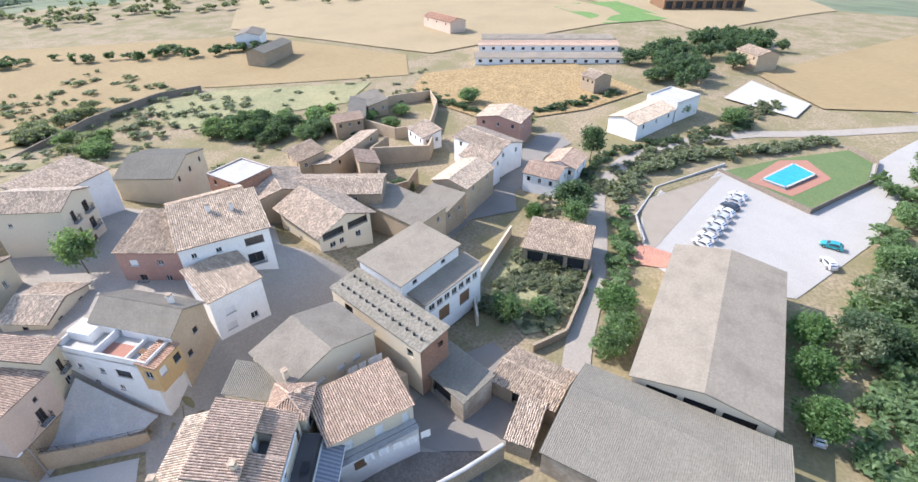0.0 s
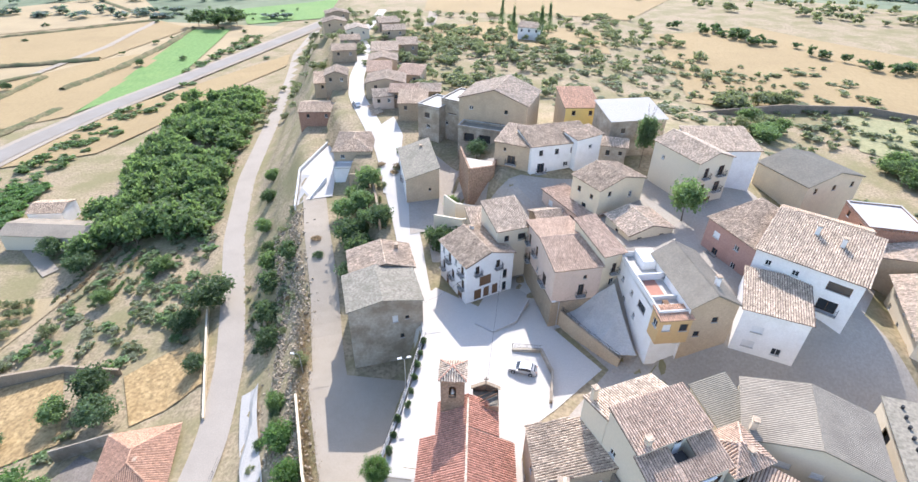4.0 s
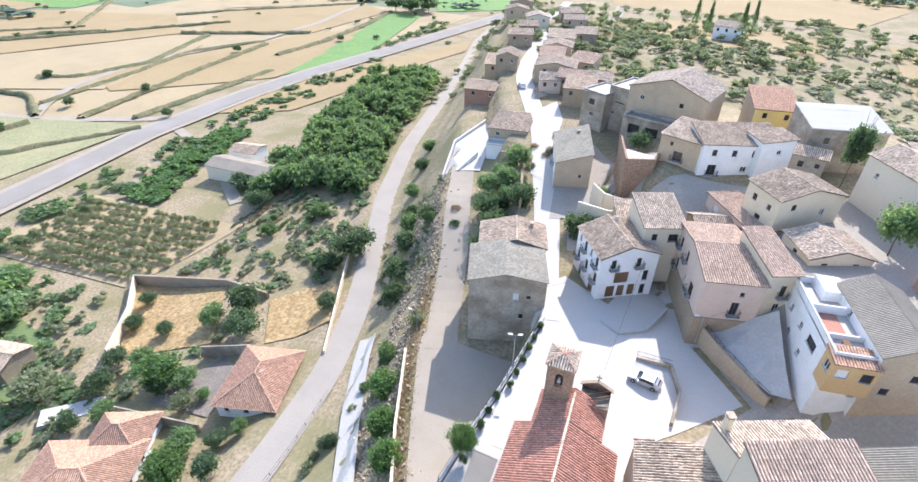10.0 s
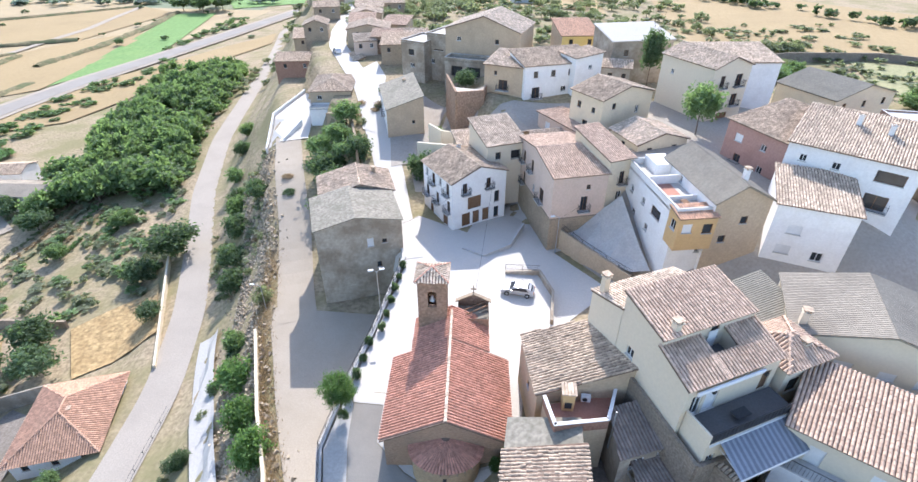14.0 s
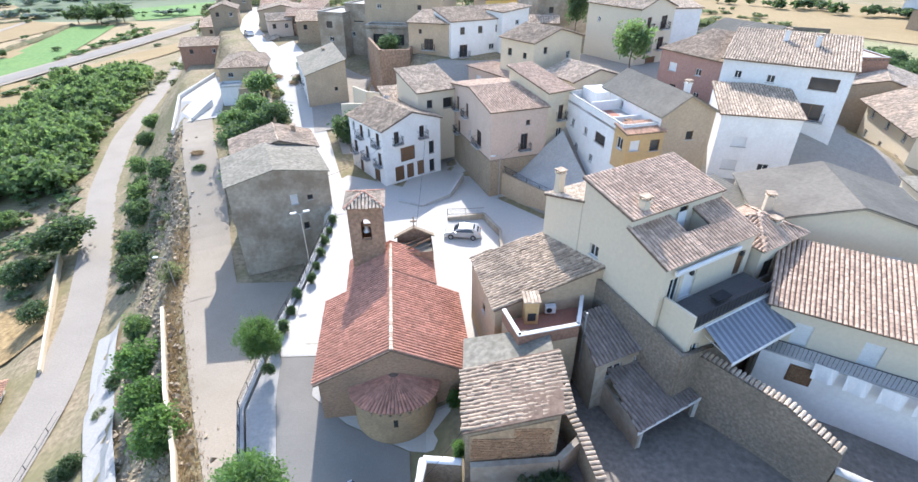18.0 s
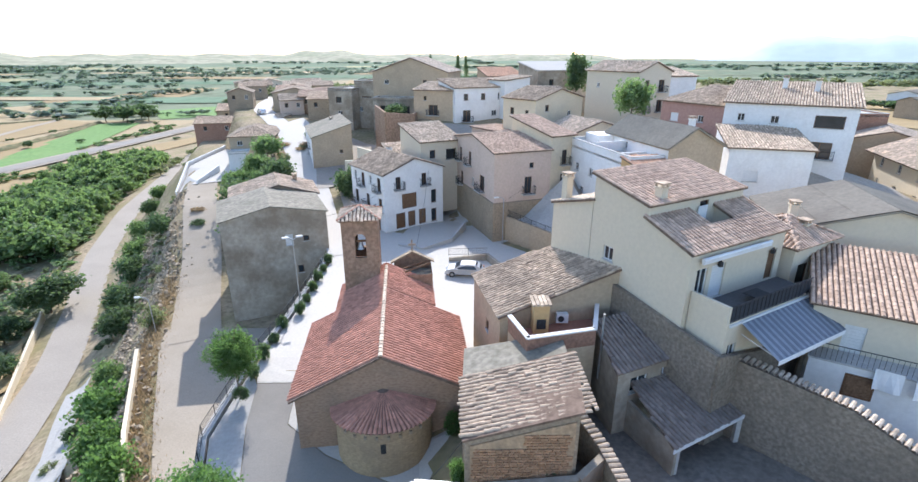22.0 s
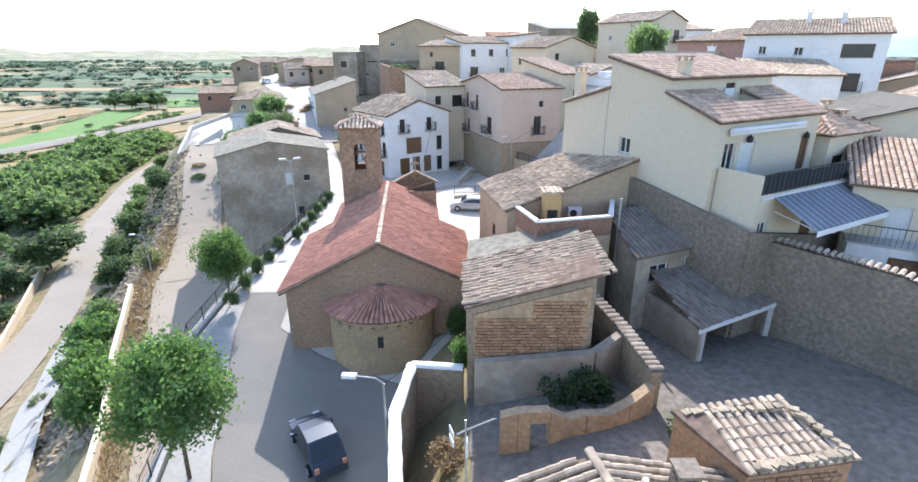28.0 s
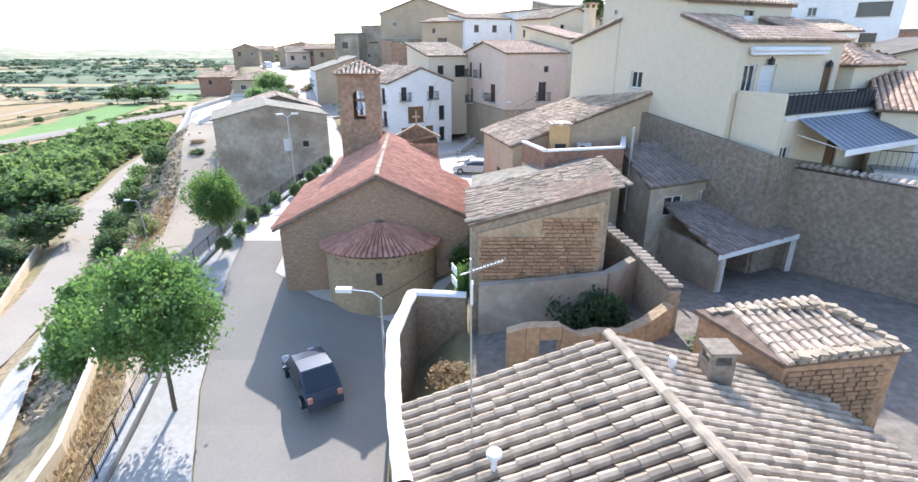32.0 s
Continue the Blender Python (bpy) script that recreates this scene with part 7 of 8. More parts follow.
        k = 0.55 + 0.45 * noise.noise((i * 0.11, seed, 0)) + 0.18 * noise.noise((i * 0.4, seed, 3))
        k *= smooth(0, 0.12, i / n) * smooth(1, 0.88, i / n)
        for rr, z in ((r * 0.9, base), (r * 0.95, base + h * k * 0.6), (r, base + h * k), (r * 1.1, base)):
            vs.append((20 + rr * math.cos(a), 60 + rr * math.sin(a), z))
    g.add(vs, [(i * 4 + j, i * 4 + j + 1, i * 4 + j + 5, i * 4 + j + 4) for i in range(n) for j in range(3)])
    tagged(new(name, g.mesh(name, material, False)), label, "hills", kind="structure")


far_hills("far_hills", "low dry hills on the horizon", 1.5, 3.3, 3000, 60, M["hill"], 2.0)
far_hills("far_hills", "low dry hills on the horizon", 1.2, 2.5, 3700, 80, M["hill"], 5.0)
# the haze over the mountains is in their material colour
far_hills("far_mountains", "mountains on the horizon coloured pale blue for haze", -0.2, 1.15, 4200, 250, M["mountain"], 9.0)


# ---- trees ----
def crown_mesh(name, material, blobs, per, leaf, seed, squash=0.8, shell=0.75, spread_r=0.3, tall=False):
    """A crown of many small leaves gathered in clumps, radius about one metre."""
    rng = np.random.default_rng(seed)
    d = rng.normal(size=(blobs, 3))
    d /= np.linalg.norm(d, axis=1)[:, None]
    c = d * (shell + (1 - shell) * rng.random((blobs, 1))) * rng.uniform(0.55, 1.0, (blobs, 1))
    c[:, 2] *= squash
    if tall:
        t = rng.random(blobs)
        c = np.stack([d[:, 0] * (1 - t) * 0.9, d[:, 1] * (1 - t) * 0.9, t * 2 - 1], 1)
    n = blobs * per
    cc = np.repeat(c, per, axis=0) + rng.normal(size=(n, 3)) * spread_r * 0.5
    a = rng.normal(size=(n, 3))
    a /= np.linalg.norm(a, axis=1)[:, None]
    b = np.cross(a, rng.normal(size=(n, 3)))
    b /= np.linalg.norm(b, axis=1)[:, None]
    s = leaf * rng.uniform(0.6, 1.3, (n, 1))
    v = np.stack([cc - a * s, cc + b * s * 0.55, cc + a * s, cc - b * s * 0.55], 1).reshape(-1, 3)
    me = bpy.data.meshes.new(name)
    me.from_pydata(v.tolist(), [], [(4 * i, 4 * i + 1, 4 * i + 2, 4 * i + 3) for i in range(n)])
    me.materials.append(material)
    return me


CROWNS = {
    "broad": [crown_mesh("crown", M["leaf"], 70, 44, 0.09, s) for s in (1, 2, 3)],
    "bright": [crown_mesh("crown", M["leaf_bright"], 64, 46, 0.085, s) for s in (4, 5)],
    "near": [crown_mesh("crown", M["leaf_bright"], 130, 130, 0.037, s, 0.85, spread_r=0.24) for s in (14, 15)],
    "dark": [crown_mesh("crown", M["leaf_dark"], 64, 44, 0.09, s) for s in (6, 7)],
    "olive": [crown_mesh("crown", M["leaf_olive"], 34, 34, 0.10, s) for s in (8, 9)],
    "cypress": [crown_mesh("crown", M["leaf_dark"], 60, 40, 0.07, 10, tall=True)],
    "far": [crown_mesh("crown", M["leaf_dark"], 26, 22, 0.17, s) for s in (11, 12)],
    "dry": [crown_mesh("crown", M["straw"], 30, 40, 0.10, 13, 0.5)],
}
TRUNKS = []
for s in range(3):
    rg = random.Random(s)
    g = Geo()
    p, r = Vector((0, 0, -0.3)), 0.055
    for i in range(3):
        q = p + Vector((rg.uniform(-0.06, 0.06), rg.uniform(-0.06, 0.06), 0.38))
        g.tube(p, q, r, r * 0.85, 8, False)
        p, r = q, r * 0.85
    for i in range(5):
        a = i * 1.26 + rg.uniform(-0.3, 0.3)
        q = p + Vector((0.32 * math.cos(a), 0.32 * math.sin(a), rg.uniform(0.2, 0.45)))
        g.tube(p, q, r * 0.7, r * 0.4, 6, False)
        g.tube(q, q + Vector((0.25 * math.cos(a + 0.4), 0.25 * math.sin(a + 0.4), 0.3)), r * 0.4, r * 0.15, 5, False)
    TRUNKS.append(g.mesh("trunk", M["bark"], False))
TREE_RNG = random.Random(99)


def tree(x, y, h, r, kind="broad", name="tree", label="broad-crowned tree with dense green leaves", group="", z=None):
    rg = TREE_RNG
    zz = ground(x, y) if z is None else z
    t = thing(name, pose(x, y, zz, 0, 0, rg.uniform(0, 360)), label, "tree", group)
    tr = part("trunk", rg.choice(TRUNKS), None, t)
    th = max(0.25, h - r * 1.1)
    tr.scale = (max(1.0, r * 0.75), max(1.0, r * 0.75), th)
    cr = part("crown", rg.choice(CROWNS[kind]), None, t)
    cz = (h - th * 0.45) / 2
    cr.location = (0, 0, h - cz * 0.98)
    cr.scale = (r * rg.uniform(0.9, 1.1), r * rg.uniform(0.9, 1.1), cz)
    return t


def bush(x, y, h, r, kind="dark", label="dense rounded green garden bush", group="", z=None):
    rg = TREE_RNG
    ob = new("bush", rg.choice(CROWNS[kind]))
    ob.matrix_world = pose(x, y, (ground(x, y) if z is None else z) + h * 0.42, 0, 0, rg.uniform(0, 360)) @ Matrix.Diagonal((r, r * rg.uniform(0.8, 1.1), h * 0.6, 1))
    return tagged(ob, label, "bush", group)


def crown_points(seed, blobs=30, per=24, leaf=0.15):
    me = crown_mesh("crown", M["leaf"], blobs, per, leaf, seed)
    co = np.zeros(len(me.vertices) * 3)
    me.vertices.foreach_get("co", co)
    bpy.data.meshes.remove(me)
    return co.reshape(-1, 3)


FAR_POINTS = [crown_points(s) for s in (51, 52, 53)]
MID_POINTS = [crown_points(s, 14, 20, 0.2) for s in (57, 58, 59)]
LOW_POINTS = [crown_points(s, 9, 16, 0.3) for s in (54, 55, 56)]


def thicket(name, label, places, material, points=None, trunk=True):
    """One mass of many plants that nobody would count; places: (x, y, h, r)."""
    rg = random.Random(len(places))
    vs, g = [], Geo()
    for x, y, h, r in places:
        a = rg.uniform(0, 6.28)
        c, s = math.cos(a), math.sin(a)
        p = rg.choice(points or FAR_POINTS) * np.array((r, r * rg.uniform(0.85, 1.15), h * 0.46))
        z = ground(x, y)
        vs.append(np.stack([x + c * p[:, 0] - s * p[:, 1], y + s * p[:, 0] + c * p[:, 1], z + h * 0.56 + p[:, 2]], 1))
        if trunk:
            g.tube((x, y, z - 0.3), (x, y, z + h * 0.6), r * 0.06, r * 0.03, 5, False)
    v = np.concatenate(vs)
    me = bpy.data.meshes.new(name)
    me.from_pydata(v.tolist(), [], [(4 * i, 4 * i + 1, 4 * i + 2, 4 * i + 3) for i in range(len(v) // 4)])
    me.materials.append(material)
    ob = tagged(new(name, me), label, "woods", kind="stuff")
    if trunk:
        part("trunks", g, M["bark"], ob, kind="stuff")
    return ob


def scatter(n, c0, rx, ry, turn, hs, rs_, seed, keep=None):
    rg = random.Random(seed)
    c, s = math.cos(radians(turn)), math.sin(radians(turn))
    out = []
    while len(out) < n:
        u, v = rg.uniform(-1, 1) * rx, rg.uniform(-1, 1) * ry
        x, y = c0[0] + c * u - s * v, c0[1] + s * u + c * v
        if keep is None or keep(x, y):
            out.append((x, y, rg.uniform(*hs), rg.uniform(*rs_)))
        else:
            n -= 0.5
    return out


def grow(n, ring_c, rx, ry, turn, maker, seed):
    rg = random.Random(seed)
    c, s = math.cos(radians(turn)), math.sin(radians(turn))
    for _ in range(n):
        u, v = rg.uniform(-1, 1) * rx, rg.uniform(-1, 1) * ry
        maker(ring_c[0] + c * u - s * v, ring_c[1] + s * u + c * v, rg)


# street trees beside the church road
tree(-10.3, 20.8, 8.0, 2.9, "near", label="young street tree with bright green feathery leaves", group="street trees", z=-3.0)
tree(-13.3, 33.6, 6.2, 1.75, "near", label="young street tree with bright green feathery leaves", group="street trees", z=-0.7)
bush(-24.6, 33.5, 4.8, 2.4, "bright", "bright green leafy bush on the bank", z=-9.5)
# bushes of the bank between lane and lower road
for x, y, h, r, k in ((-28.5, 38.5, 4.2, 2.4, "bright"), (-32.5, 45, 4.4, 2.6, "bright"), (-45, 68, 4, 2.8, "dark"), (-48, 75, 4.5, 3.2, "dark"), (-51, 83, 4.4, 3.2, "dark"), (-54, 90, 4.2, 3.0, "broad"),
                      (-46.5, 86, 4, 2.6, "dark"), (-57, 95, 3.5, 2.6, "dark"), (-63, 106, 3.5, 2.4, "broad"), (-36.5, 52, 3, 1.9, "broad"), (-34, 58, 2.6, 1.6, "olive"), (-68, 120, 3.5, 2.5, "dark"), (-72, 132, 3.5, 2.5, "broad")):
    bush(x, y, h, r, k, "dense bush on the stony bank", "bushes on the bank")
grow(34, (-45, 70), 55, 4.0, 68, lambda x, y, r: x > along(LOW_ROAD, y) + 4.5 and bush(x, y, r.uniform(0.8, 1.5), r.uniform(0.8, 1.4), r.choice(["olive", "dry", "dark"]), "low scrub on the stony bank", "scrub of the bank"), 21)
grow(26, (-38.2, 25), 26, 0.9, 84, lambda x, y, r: bush(x, y, r.uniform(1.0, 1.8), r.uniform(0.9, 1.4), r.choice(["olive", "dark"]), "hedge bush between path and lower road", "hedge by the road"), 22)
# shrubs along the square's railing
for i in range(11):
    y = 33 + i * 2.5
    bush(-12.0 if y > 44 else -12.9, y, 0.9 + 0.3 * (i % 3), 0.55, "dark", "small shrub beside the square's railing", "shrubs of the square", z=0.1)
# walled green plot by the street
for x, y, h, r in ((-29.5, 84, 6.0, 4.0), (-33, 89, 6.0, 4.0), (-27, 90, 5, 3.2), (-31, 79, 4, 3.0), (-27, 77, 3, 2.4)):
    bush(x, y, h, r, "dark", "dense dark fig tree in a walled plot", "fig trees", z=ground(x, y))
bush(-13, 84.5, 5.5, 3.2, "dark", "dark tree against a tall house")
tree(31.0, 83.0, 8.5, 3.0, "broad", label="light green tree before an apartment house")

# groves west of the lower road
thicket("grove", "dense green grove of broad-leaved trees by the road", scatter(190, (-121, 172), 68, 19, 107, (5.5, 9), (3.4, 5.4), 31, lambda x, y: x < along(LOW_ROAD, y) - 9), M["leaf"])
thicket("garden_wood", "dense dark trees at the end of a garden", scatter(40, (-143, 22), 20, 9, 55, (5.5, 8), (3.8, 5.4), 32), M["leaf"])
for x, y, h, r, k in ((-66, 82, 7.5, 5.0, "dark"), (-70, 76, 5, 3.2, "dark"), (-78, 58, 6, 3.8, "dark"), (-72, 52, 6, 3.6, "dark"), (-82, 52, 5, 3.0, "broad"), (-77, 36, 7, 4.4, "bright"), (-67, 33, 4, 2.4, "olive"), (-58, 22, 6, 3.8, "bright"), (-53, 16, 5, 2.4, "dark"),
                      (-52, 25, 4, 2.0, "dark"), (-98, 24, 7, 4.4, "olive"), (-110, 14, 5.5, 3.4, "bright"), (-120, 8, 8, 5, "dark"), (-92, 2, 9, 6, "dark"), (-84, -6, 10, 7, "dark"), (-88, 30, 4.5, 3.0, "dark"), (-92, 36, 4, 2.6, "dark"), (-99, 45, 3.6, 2.4, "dark"),
                      (-104, 52, 3.4, 2.0, "dark"), (-84, 22, 3.4, 2.0, "dark"), (-96, 84, 4, 2.6, "broad"), (-103, 74, 3.6, 2.2, "olive"), (-88, 96, 4.2, 3, "broad"), (-113, 97, 6, 4, "dark"), (-128, 104, 6, 4, "dark"), (-60, 64, 3.6, 2.4, "dark"), (-62, 44, 2.5, 1.6, "dark")):
    tree(x, y, h, r, k, label="garden tree below the lower road", group="trees below the road")
tree(-113, 20, 11, 1.6, "cypress", "cypress", "dark pointed cypress in a garden")
tree(-48, 19, 6, 1.2, "cypress", "cypress", "small dark cypress beside a villa")
thicket("roadside_scrub", "low green scrub and reeds along the country road", scatter(170, (-178, 190), 190, 9, 95, (1.2, 2.6), (2, 3.6), 33, lambda x, y: abs(x - along(HIGHWAY, y)) > 9), M["leaf"], LOW_POINTS, False)
thicket("field_hedges", "dark hedges and bushes between the fields", scatter(70, (-330, 230), 220, 200, 20, (1.2, 3), (1.4, 3.2), 34, lambda x, y: abs(x - along(HIGHWAY, y)) > 12 and (x < -400 or y > 300)), M["leaf_dark"], LOW_POINTS, False)
KEEP_OFF = ((-95, 50, 17), (-66, 62, 10), (-68, 38, 7), (-70, 18, 11))
clear = lambda x, y: x < along(LOW_ROAD, y) - 6 and not (x < -108 and 48 < y < 102) and all(math.hypot(x - a, y - b) > c for a, b, c in KEEP_OFF)
thicket("hillside_scrub", "grey-green weeds and bushes on the plots below the road", scatter(620, (-104, 70), 95, 34, 72, (0.6, 1.8), (0.8, 2.0), 44, clear), M["leaf_olive"], LOW_POINTS, False)
thicket("hillside_scrub", "green weeds on the plots below the road", scatter(420, (-104, 80), 110, 36, 72, (0.6, 2.0), (0.8, 2.2), 45, clear), M["leaf"], LOW_POINTS, False)
thicket("bank_scrub", "low scrub on the bank between lane and road", scatter(420, (-52, 80), 75, 12, 66, (0.4, 1.1), (0.5, 1.1), 46, lambda x, y: along(LOW_ROAD, y) + 4 < x < along(BANK_TOP, y) - 1), M["leaf_olive"], LOW_POINTS, False)
thicket("reed_bed", "bright reeds beside the country road", scatter(150, (-160, 112), 30, 7, 108, (1.5, 2.6), (1.6, 3), 47, lambda x, y: abs(x - along(HIGHWAY, y)) > 9), M["leaf_bright"], LOW_POINTS, False)
for x, y in ((-236, 398), (-246, 410), (-228, 412), (-256, 404), (-240, 424)):
    tree(x, y, 14, 9, "far", label="dense dark trees in the plain", group="field trees")
# trees of the east side
grow(26, (108, 124), 24, 7, 106, lambda x, y, r: tree(x, y, r.uniform(4, 6), r.uniform(2.4, 3.8), r.choice(["broad", "dark", "dark"]), group="garden trees behind the houses"), 35)
grow(10, (75, 159), 9, 5, 60, lambda x, y, r: tree(x, y, r.uniform(4, 5.5), r.uniform(2.6, 3.8), r.choice(["broad", "olive"]), group="garden trees by a field wall"), 51)
thicket("field_edge_trees", "dark trees along a field wall", scatter(16, (84, 187), 20, 5, 30, (3.5, 5.5), (2.4, 4.2), 36), M["leaf_olive"])
thicket("pool_side_trees", "dark trees behind a swimming pool", scatter(70, (250, 6), 48, 17, 155, (5, 8), (3, 5), 37), M["leaf_dark"])
grow(46, (118, -52), 46, 9, 163, lambda x, y, r: tree(x, y, r.uniform(5, 8), r.uniform(2.8, 4.6), r.choice(["broad", "dark", "broad", "olive"]), group="trees beside the car park"), 38)
thicket("overgrown_garden", "overgrown garden of bushes and small trees", scatter(420, (85, -60), 62, 34, 170, (1.5, 5.0), (1.8, 3.4), 39, lambda x, y: y < -33 - 0.12 * (x - 60)), M["leaf"], MID_POINTS)
for x, y in ((79.5, -24.6), (70, -24.4), (60.5, -25)):
    tree(x, y, 6.5, 3.9, "bright", label="bright green street tree beside the hall", group="trees beside the hall")
for x, y, h, r, k in ((101, 21.5, 9, 4.4, "dark"), (97, 20, 7, 3.2, "broad"), (129, 24.5, 11, 3.6, "dark"), (96, 29, 4.5, 2.2, "bright"), (73, 5.6, 5.5, 3.6, "bright"), (67, 3.2, 5, 3.2, "broad"), (177, -9, 6, 4.2, "broad"), (146, 50, 5, 3.6, "broad"), (92, 62, 5, 3.2, "dark"), (128, 88, 4, 3.4, "broad"), (140, 92, 4, 3.6, "broad"), (62, 22, 6, 3.2, "broad"), (66, 17, 4, 2.6, "broad"), (62, 4, 6, 3.0, "broad"), (70, 4, 4.5, 2.2, "broad"), (66, 45, 5, 3, "broad"), (176, 8, 6, 4, "broad"),
                      (160, 76, 6, 4.2, "broad"), (83, 84, 4, 2.6, "broad"), (75, 16, 2.6, 2.2, "olive"), (80, 20, 2.4, 2.4, "olive")):
    tree(x, y, h, r, k, label="tree among the lower houses", group="trees of the east edge")
thicket("slope_scrub", "scrub on the slope above the car park", scatter(150, (150, 4), 60, 4, 155, (0.8, 2), (1, 2.2), 40), M["leaf_olive"], LOW_POINTS, False)
thicket("garden_weeds", "weeds and low bushes in a walled garden", scatter(150, (73, 20), 11, 8, 0, (0.4, 1.3), (0.7, 1.5), 41, lambda x, y: y < 29), M["leaf_olive"], LOW_POINTS, False)
# trees of the north: olive groves and far clumps
thicket("olive_grove", "olive groves and scrub to the north", scatter(300, (-20, 262), 100, 62, 6, (2.2, 4.4), (1.6, 3.2), 42), M["leaf_olive"], MID_POINTS)
thicket("north_scrub", "low scrub around the upper houses", scatter(500, (10, 190), 120, 50, 0, (0.6, 2.0), (1, 2.6), 48, lambda x, y: x > along(TOWN_EDGE, y) + 14 and y > 146), M["leaf_olive"], LOW_POINTS, False)
thicket("east_scrub", "dry scrub between the village and the fields", scatter(90, (120, 120), 60, 40, 140, (0.5, 1.4), (0.8, 2.0), 49, lambda x, y: y > 110 or x > 142), M["leaf_olive"], LOW_POINTS, False)
thicket("street_end_trees", "small trees behind the upper street", scatter(100, (-25, 205), 60, 24, 110, (2.4, 4.6), (1.7, 3.0), 43, lambda x, y: x > along(TOWN_EDGE, y) + 16), M["leaf_olive"], MID_POINTS)
for x, y in ((-4, 236), (8, 240), (12, 252), (-10, 262)):
    tree(x, y, 15, 1.7, "cypress", "cypress", "tall dark cypress by a country villa", "cypresses")
# hedge lines, tracks and plots of the stubble land
def hedge_line(pts, seed, h=(0.7, 1.7), r=(1.0, 2.0), step=2.6, wob=0.8):
    rg = random.Random(seed)
    out = []
    for (x0, y0), (x1, y1) in zip(pts, pts[1:]):
        n = int(math.hypot(x1 - x0, y1 - y0) / step)
        out += [(lerp(x0, x1, i / n) + rg.gauss(0, wob), lerp(y0, y1, i / n) + rg.gauss(0, wob), rg.uniform(*h), rg.uniform(*r)) for i in range(n) if rg.random() < 0.86]
    return out


rgw = random.Random(61)
for k in range(90):
    a, r = rgw.uniform(0.3, 3.5), 430 * math.exp(rgw.uniform(0, 1.85))
    cx, cy, t, l = 20 + r * math.cos(a), 60 + r * math.sin(a), rgw.choice((0.12, 0.2, 0.3, 1.6)) + rgw.gauss(0, 0.08), rgw.uniform(0.12, 0.34) * r
    if abs(cx - along(HIGHWAY, cy)) < l + 30 and r < 1300:
        l = max(40, abs(cx - along(HIGHWAY, cy)) - 30)
    big = 1 + r / 900
    # hedgerows of the far plain carry the haze in their leaf colour
    thicket("far_woods", "far hedgerow and trees with leaves tinted blue for haze", hedge_line([(cx - l * math.cos(t), cy - l * math.sin(t)), (cx + l * math.cos(t), cy + l * math.sin(t))], 700 + k, (2.2 * big, 4.6 * big), (3 * big, 6 * big), 8.5 * big, 2.5 * big), M["leaf_far"], LOW_POINTS, False)


def bank(pts, width=4.2, high=1.1, seed=0):
    """A raised, overgrown bank between two fields."""
    rg = random.Random(seed)
    line = []
    for (x0, y0), (x1, y1) in zip(pts, pts[1:]):
        n = max(1, int(math.hypot(x1 - x0, y1 - y0) / 3.0))
        line += [(lerp(x0, x1, i / n), lerp(y0, y1, i / n)) for i in range(n)]
    line.append(pts[-1])
    for _ in range(2):
        line = [line[0]] + [((a[0] + 2 * b[0] + c[0]) / 4, (a[1] + 2 * b[1] + c[1]) / 4) for a, b, c in zip(line, line[1:], line[2:])] + [line[-1]]
    vs = []
    for i, (x, y) in enumerate(line):
        a, b = line[max(0, i - 1)], line[min(len(line) - 1, i + 1)]
        d = Vector((b[0] - a[0], b[1] - a[1])).normalized()
        w = width * rg.uniform(0.65, 1.25)
        for o, hh in ((-0.5, -0.1), (-0.3, 0.6), (-0.05, 1.0), (0.22, 0.75), (0.5, -0.1)):
            px, py = x - d.y * o * w, y + d.x * o * w
            vs.append((px, py, ground(px, py) + 0.45 + high * max(0, hh) * rg.uniform(0.55, 1.3)))
    fs = [(i * 5 + k + 1, i * 5 + k, i * 5 + 5 + k, i * 5 + 6 + k) for i in range(len(line) - 1) for k in range(4)]
    tagged(new("field_bank", Geo().add(vs, fs).mesh("field_bank", M["bank"], False)), "dry overgrown bank between two stubble fields", "bank", kind="structure")


BANKS = (
    ((-421, 137), (-431, 177), (-420, 211), (-392, 235)), ((-273, 124), (-276, 145), (-280, 175), (-293, 222), (-273, 265)), ((-239, 121), (-246, 158), (-256, 205), (-265, 260)), ((-217.5, 131), (-219, 165), (-219, 215)),
    ((-252, 73), (-253, 91), (-252, 107)), ((-235, 70), (-221, 98), (-204, 124)), ((-239, 241), (-237, 285), (-245, 348), (-256, 396)), ((-468, 156), (-455, 200), (-419, 238)),
    ((-484, 102), (-392, 226), (-340, 300)), ((-318, 148), (-300, 157), (-292, 194), (-320, 260)), ((-330, 120), (-382, 152), (-470, 150)), ((-300, 420), (-380, 330), (-400, 300)), ((-340, 256), (-262, 300)),
    ((-205, 60), (-250, 20), (-310, 56)), ((-420, 230), (-520, 330), (-600, 380)), ((-330, 440), (-440, 520), (-520, 620)), ((-258, 113), (-290, 128), (-330, 122)))
for i, pts in enumerate(BANKS):
    bank(pts, 4.2 if i % 3 else 5.6, 1.1 if i % 2 else 1.5, 400 + i)
    thicket("field_hedges", "low dry hedge on the bank between two fields", hedge_line(pts, 200 + i, (0.5, 1.3), (0.8, 1.6), 4.5, 0.9), M["leaf_olive"] if i % 3 else M["leaf"], LOW_POINTS, False)
for x, y in ((-258, 128), (-246, 158), (-252, 96), (-266, 236), (-205, 138), (-228, 290), (-312, 150)):
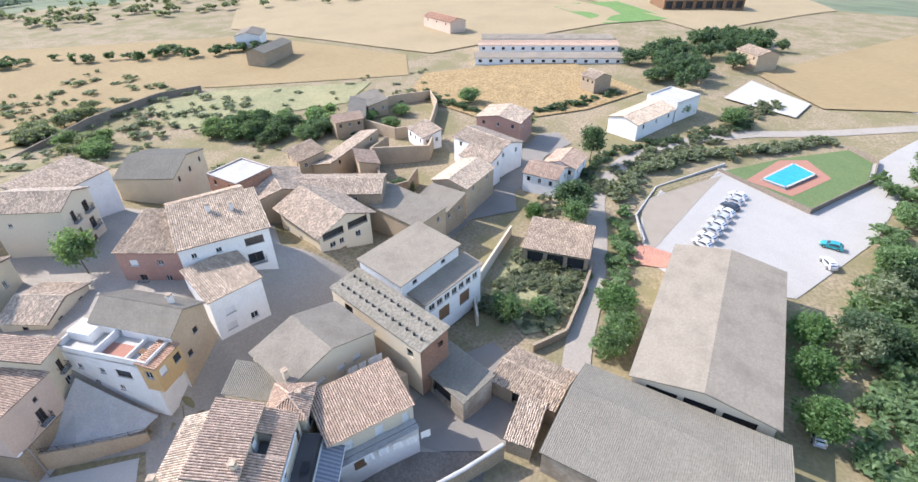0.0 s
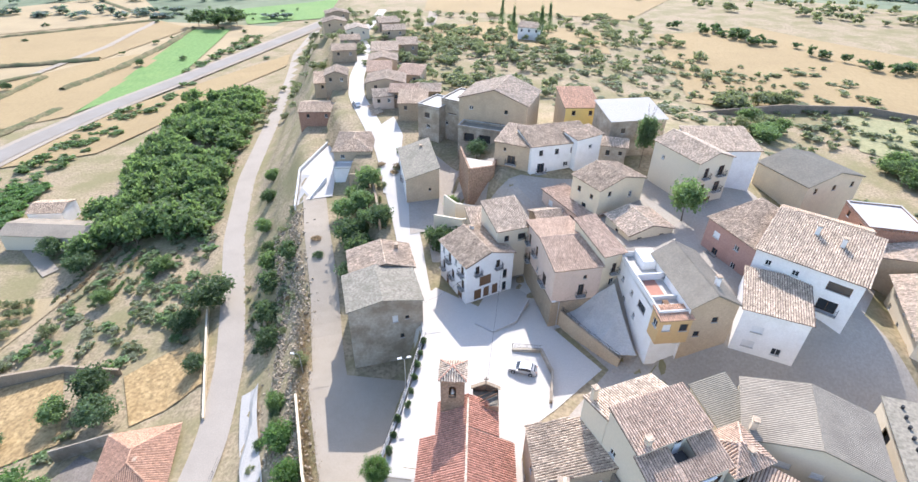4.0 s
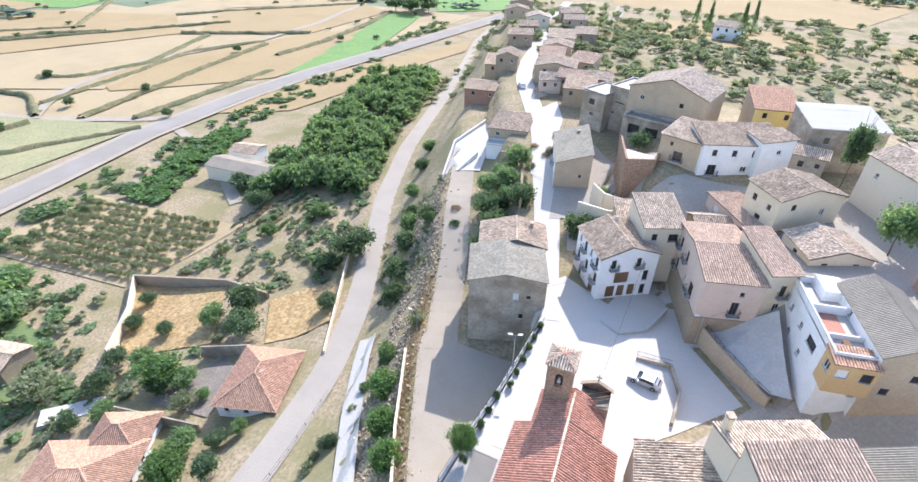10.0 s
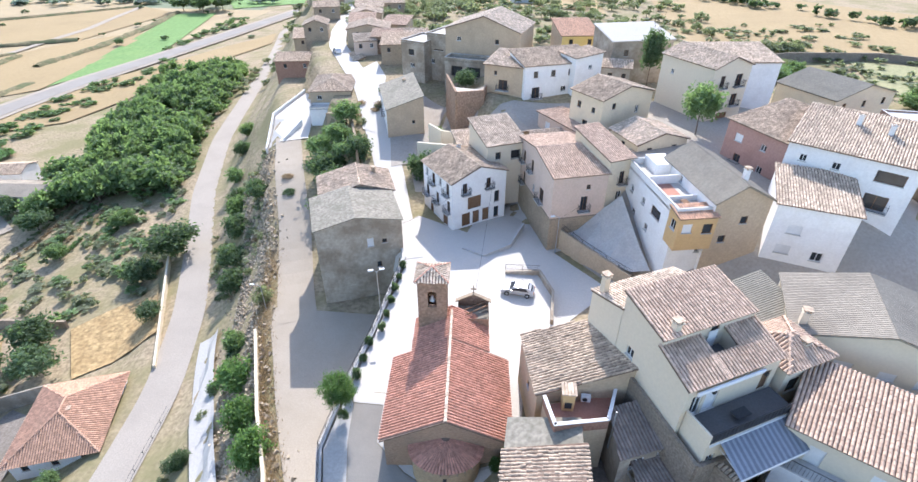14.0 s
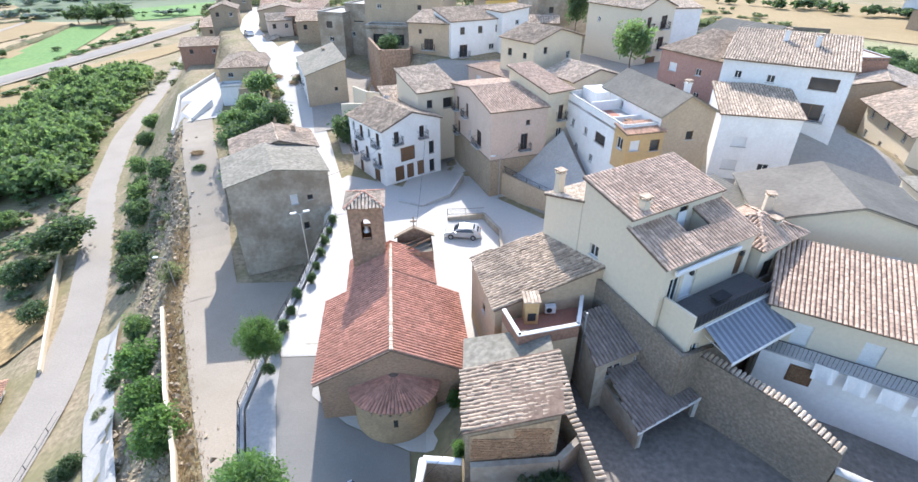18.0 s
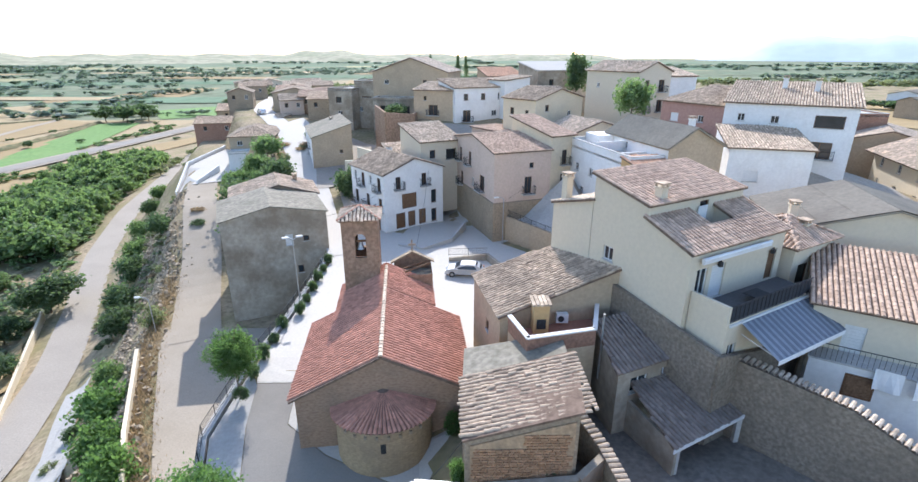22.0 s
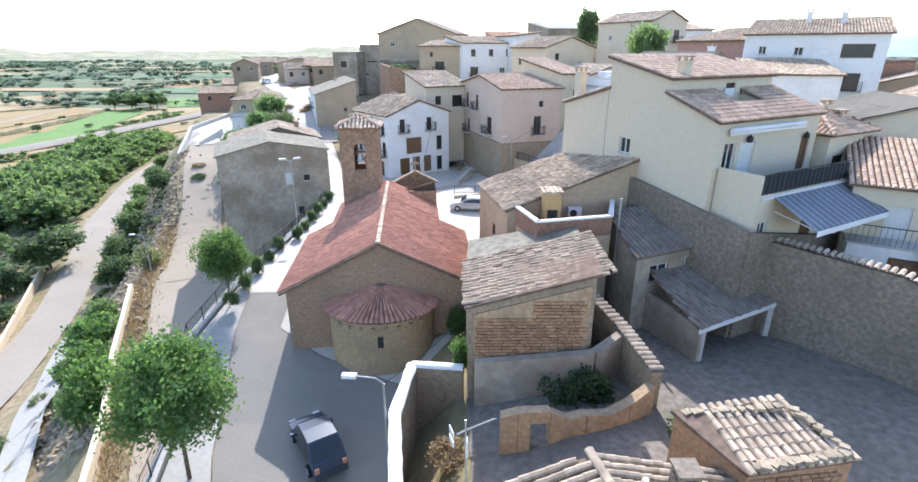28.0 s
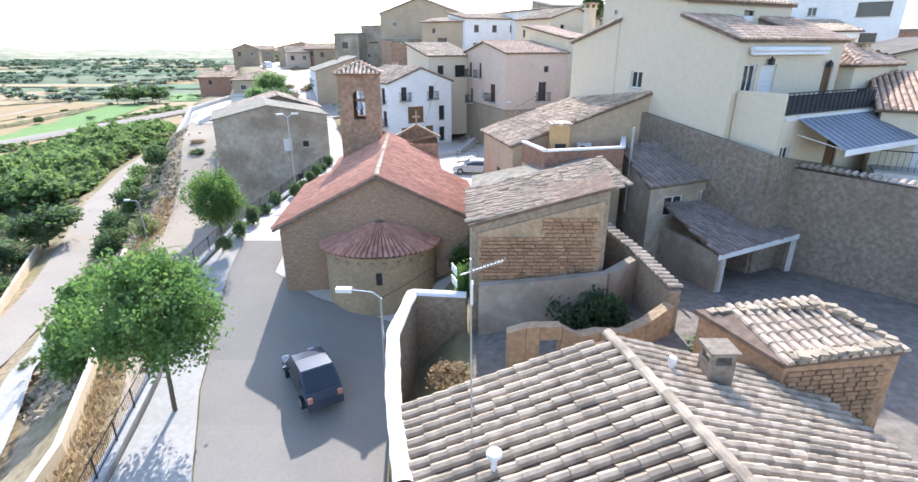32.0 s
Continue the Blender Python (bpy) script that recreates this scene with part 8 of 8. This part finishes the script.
    tree(x, y, 4.5, 2.6, "dark", label="lone dark tree on a field bank", group="trees on the field banks")
ribbon("farm_track", [(-256, 111), (-270, 124), (-284, 143), (-292, 170), (-298, 196), (-285, 240), (-276, 262), (-280, 330), (-300, 420)], 4.5, M["gravel"], "pale dirt track between the stubble fields", "track", 0.55)
patch("crop_field", [(-396, 104), (-353, 95), (-330, 106), (-346, 137)], M["green_field"], "small dark green vegetable field", "field", 0.5, 20)
patch("olive_ground", [(-166, 46), (-115, 53.5), (-109, 87), (-168, 80)], M["field_pale"], "bare tilled earth under rows of olive trees", "field", 0.2, 5)
rgo = random.Random(77)
for i in range(8):
    for j in range(20):
        if rgo.random() < 0.05:
            continue
        u, v = j / 19, i / 7
        x = lerp(lerp(-158, -163, v), lerp(-113.5, -114.5, v), u) + rgo.gauss(0, 0.25)
        y = lerp(lerp(49.5, 76, v), lerp(57.5, 84, v), u) + rgo.gauss(0, 0.2)
        tree(x, y, rgo.uniform(2.1, 2.7), rgo.uniform(1.25, 1.5), "olive", "olive_tree", "grey-green olive tree in a planted row", "olive trees in rows")
for k in range(7):
    x0, y0, x1, y1 = -112 + 3.2 * k, 84 + 0.5 * k, -111 + 3.0 * k, 112 - 1.6 * k
    thicket("vegetable_rows", "row of yellowing vegetables in a garden plot", hedge_line([(x0, y0), (x1, y1)], 240 + k, (0.5, 1.0), (0.5, 0.9), 1.0, 0.2), M["straw"] if k % 3 == 1 else M["leaf_bright" if k % 2 else "leaf_olive"], LOW_POINTS, False)
for x, y, h, r, k in ((-72, 37, 4.2, 2.6, "broad"), (-66, 36, 2.4, 1.4, "bright"), (-75, 34, 4.0, 2.2, "dark"), (-60, 27, 4.6, 2.6, "broad"), (-56, 30, 3.2, 1.8, "dark"), (-53.5, 33, 3.0, 1.6, "broad"), (-80, 26, 3.6, 2.2, "broad"), (-86, 38, 4.2, 2.6, "broad"), (-90, 46, 3.4, 2.0, "dark")):
    tree(x, y, h, r, k, label="small garden tree between the villas", group="garden trees of the villas")
for x, y, h, r in ((-99, 0, 12, 5.5), (-92, -6, 13, 6), (-88, -14, 12, 6), (-104, -8, 11, 5), (-110, 2, 9, 4.5), (-80, -16, 10, 5)):
    tree(x, y, h, r, "dark", label="tall dark conifer beside a villa garden", group="conifers by the villa")
thicket("overgrown_garden", "dense green bushes and vines of an overgrown garden", scatter(330, (74, -44), 30, 14, 172, (1.0, 2.6), (1.2, 2.4), 271, lambda x, y: y < -30), M["leaf"], LOW_POINTS, False)
thicket("far_field_trees", "olive trees and scrub between distant wheat fields", scatter(150, (250, 340), 230, 46, 140, (3, 5.5), (2.6, 4.6), 281), M["leaf_olive"], LOW_POINTS, False)
thicket("far_field_trees", "dark trees along the edge of a wheat field", scatter(46, (140, 262), 90, 7, 128, (3, 5), (2.4, 4.0), 282), M["leaf_dark"], LOW_POINTS, False)
thicket("lane_hedge", "reeds and bushes between the lane and the pool", hedge_line([(112, 14), (128, 11), (146, 0.5), (155, -11.5), (175, -36)], 261, (1.4, 3.0), (1.4, 2.4), 0.8, 1.0), M["leaf_olive"], LOW_POINTS, False)
thicket("lane_hedge", "dry scrub along the shaded lane", hedge_line([(62, 5), (76, 6), (92, 8.5), (108, 12)], 262, (0.8, 2.4), (1.0, 1.9), 0.6, 1.0), M["leaf"], LOW_POINTS, False)
thicket("lane_hedge", "dark bank of scrub above the lane", hedge_line([(118, 24), (136, 22), (148, 12), (166, -3), (180, -14)], 263, (0.7, 1.8), (1.0, 1.8), 0.9, 1.0), M["leaf_dark"], LOW_POINTS, False)
thicket("field_edge_scrub", "dark scrub along the edge of a dry lot", hedge_line([(118, 96), (150, 104), (160, 96), (150, 62), (166, 46), (192, 30)], 264, (0.8, 2.4), (1.2, 2.2), 1.2, 1.0), M["leaf_dark"], LOW_POINTS, False)
thicket("garden_trees", "green fruit trees behind a ruined corral", scatter(34, (118, 116), 22, 8, 140, (3, 4.6), (2.2, 3.4), 265), M["leaf"])
tree(27.5, 104.7, 13, 2.3, "dark", label="tall dark conifer between two houses", group="", z=10.6)
tree(-8.5, 110.5, 5, 2.6, "dark", label="dark tree in a hilltop yard", group="")
bush(-12.5, 97.5, 3.2, 1.8, "broad", "green bush against a white wall")
for x, y, h, r in ((-33, 103, 5.2, 3.2), (-37.5, 97.5, 5.0, 3.4), (-32.5, 96, 4.4, 2.8), (-30.5, 91, 3.0, 2.0), (-37, 104.5, 4.4, 2.6)):
    tree(x, y, h, r, "broad", "fig_tree", "broad dark green fig tree in a walled plot", "fig trees in the walled plot")
wall_run("plot_wall", "stone wall of a plot of fig trees beside the street", [(-39.5, 109), (-33.5, 107.5), (-29.6, 97), (-26.6, 88)], None, [3.4, 4.2, 4.2, 4.0], 0.5, "stone")

# ---- stones and dry weeds on the bank ----
sg = Geo()
rs = random.Random(17)
for _ in range(4600):
    y = rs.uniform(30, 100)
    xb = along(BANK_TOP, y)
    x = xb - 0.3 + rs.gauss(-2.6, 2.0)
    s = rs.uniform(0.07, 0.3)
    z = ground(x, y)
    m = Matrix.Translation((x, y, z + s * 0.2)) @ Euler((rs.uniform(0, 3), rs.uniform(0, 3), rs.uniform(0, 3))).to_matrix().to_4x4()
    sg.box(-s, s, -s * 0.7, s * 0.7, -s * 0.5, s * 0.5, m)
tagged(new("loose_stones", sg.mesh("loose_stones", M["rock"])), "heaped pale rubble on the bank", "stones", kind="stuff")
wg = Geo()
for _ in range(9000):
    y = rs.uniform(6, 70)
    xb = along(BANK_TOP, y)
    x = xb + rs.gauss(0.8, 0.9)
    z = ground(x, y)
    a, h = rs.uniform(0, 6.28), rs.uniform(0.15, 0.55)
    dx, dy = 0.05 * math.cos(a), 0.05 * math.sin(a)
    lx, ly = rs.gauss(0, 0.15), rs.gauss(0, 0.15)
    wg.add([(x - dx, y - dy, z), (x + dx, y + dy, z), (x + lx, y + ly, z + h)], [(0, 1, 2)])
tagged(new("dry_weeds", wg.mesh("dry_weeds", M["straw"])), "dry orange weeds along the lane wall", "weeds", kind="stuff")
bush(1.7, 19.3, 1.2, 0.9, "dry", "clump of dry straw-coloured weeds")
bush(7.0, 22.0, 2.6, 1.3, "dark", "dark bush growing inside a roofless outhouse", z=0.6)
bush(8.3, 21.4, 2.2, 1.1, "dark", "dark bush growing inside a roofless outhouse", z=0.6)
bush(11.6, 19.0, 1.7, 0.9, "bright", "bright green bush beside a ruined wall", z=0.6)
bush(3.4, 30.4, 3.2, 0.9, "bright", "bright green creeper beside the barn", z=0.2)
bush(2.2, 29.0, 1.6, 0.6, "bright", "bright green creeper beside the barn", z=0.2)
bush(2.4, 23.8, 2.0, 0.5, "bright", "bright green creeper on the barn wall", z=1.2)
bush(22.6, 25.6, 2.2, 0.9, "olive", "flowering shrub behind the courtyard wall", z=3.2)

# ---- villas below the road ----
def villa(cx, cy, ang, w, d, eave, label, seed):
    c, s = math.cos(radians(ang)), math.sin(radians(ang))
    A = (cx - c * w / 2 + s * d / 2, cy - s * w / 2 - c * d / 2)
    B = (cx + c * w / 2 + s * d / 2, cy + s * w / 2 - c * d / 2)
    return house("villa", label, A, B, d, eave, "white", "hip", 2.4, roofm="tile_orange", seed=seed, jitter=0.4, over=0.6, low=eave - 4.2, category="villa", wins={"S": [(-3, 0.9, 1.0, 1.2, "n"), (0.5, 0.8, 1.1, 2.0, "d"), (3.2, 0.9, 1.0, 1.2, "n")], "E": W1(3, 1, kind="n"), "N": W1(2, 1), "W": W1(2, 1)}, chimney=((0.6, 0.8, 1.9),))


villa(-57.6, 42.2, -70, 13.0, 10.5, -17.9, "white villa with an orange hipped tile roof", 301)
villa(-68.5, 15.5, 28, 15.0, 12.0, -18.6, "white villa with a broad orange hipped tile roof", 305)
villa(-70.0, 23.6, 28, 8.5, 7.5, -18.9, "low wing of a white villa under orange tiles", 308)
# shade of the garden walls, painted as a patch of darker ground
patch("garden_soil", [(-76, 31), (-62, 33), (-64, 43), (-71, 45)], M["soil_and_shade"], "dark patch painted for the wall's shade in a villa garden", "garden", 0.2, 3)
wall_run("garden_wall", "tall plain rendered garden wall between villas", [(-77.5, 27), (-60.5, 30.5)], None, [-20.2, -19.2], 0.25, "grey")
wall_run("garden_wall", "tall plain rendered garden wall behind a villa", [(-75, 43.5), (-66, 48)], None, [-19.6, -19.0], 0.25, "grey")
wall_run("field_wall", "low dark stone wall around a dry plot", [(-114.4, 56), (-90, 63.6), (-76, 62.6)], None, [-24.2, -22.3, -20.4], 0.5, "stone")
wall_run("field_wall", "pale rounded wall along a dry plot", [(-114.4, 56), (-104, 47), (-94.6, 36)], None, [-24.3, -23.8, -22.6], 0.3, "pale_cream", "round")
wall_run("road_wall", "brick-edged parapet beside the lower road", [(-51.2, 52), (-57, 63), (-66, 80)], None, [-17.5, -17.4, -17.4], 0.35, "cream")
house("garden_hut", "low ruined hut with old clay tiles in a garden", (-121, 19.6), (-107.5, 23.2), 7.0, -23.0, "stone", "gx", 1.2, roofm="tile", seed=310)
house("farm_shed", "long low farm shed with a grey roof", (-144, 105), (-119, 107), 9, -21.6, "pale_cream", "gx", 1.3, "sheet", "fibre", {}, seed=312)
house("farm_shed", "white farm outbuilding beside the track", (-146, 117), (-136, 119), 8, -21.6, "white", "gx", 1.2, roofm="tile", seed=313)
pool = Geo().prism([(-93, 22), (-84, 31), (-81, 29), (-90, 19.5)], ground(-87, 25) - 0.3, ground(-87, 25) + 0.5)
solid("garden_terrace", pool, M["paving"], "pale paved terrace in a villa garden", "terrace")

# ---- pool, car park and farm to the east ----
patch("car_park", [(88, -2), (92, 4), (107, 7), (122, 5), (118, -1), (143, -8), (131, -27), (176, -52), (205, -70), (214, -60), (222, -84), (200, -96), (150, -50), (120, -40), (92, -24)], M["car_park"], "wide pale concrete car park beside a swimming pool", "car park", 0.14, 5)
patch("playground", [(93, 3), (114, 8.5), (138, -8.5), (117, -3)], M["gravel"], "pale playground strip beside the car park", "playground", 0.18, 4)
patch("red_court", [(88.5, 5.5), (96.5, 5.5), (96, -1), (90.5, -2)], M["tile_red"], "red painted court beside the hall", "court", 0.24, 3)
patch("pool_lawn", [(140, -8), (127, -27.5), (150, -42), (164, -45), (171, -40), (156, -22)], M["lawn"], "green lawn around a swimming pool", "lawn", 0.3, 5)
patch("pool_deck", [(137.5, -14), (133.5, -24.5), (148.5, -34), (158.5, -29), (155, -22)], M["terrace"], "reddish paved deck of a swimming pool", "deck", 0.36, 5)
pz = ground(148, -25)
sw = thing("swimming_pool", pose(0, 0, pz), "bright blue rectangular swimming pool with a pale rim", "pool")
part("water", Geo().prism([(139.6, -17.5), (136.6, -23.1), (148.3, -30.5), (153.8, -25.3)], 0.2, 0.9), M["water"], sw, "clear blue pool water")
ring = [(139.6, -17.5), (136.6, -23.1), (148.3, -30.5), (153.8, -25.3)]
for a, b in zip(ring, ring[1:] + ring[:1]):
    d = (Vector(b) - Vector(a)).normalized()
    o = Vector((d.y, -d.x)) * -0.5
    part("rim", Geo().prism([a, b, (b[0] + o.x, b[1] + o.y), (a[0] + o.x, a[1] + o.y)][::-1], 0.3, 0.96), M["paving"], sw)
wall_run("pool_wall", "grey fence wall around the pool garden", [(140.4, -7), (126.2, -27.8), (150, -43), (164, -46), (172, -40)], None, [pz + 1.5] * 5, 0.2, "dark_stone")
fence("railing", "thin railing around the playground", [(93, 4), (113, 9.5), (139, -8)], 0.1, 1.0, 3.0, infill=False)
for i in range(9):
    k = i / 8
    car(lerp(101, 127, k) + 0.5, lerp(-6.5, -12.5, k), ground(110, -8) + 0.18, 60, (P_WHITE, P_WHITE, P_SILVER, P_WHITE, P_SILVER, P_WHITE, P_DARK, P_SILVER, P_WHITE)[i], ("white", "white", "silver", "white", "silver", "white", "dark", "silver", "white")[i] + " car parked in a row beside the playground", "cars in the car park")
for x, y, r, p, l in ((113, -31, 80, P_TEAL, "teal"), (106, -30, 20, P_WHITE, "white"), (108.5, -43, 130, P_DARK, "dark"), (117, -47, 120, P_DARK, "dark"), (126, -51, 110, P_DARK, "dark"), (72, -25.4, 2, P_DARK, "dark"), (60, -25, 4, P_SILVER, "silver")):
    car(x, y, ground(x, y) + 0.2, r, p, l + " car parked on pale concrete", "cars in the car park")
for i in range(3):
    c0 = (204 + 17 * i, 96 + 6 * i)
    house("poultry_house", "long white farm shed with a row of openings", (c0[0], c0[1] - 2), (c0[0] + 25, c0[1] - 60), 10, 6 if i == 1 else 5, "white", "gx", 1.2, "sheet", "fibre" if i != 1 else "tile_pink", {"S": dict(n=14, floors=1, kind="n", w=1.4)}, group="long farm sheds")
house("open_hall", "large open steel hall at the edge of the fields", (358, 38), (380, -6), 26, 9.5, "wood", "gx", 2, "sheet", "fibre_dark", {"S": dict(n=8, floors=1, kind="o", w=4.0, h=4)})
for A, B, d, wl, rf, lb in (((196, 222), (184, 214), 12, "white", "fibre", "white farm building in the fields"), ((186, 190), (164, 186), 9, "stone", "fibre_dark", "long low barn in the fields"), ((258, 150), (247, 128), 10, "pink", "tile_orange", "pink farmhouse with a tile roof"), ((190, 44), (186, 38), 8, "stone", "tile_pale", "small ruined stone hut"), ((250, -6), (240, -14), 10, "tan", "tile", "brick farm building beside the road"), ((-2, 250), (8, 248), 9, "white", "tile_pale", "white country villa among cypresses")):
    house("farm_building", lb, A, B, d, ground(*A) + 5.5, wl, "gx", 1.6, "tile" if rf.startswith("tile") else "sheet", rf, {"S": W1(3, 1, kind="n")}, group="outlying farms", seed=330)
patch("concrete_pad", [(200.8, -5), (191.9, -27.4), (207.9, -32.5), (226, -13.4)], M["paving"], "pale concrete yard beside the lane", "yard", 0.6, 6)
wall_run("field_wall", "dry stone wall along a stubble field", [(56, 168), (67.6, 173), (90, 181.6), (117, 183.4), (130, 176)], None, [3.2, 3.1, 3.0, 3.1, 3.2], 0.5, "dark_stone")
wall_run("corral_wall", "stone wall around a walled garden", [(84, 12.4), (74, 11.8), (63, 11.6), (57, 15.5)], None, [1.4, 1.4, 1.5, 1.6], 0.5, "stone")
wall_run("corral_wall", "pale wall behind a walled garden", [(58.5, 26), (66, 30.5), (88, 31.5)], None, [2.6, 2.6, 2.4], 0.4, "pale_cream")
wall_run("corral_wall", "curved tan corral wall", [(123.6, 94.6), (121.4, 82.2), (130, 75.1), (148.9, 82.9), (157.8, 90.4), (147.8, 99.9), (137.8, 104)], None, [4.5] * 7, 0.5, "tan")
wall_run("corral_wall", "stone wall of a ruined courtyard", [(84, 62), (92, 68), (104, 79), (114, 80)], None, [5.2, 5.4, 5.6, 5.0], 0.5, "stone")
wall_run("corral_wall", "stone wall of a ruined courtyard", [(104, 79), (113, 66), (124, 70)], None, [5.6, 5.2, 5.0], 0.5, "tan")
wall_run("garden_wall", "pale wall between the lane and a playground", [(97, 4.6), (107, 8.2), (123, 6.2), (144.7, -8.6)], None, [1.0, 1.0, 1.1, 1.2], 0.3, "concrete")
wall_run("yard_wall", "stone yard wall east of the houses", [(82, 66), (92, 60), (100, 62)], None, [5.5, 5.2, 5.0], 0.4, "stone")
# projecting white ground floor of the tiled house, with a railed balcony on top
def front(a, d):
    return 24.3 + 0.849 * a - 0.529 * d, 29.4 - 0.529 * a - 0.849 * d


bf = thing("balcony_wing", pose(0, 0, 0), "white projecting ground floor with a brown window below a railed balcony", "wing")
part("wall", Geo().prism([front(0.2, 0.02), front(0.2, 1.5), front(10.8, 1.5), front(10.8, 0.02)], 0.8, 6.2), M["white"], bf)
part("balcony_slab", Geo().prism([front(0.1, 0.02), front(0.1, 1.62), front(10.9, 1.62), front(10.9, 0.02)], 6.2, 6.3), M["concrete"], bf, "thin concrete balcony floor")
wd = part("window", Geo().prism([front(2.1, 1.46), front(2.1, 1.53), front(3.6, 1.53), front(3.6, 1.46)], 4.2, 5.7), M["frame_brown"], bf, "brown wooden window")
part("shutter_panel", Geo().prism([front(2.22, 1.5), front(2.22, 1.55), front(3.48, 1.55), front(3.48, 1.5)], 4.32, 5.58), M["wood"], wd)
part("top_rail", Geo().tube((*front(0.2, 1.52), 7.3), (*front(10.8, 1.52), 7.3), 0.03, n=6), M["iron"], bf)
for i in range(43):
    p = front(0.22 + 0.251 * i, 1.52)
    part("bar", Geo().tube((*p, 6.3), (*p, 7.3), 0.014, n=4), M["iron"], bf)
# raised patio between the workshop and the tiled house
solid("patio", Geo().prism([(29.0, 35.2), (37.6, 29.9), (40.2, 28.6), (40.6, 33.6), (28.6, 37.0)], 0.6, 5.4), M["tan"], "raised tan patio between a workshop and a tiled house", "patio")
for A, B in (((33.4, 34.2), (39.4, 29.9)), ((34.6, 34.9), (40.0, 32.0))):
    wl = thing("washing_line", pose(0, 0, 0), "large white sheets drying above a raised patio", "washing")
    A3, B3 = Vector((*A, 8.6)), Vector((*B, 8.6))
    part("line", Geo().tube(A3, B3, 0.012, n=4), M["steel"], wl)
    for p in (A3, B3):
        part("post", Geo().tube((p.x, p.y, 5.3), (p.x, p.y, 8.65), 0.04, n=6), M["steel"], wl)
    for k0, k1, dr in ((0.06, 0.3, 1.7), (0.34, 0.52, 1.2), (0.58, 0.92, 1.8)):
        p, q = A3.lerp(B3, k0), A3.lerp(B3, k1)
        n = Vector((A3.y - B3.y, B3.x - A3.x, 0)).normalized()
        g = Geo()
        for j in range(6):
            u, v = p.lerp(q, j / 6) + n * 0.05 * (-1) ** j, p.lerp(q, (j + 1) / 6) - n * 0.05 * (-1) ** j
            g.prism([(u.x, u.y), (v.x, v.y), (v.x + n.x * 0.02, v.y + n.y * 0.02), (u.x + n.x * 0.02, u.y + n.y * 0.02)], 8.58 - dr, 8.58)
        part("sheet", g, M["cloth"], wl, "white bed sheet")
# washing lines
wl = thing("washing_line", pose(0, 0, 0), "white sheets drying on a line over a small yard", "washing")
part("line", Geo().tube((25.5, 26.6, 6.6), (33.5, 20.4, 6.6), 0.012, n=4), M["steel"], wl)
for i in range(5):
    k0, k1 = 0.08 + i * 0.18, 0.08 + i * 0.18 + 0.13
    p, q = Vector((25.5, 26.6, 6.58)).lerp(Vector((33.5, 20.4, 6.58)), k0), Vector((25.5, 26.6, 6.58)).lerp(Vector((33.5, 20.4, 6.58)), k1)
    g = Geo()
    for j in range(4):
        a, b = p.lerp(q, j / 4), p.lerp(q, (j + 1) / 4)
        o0, o1 = Vector((0.06 * math.sin(j * 2), -0.1 * math.cos(j * 2), -1.3)), Vector((0.06 * math.sin(j * 2 + 2), -0.1 * math.cos(j * 2 + 2), -1.3))
        g.poly(a, b, b + o1, a + o0).poly(a + Vector((0.01, 0.01, 0)), a + o0 + Vector((0.01, 0.01, 0)), b + o1 + Vector((0.01, 0.01, 0)), b + Vector((0.01, 0.01, 0)))
    part("sheet", g, M["cloth"], wl, "white bed sheet")
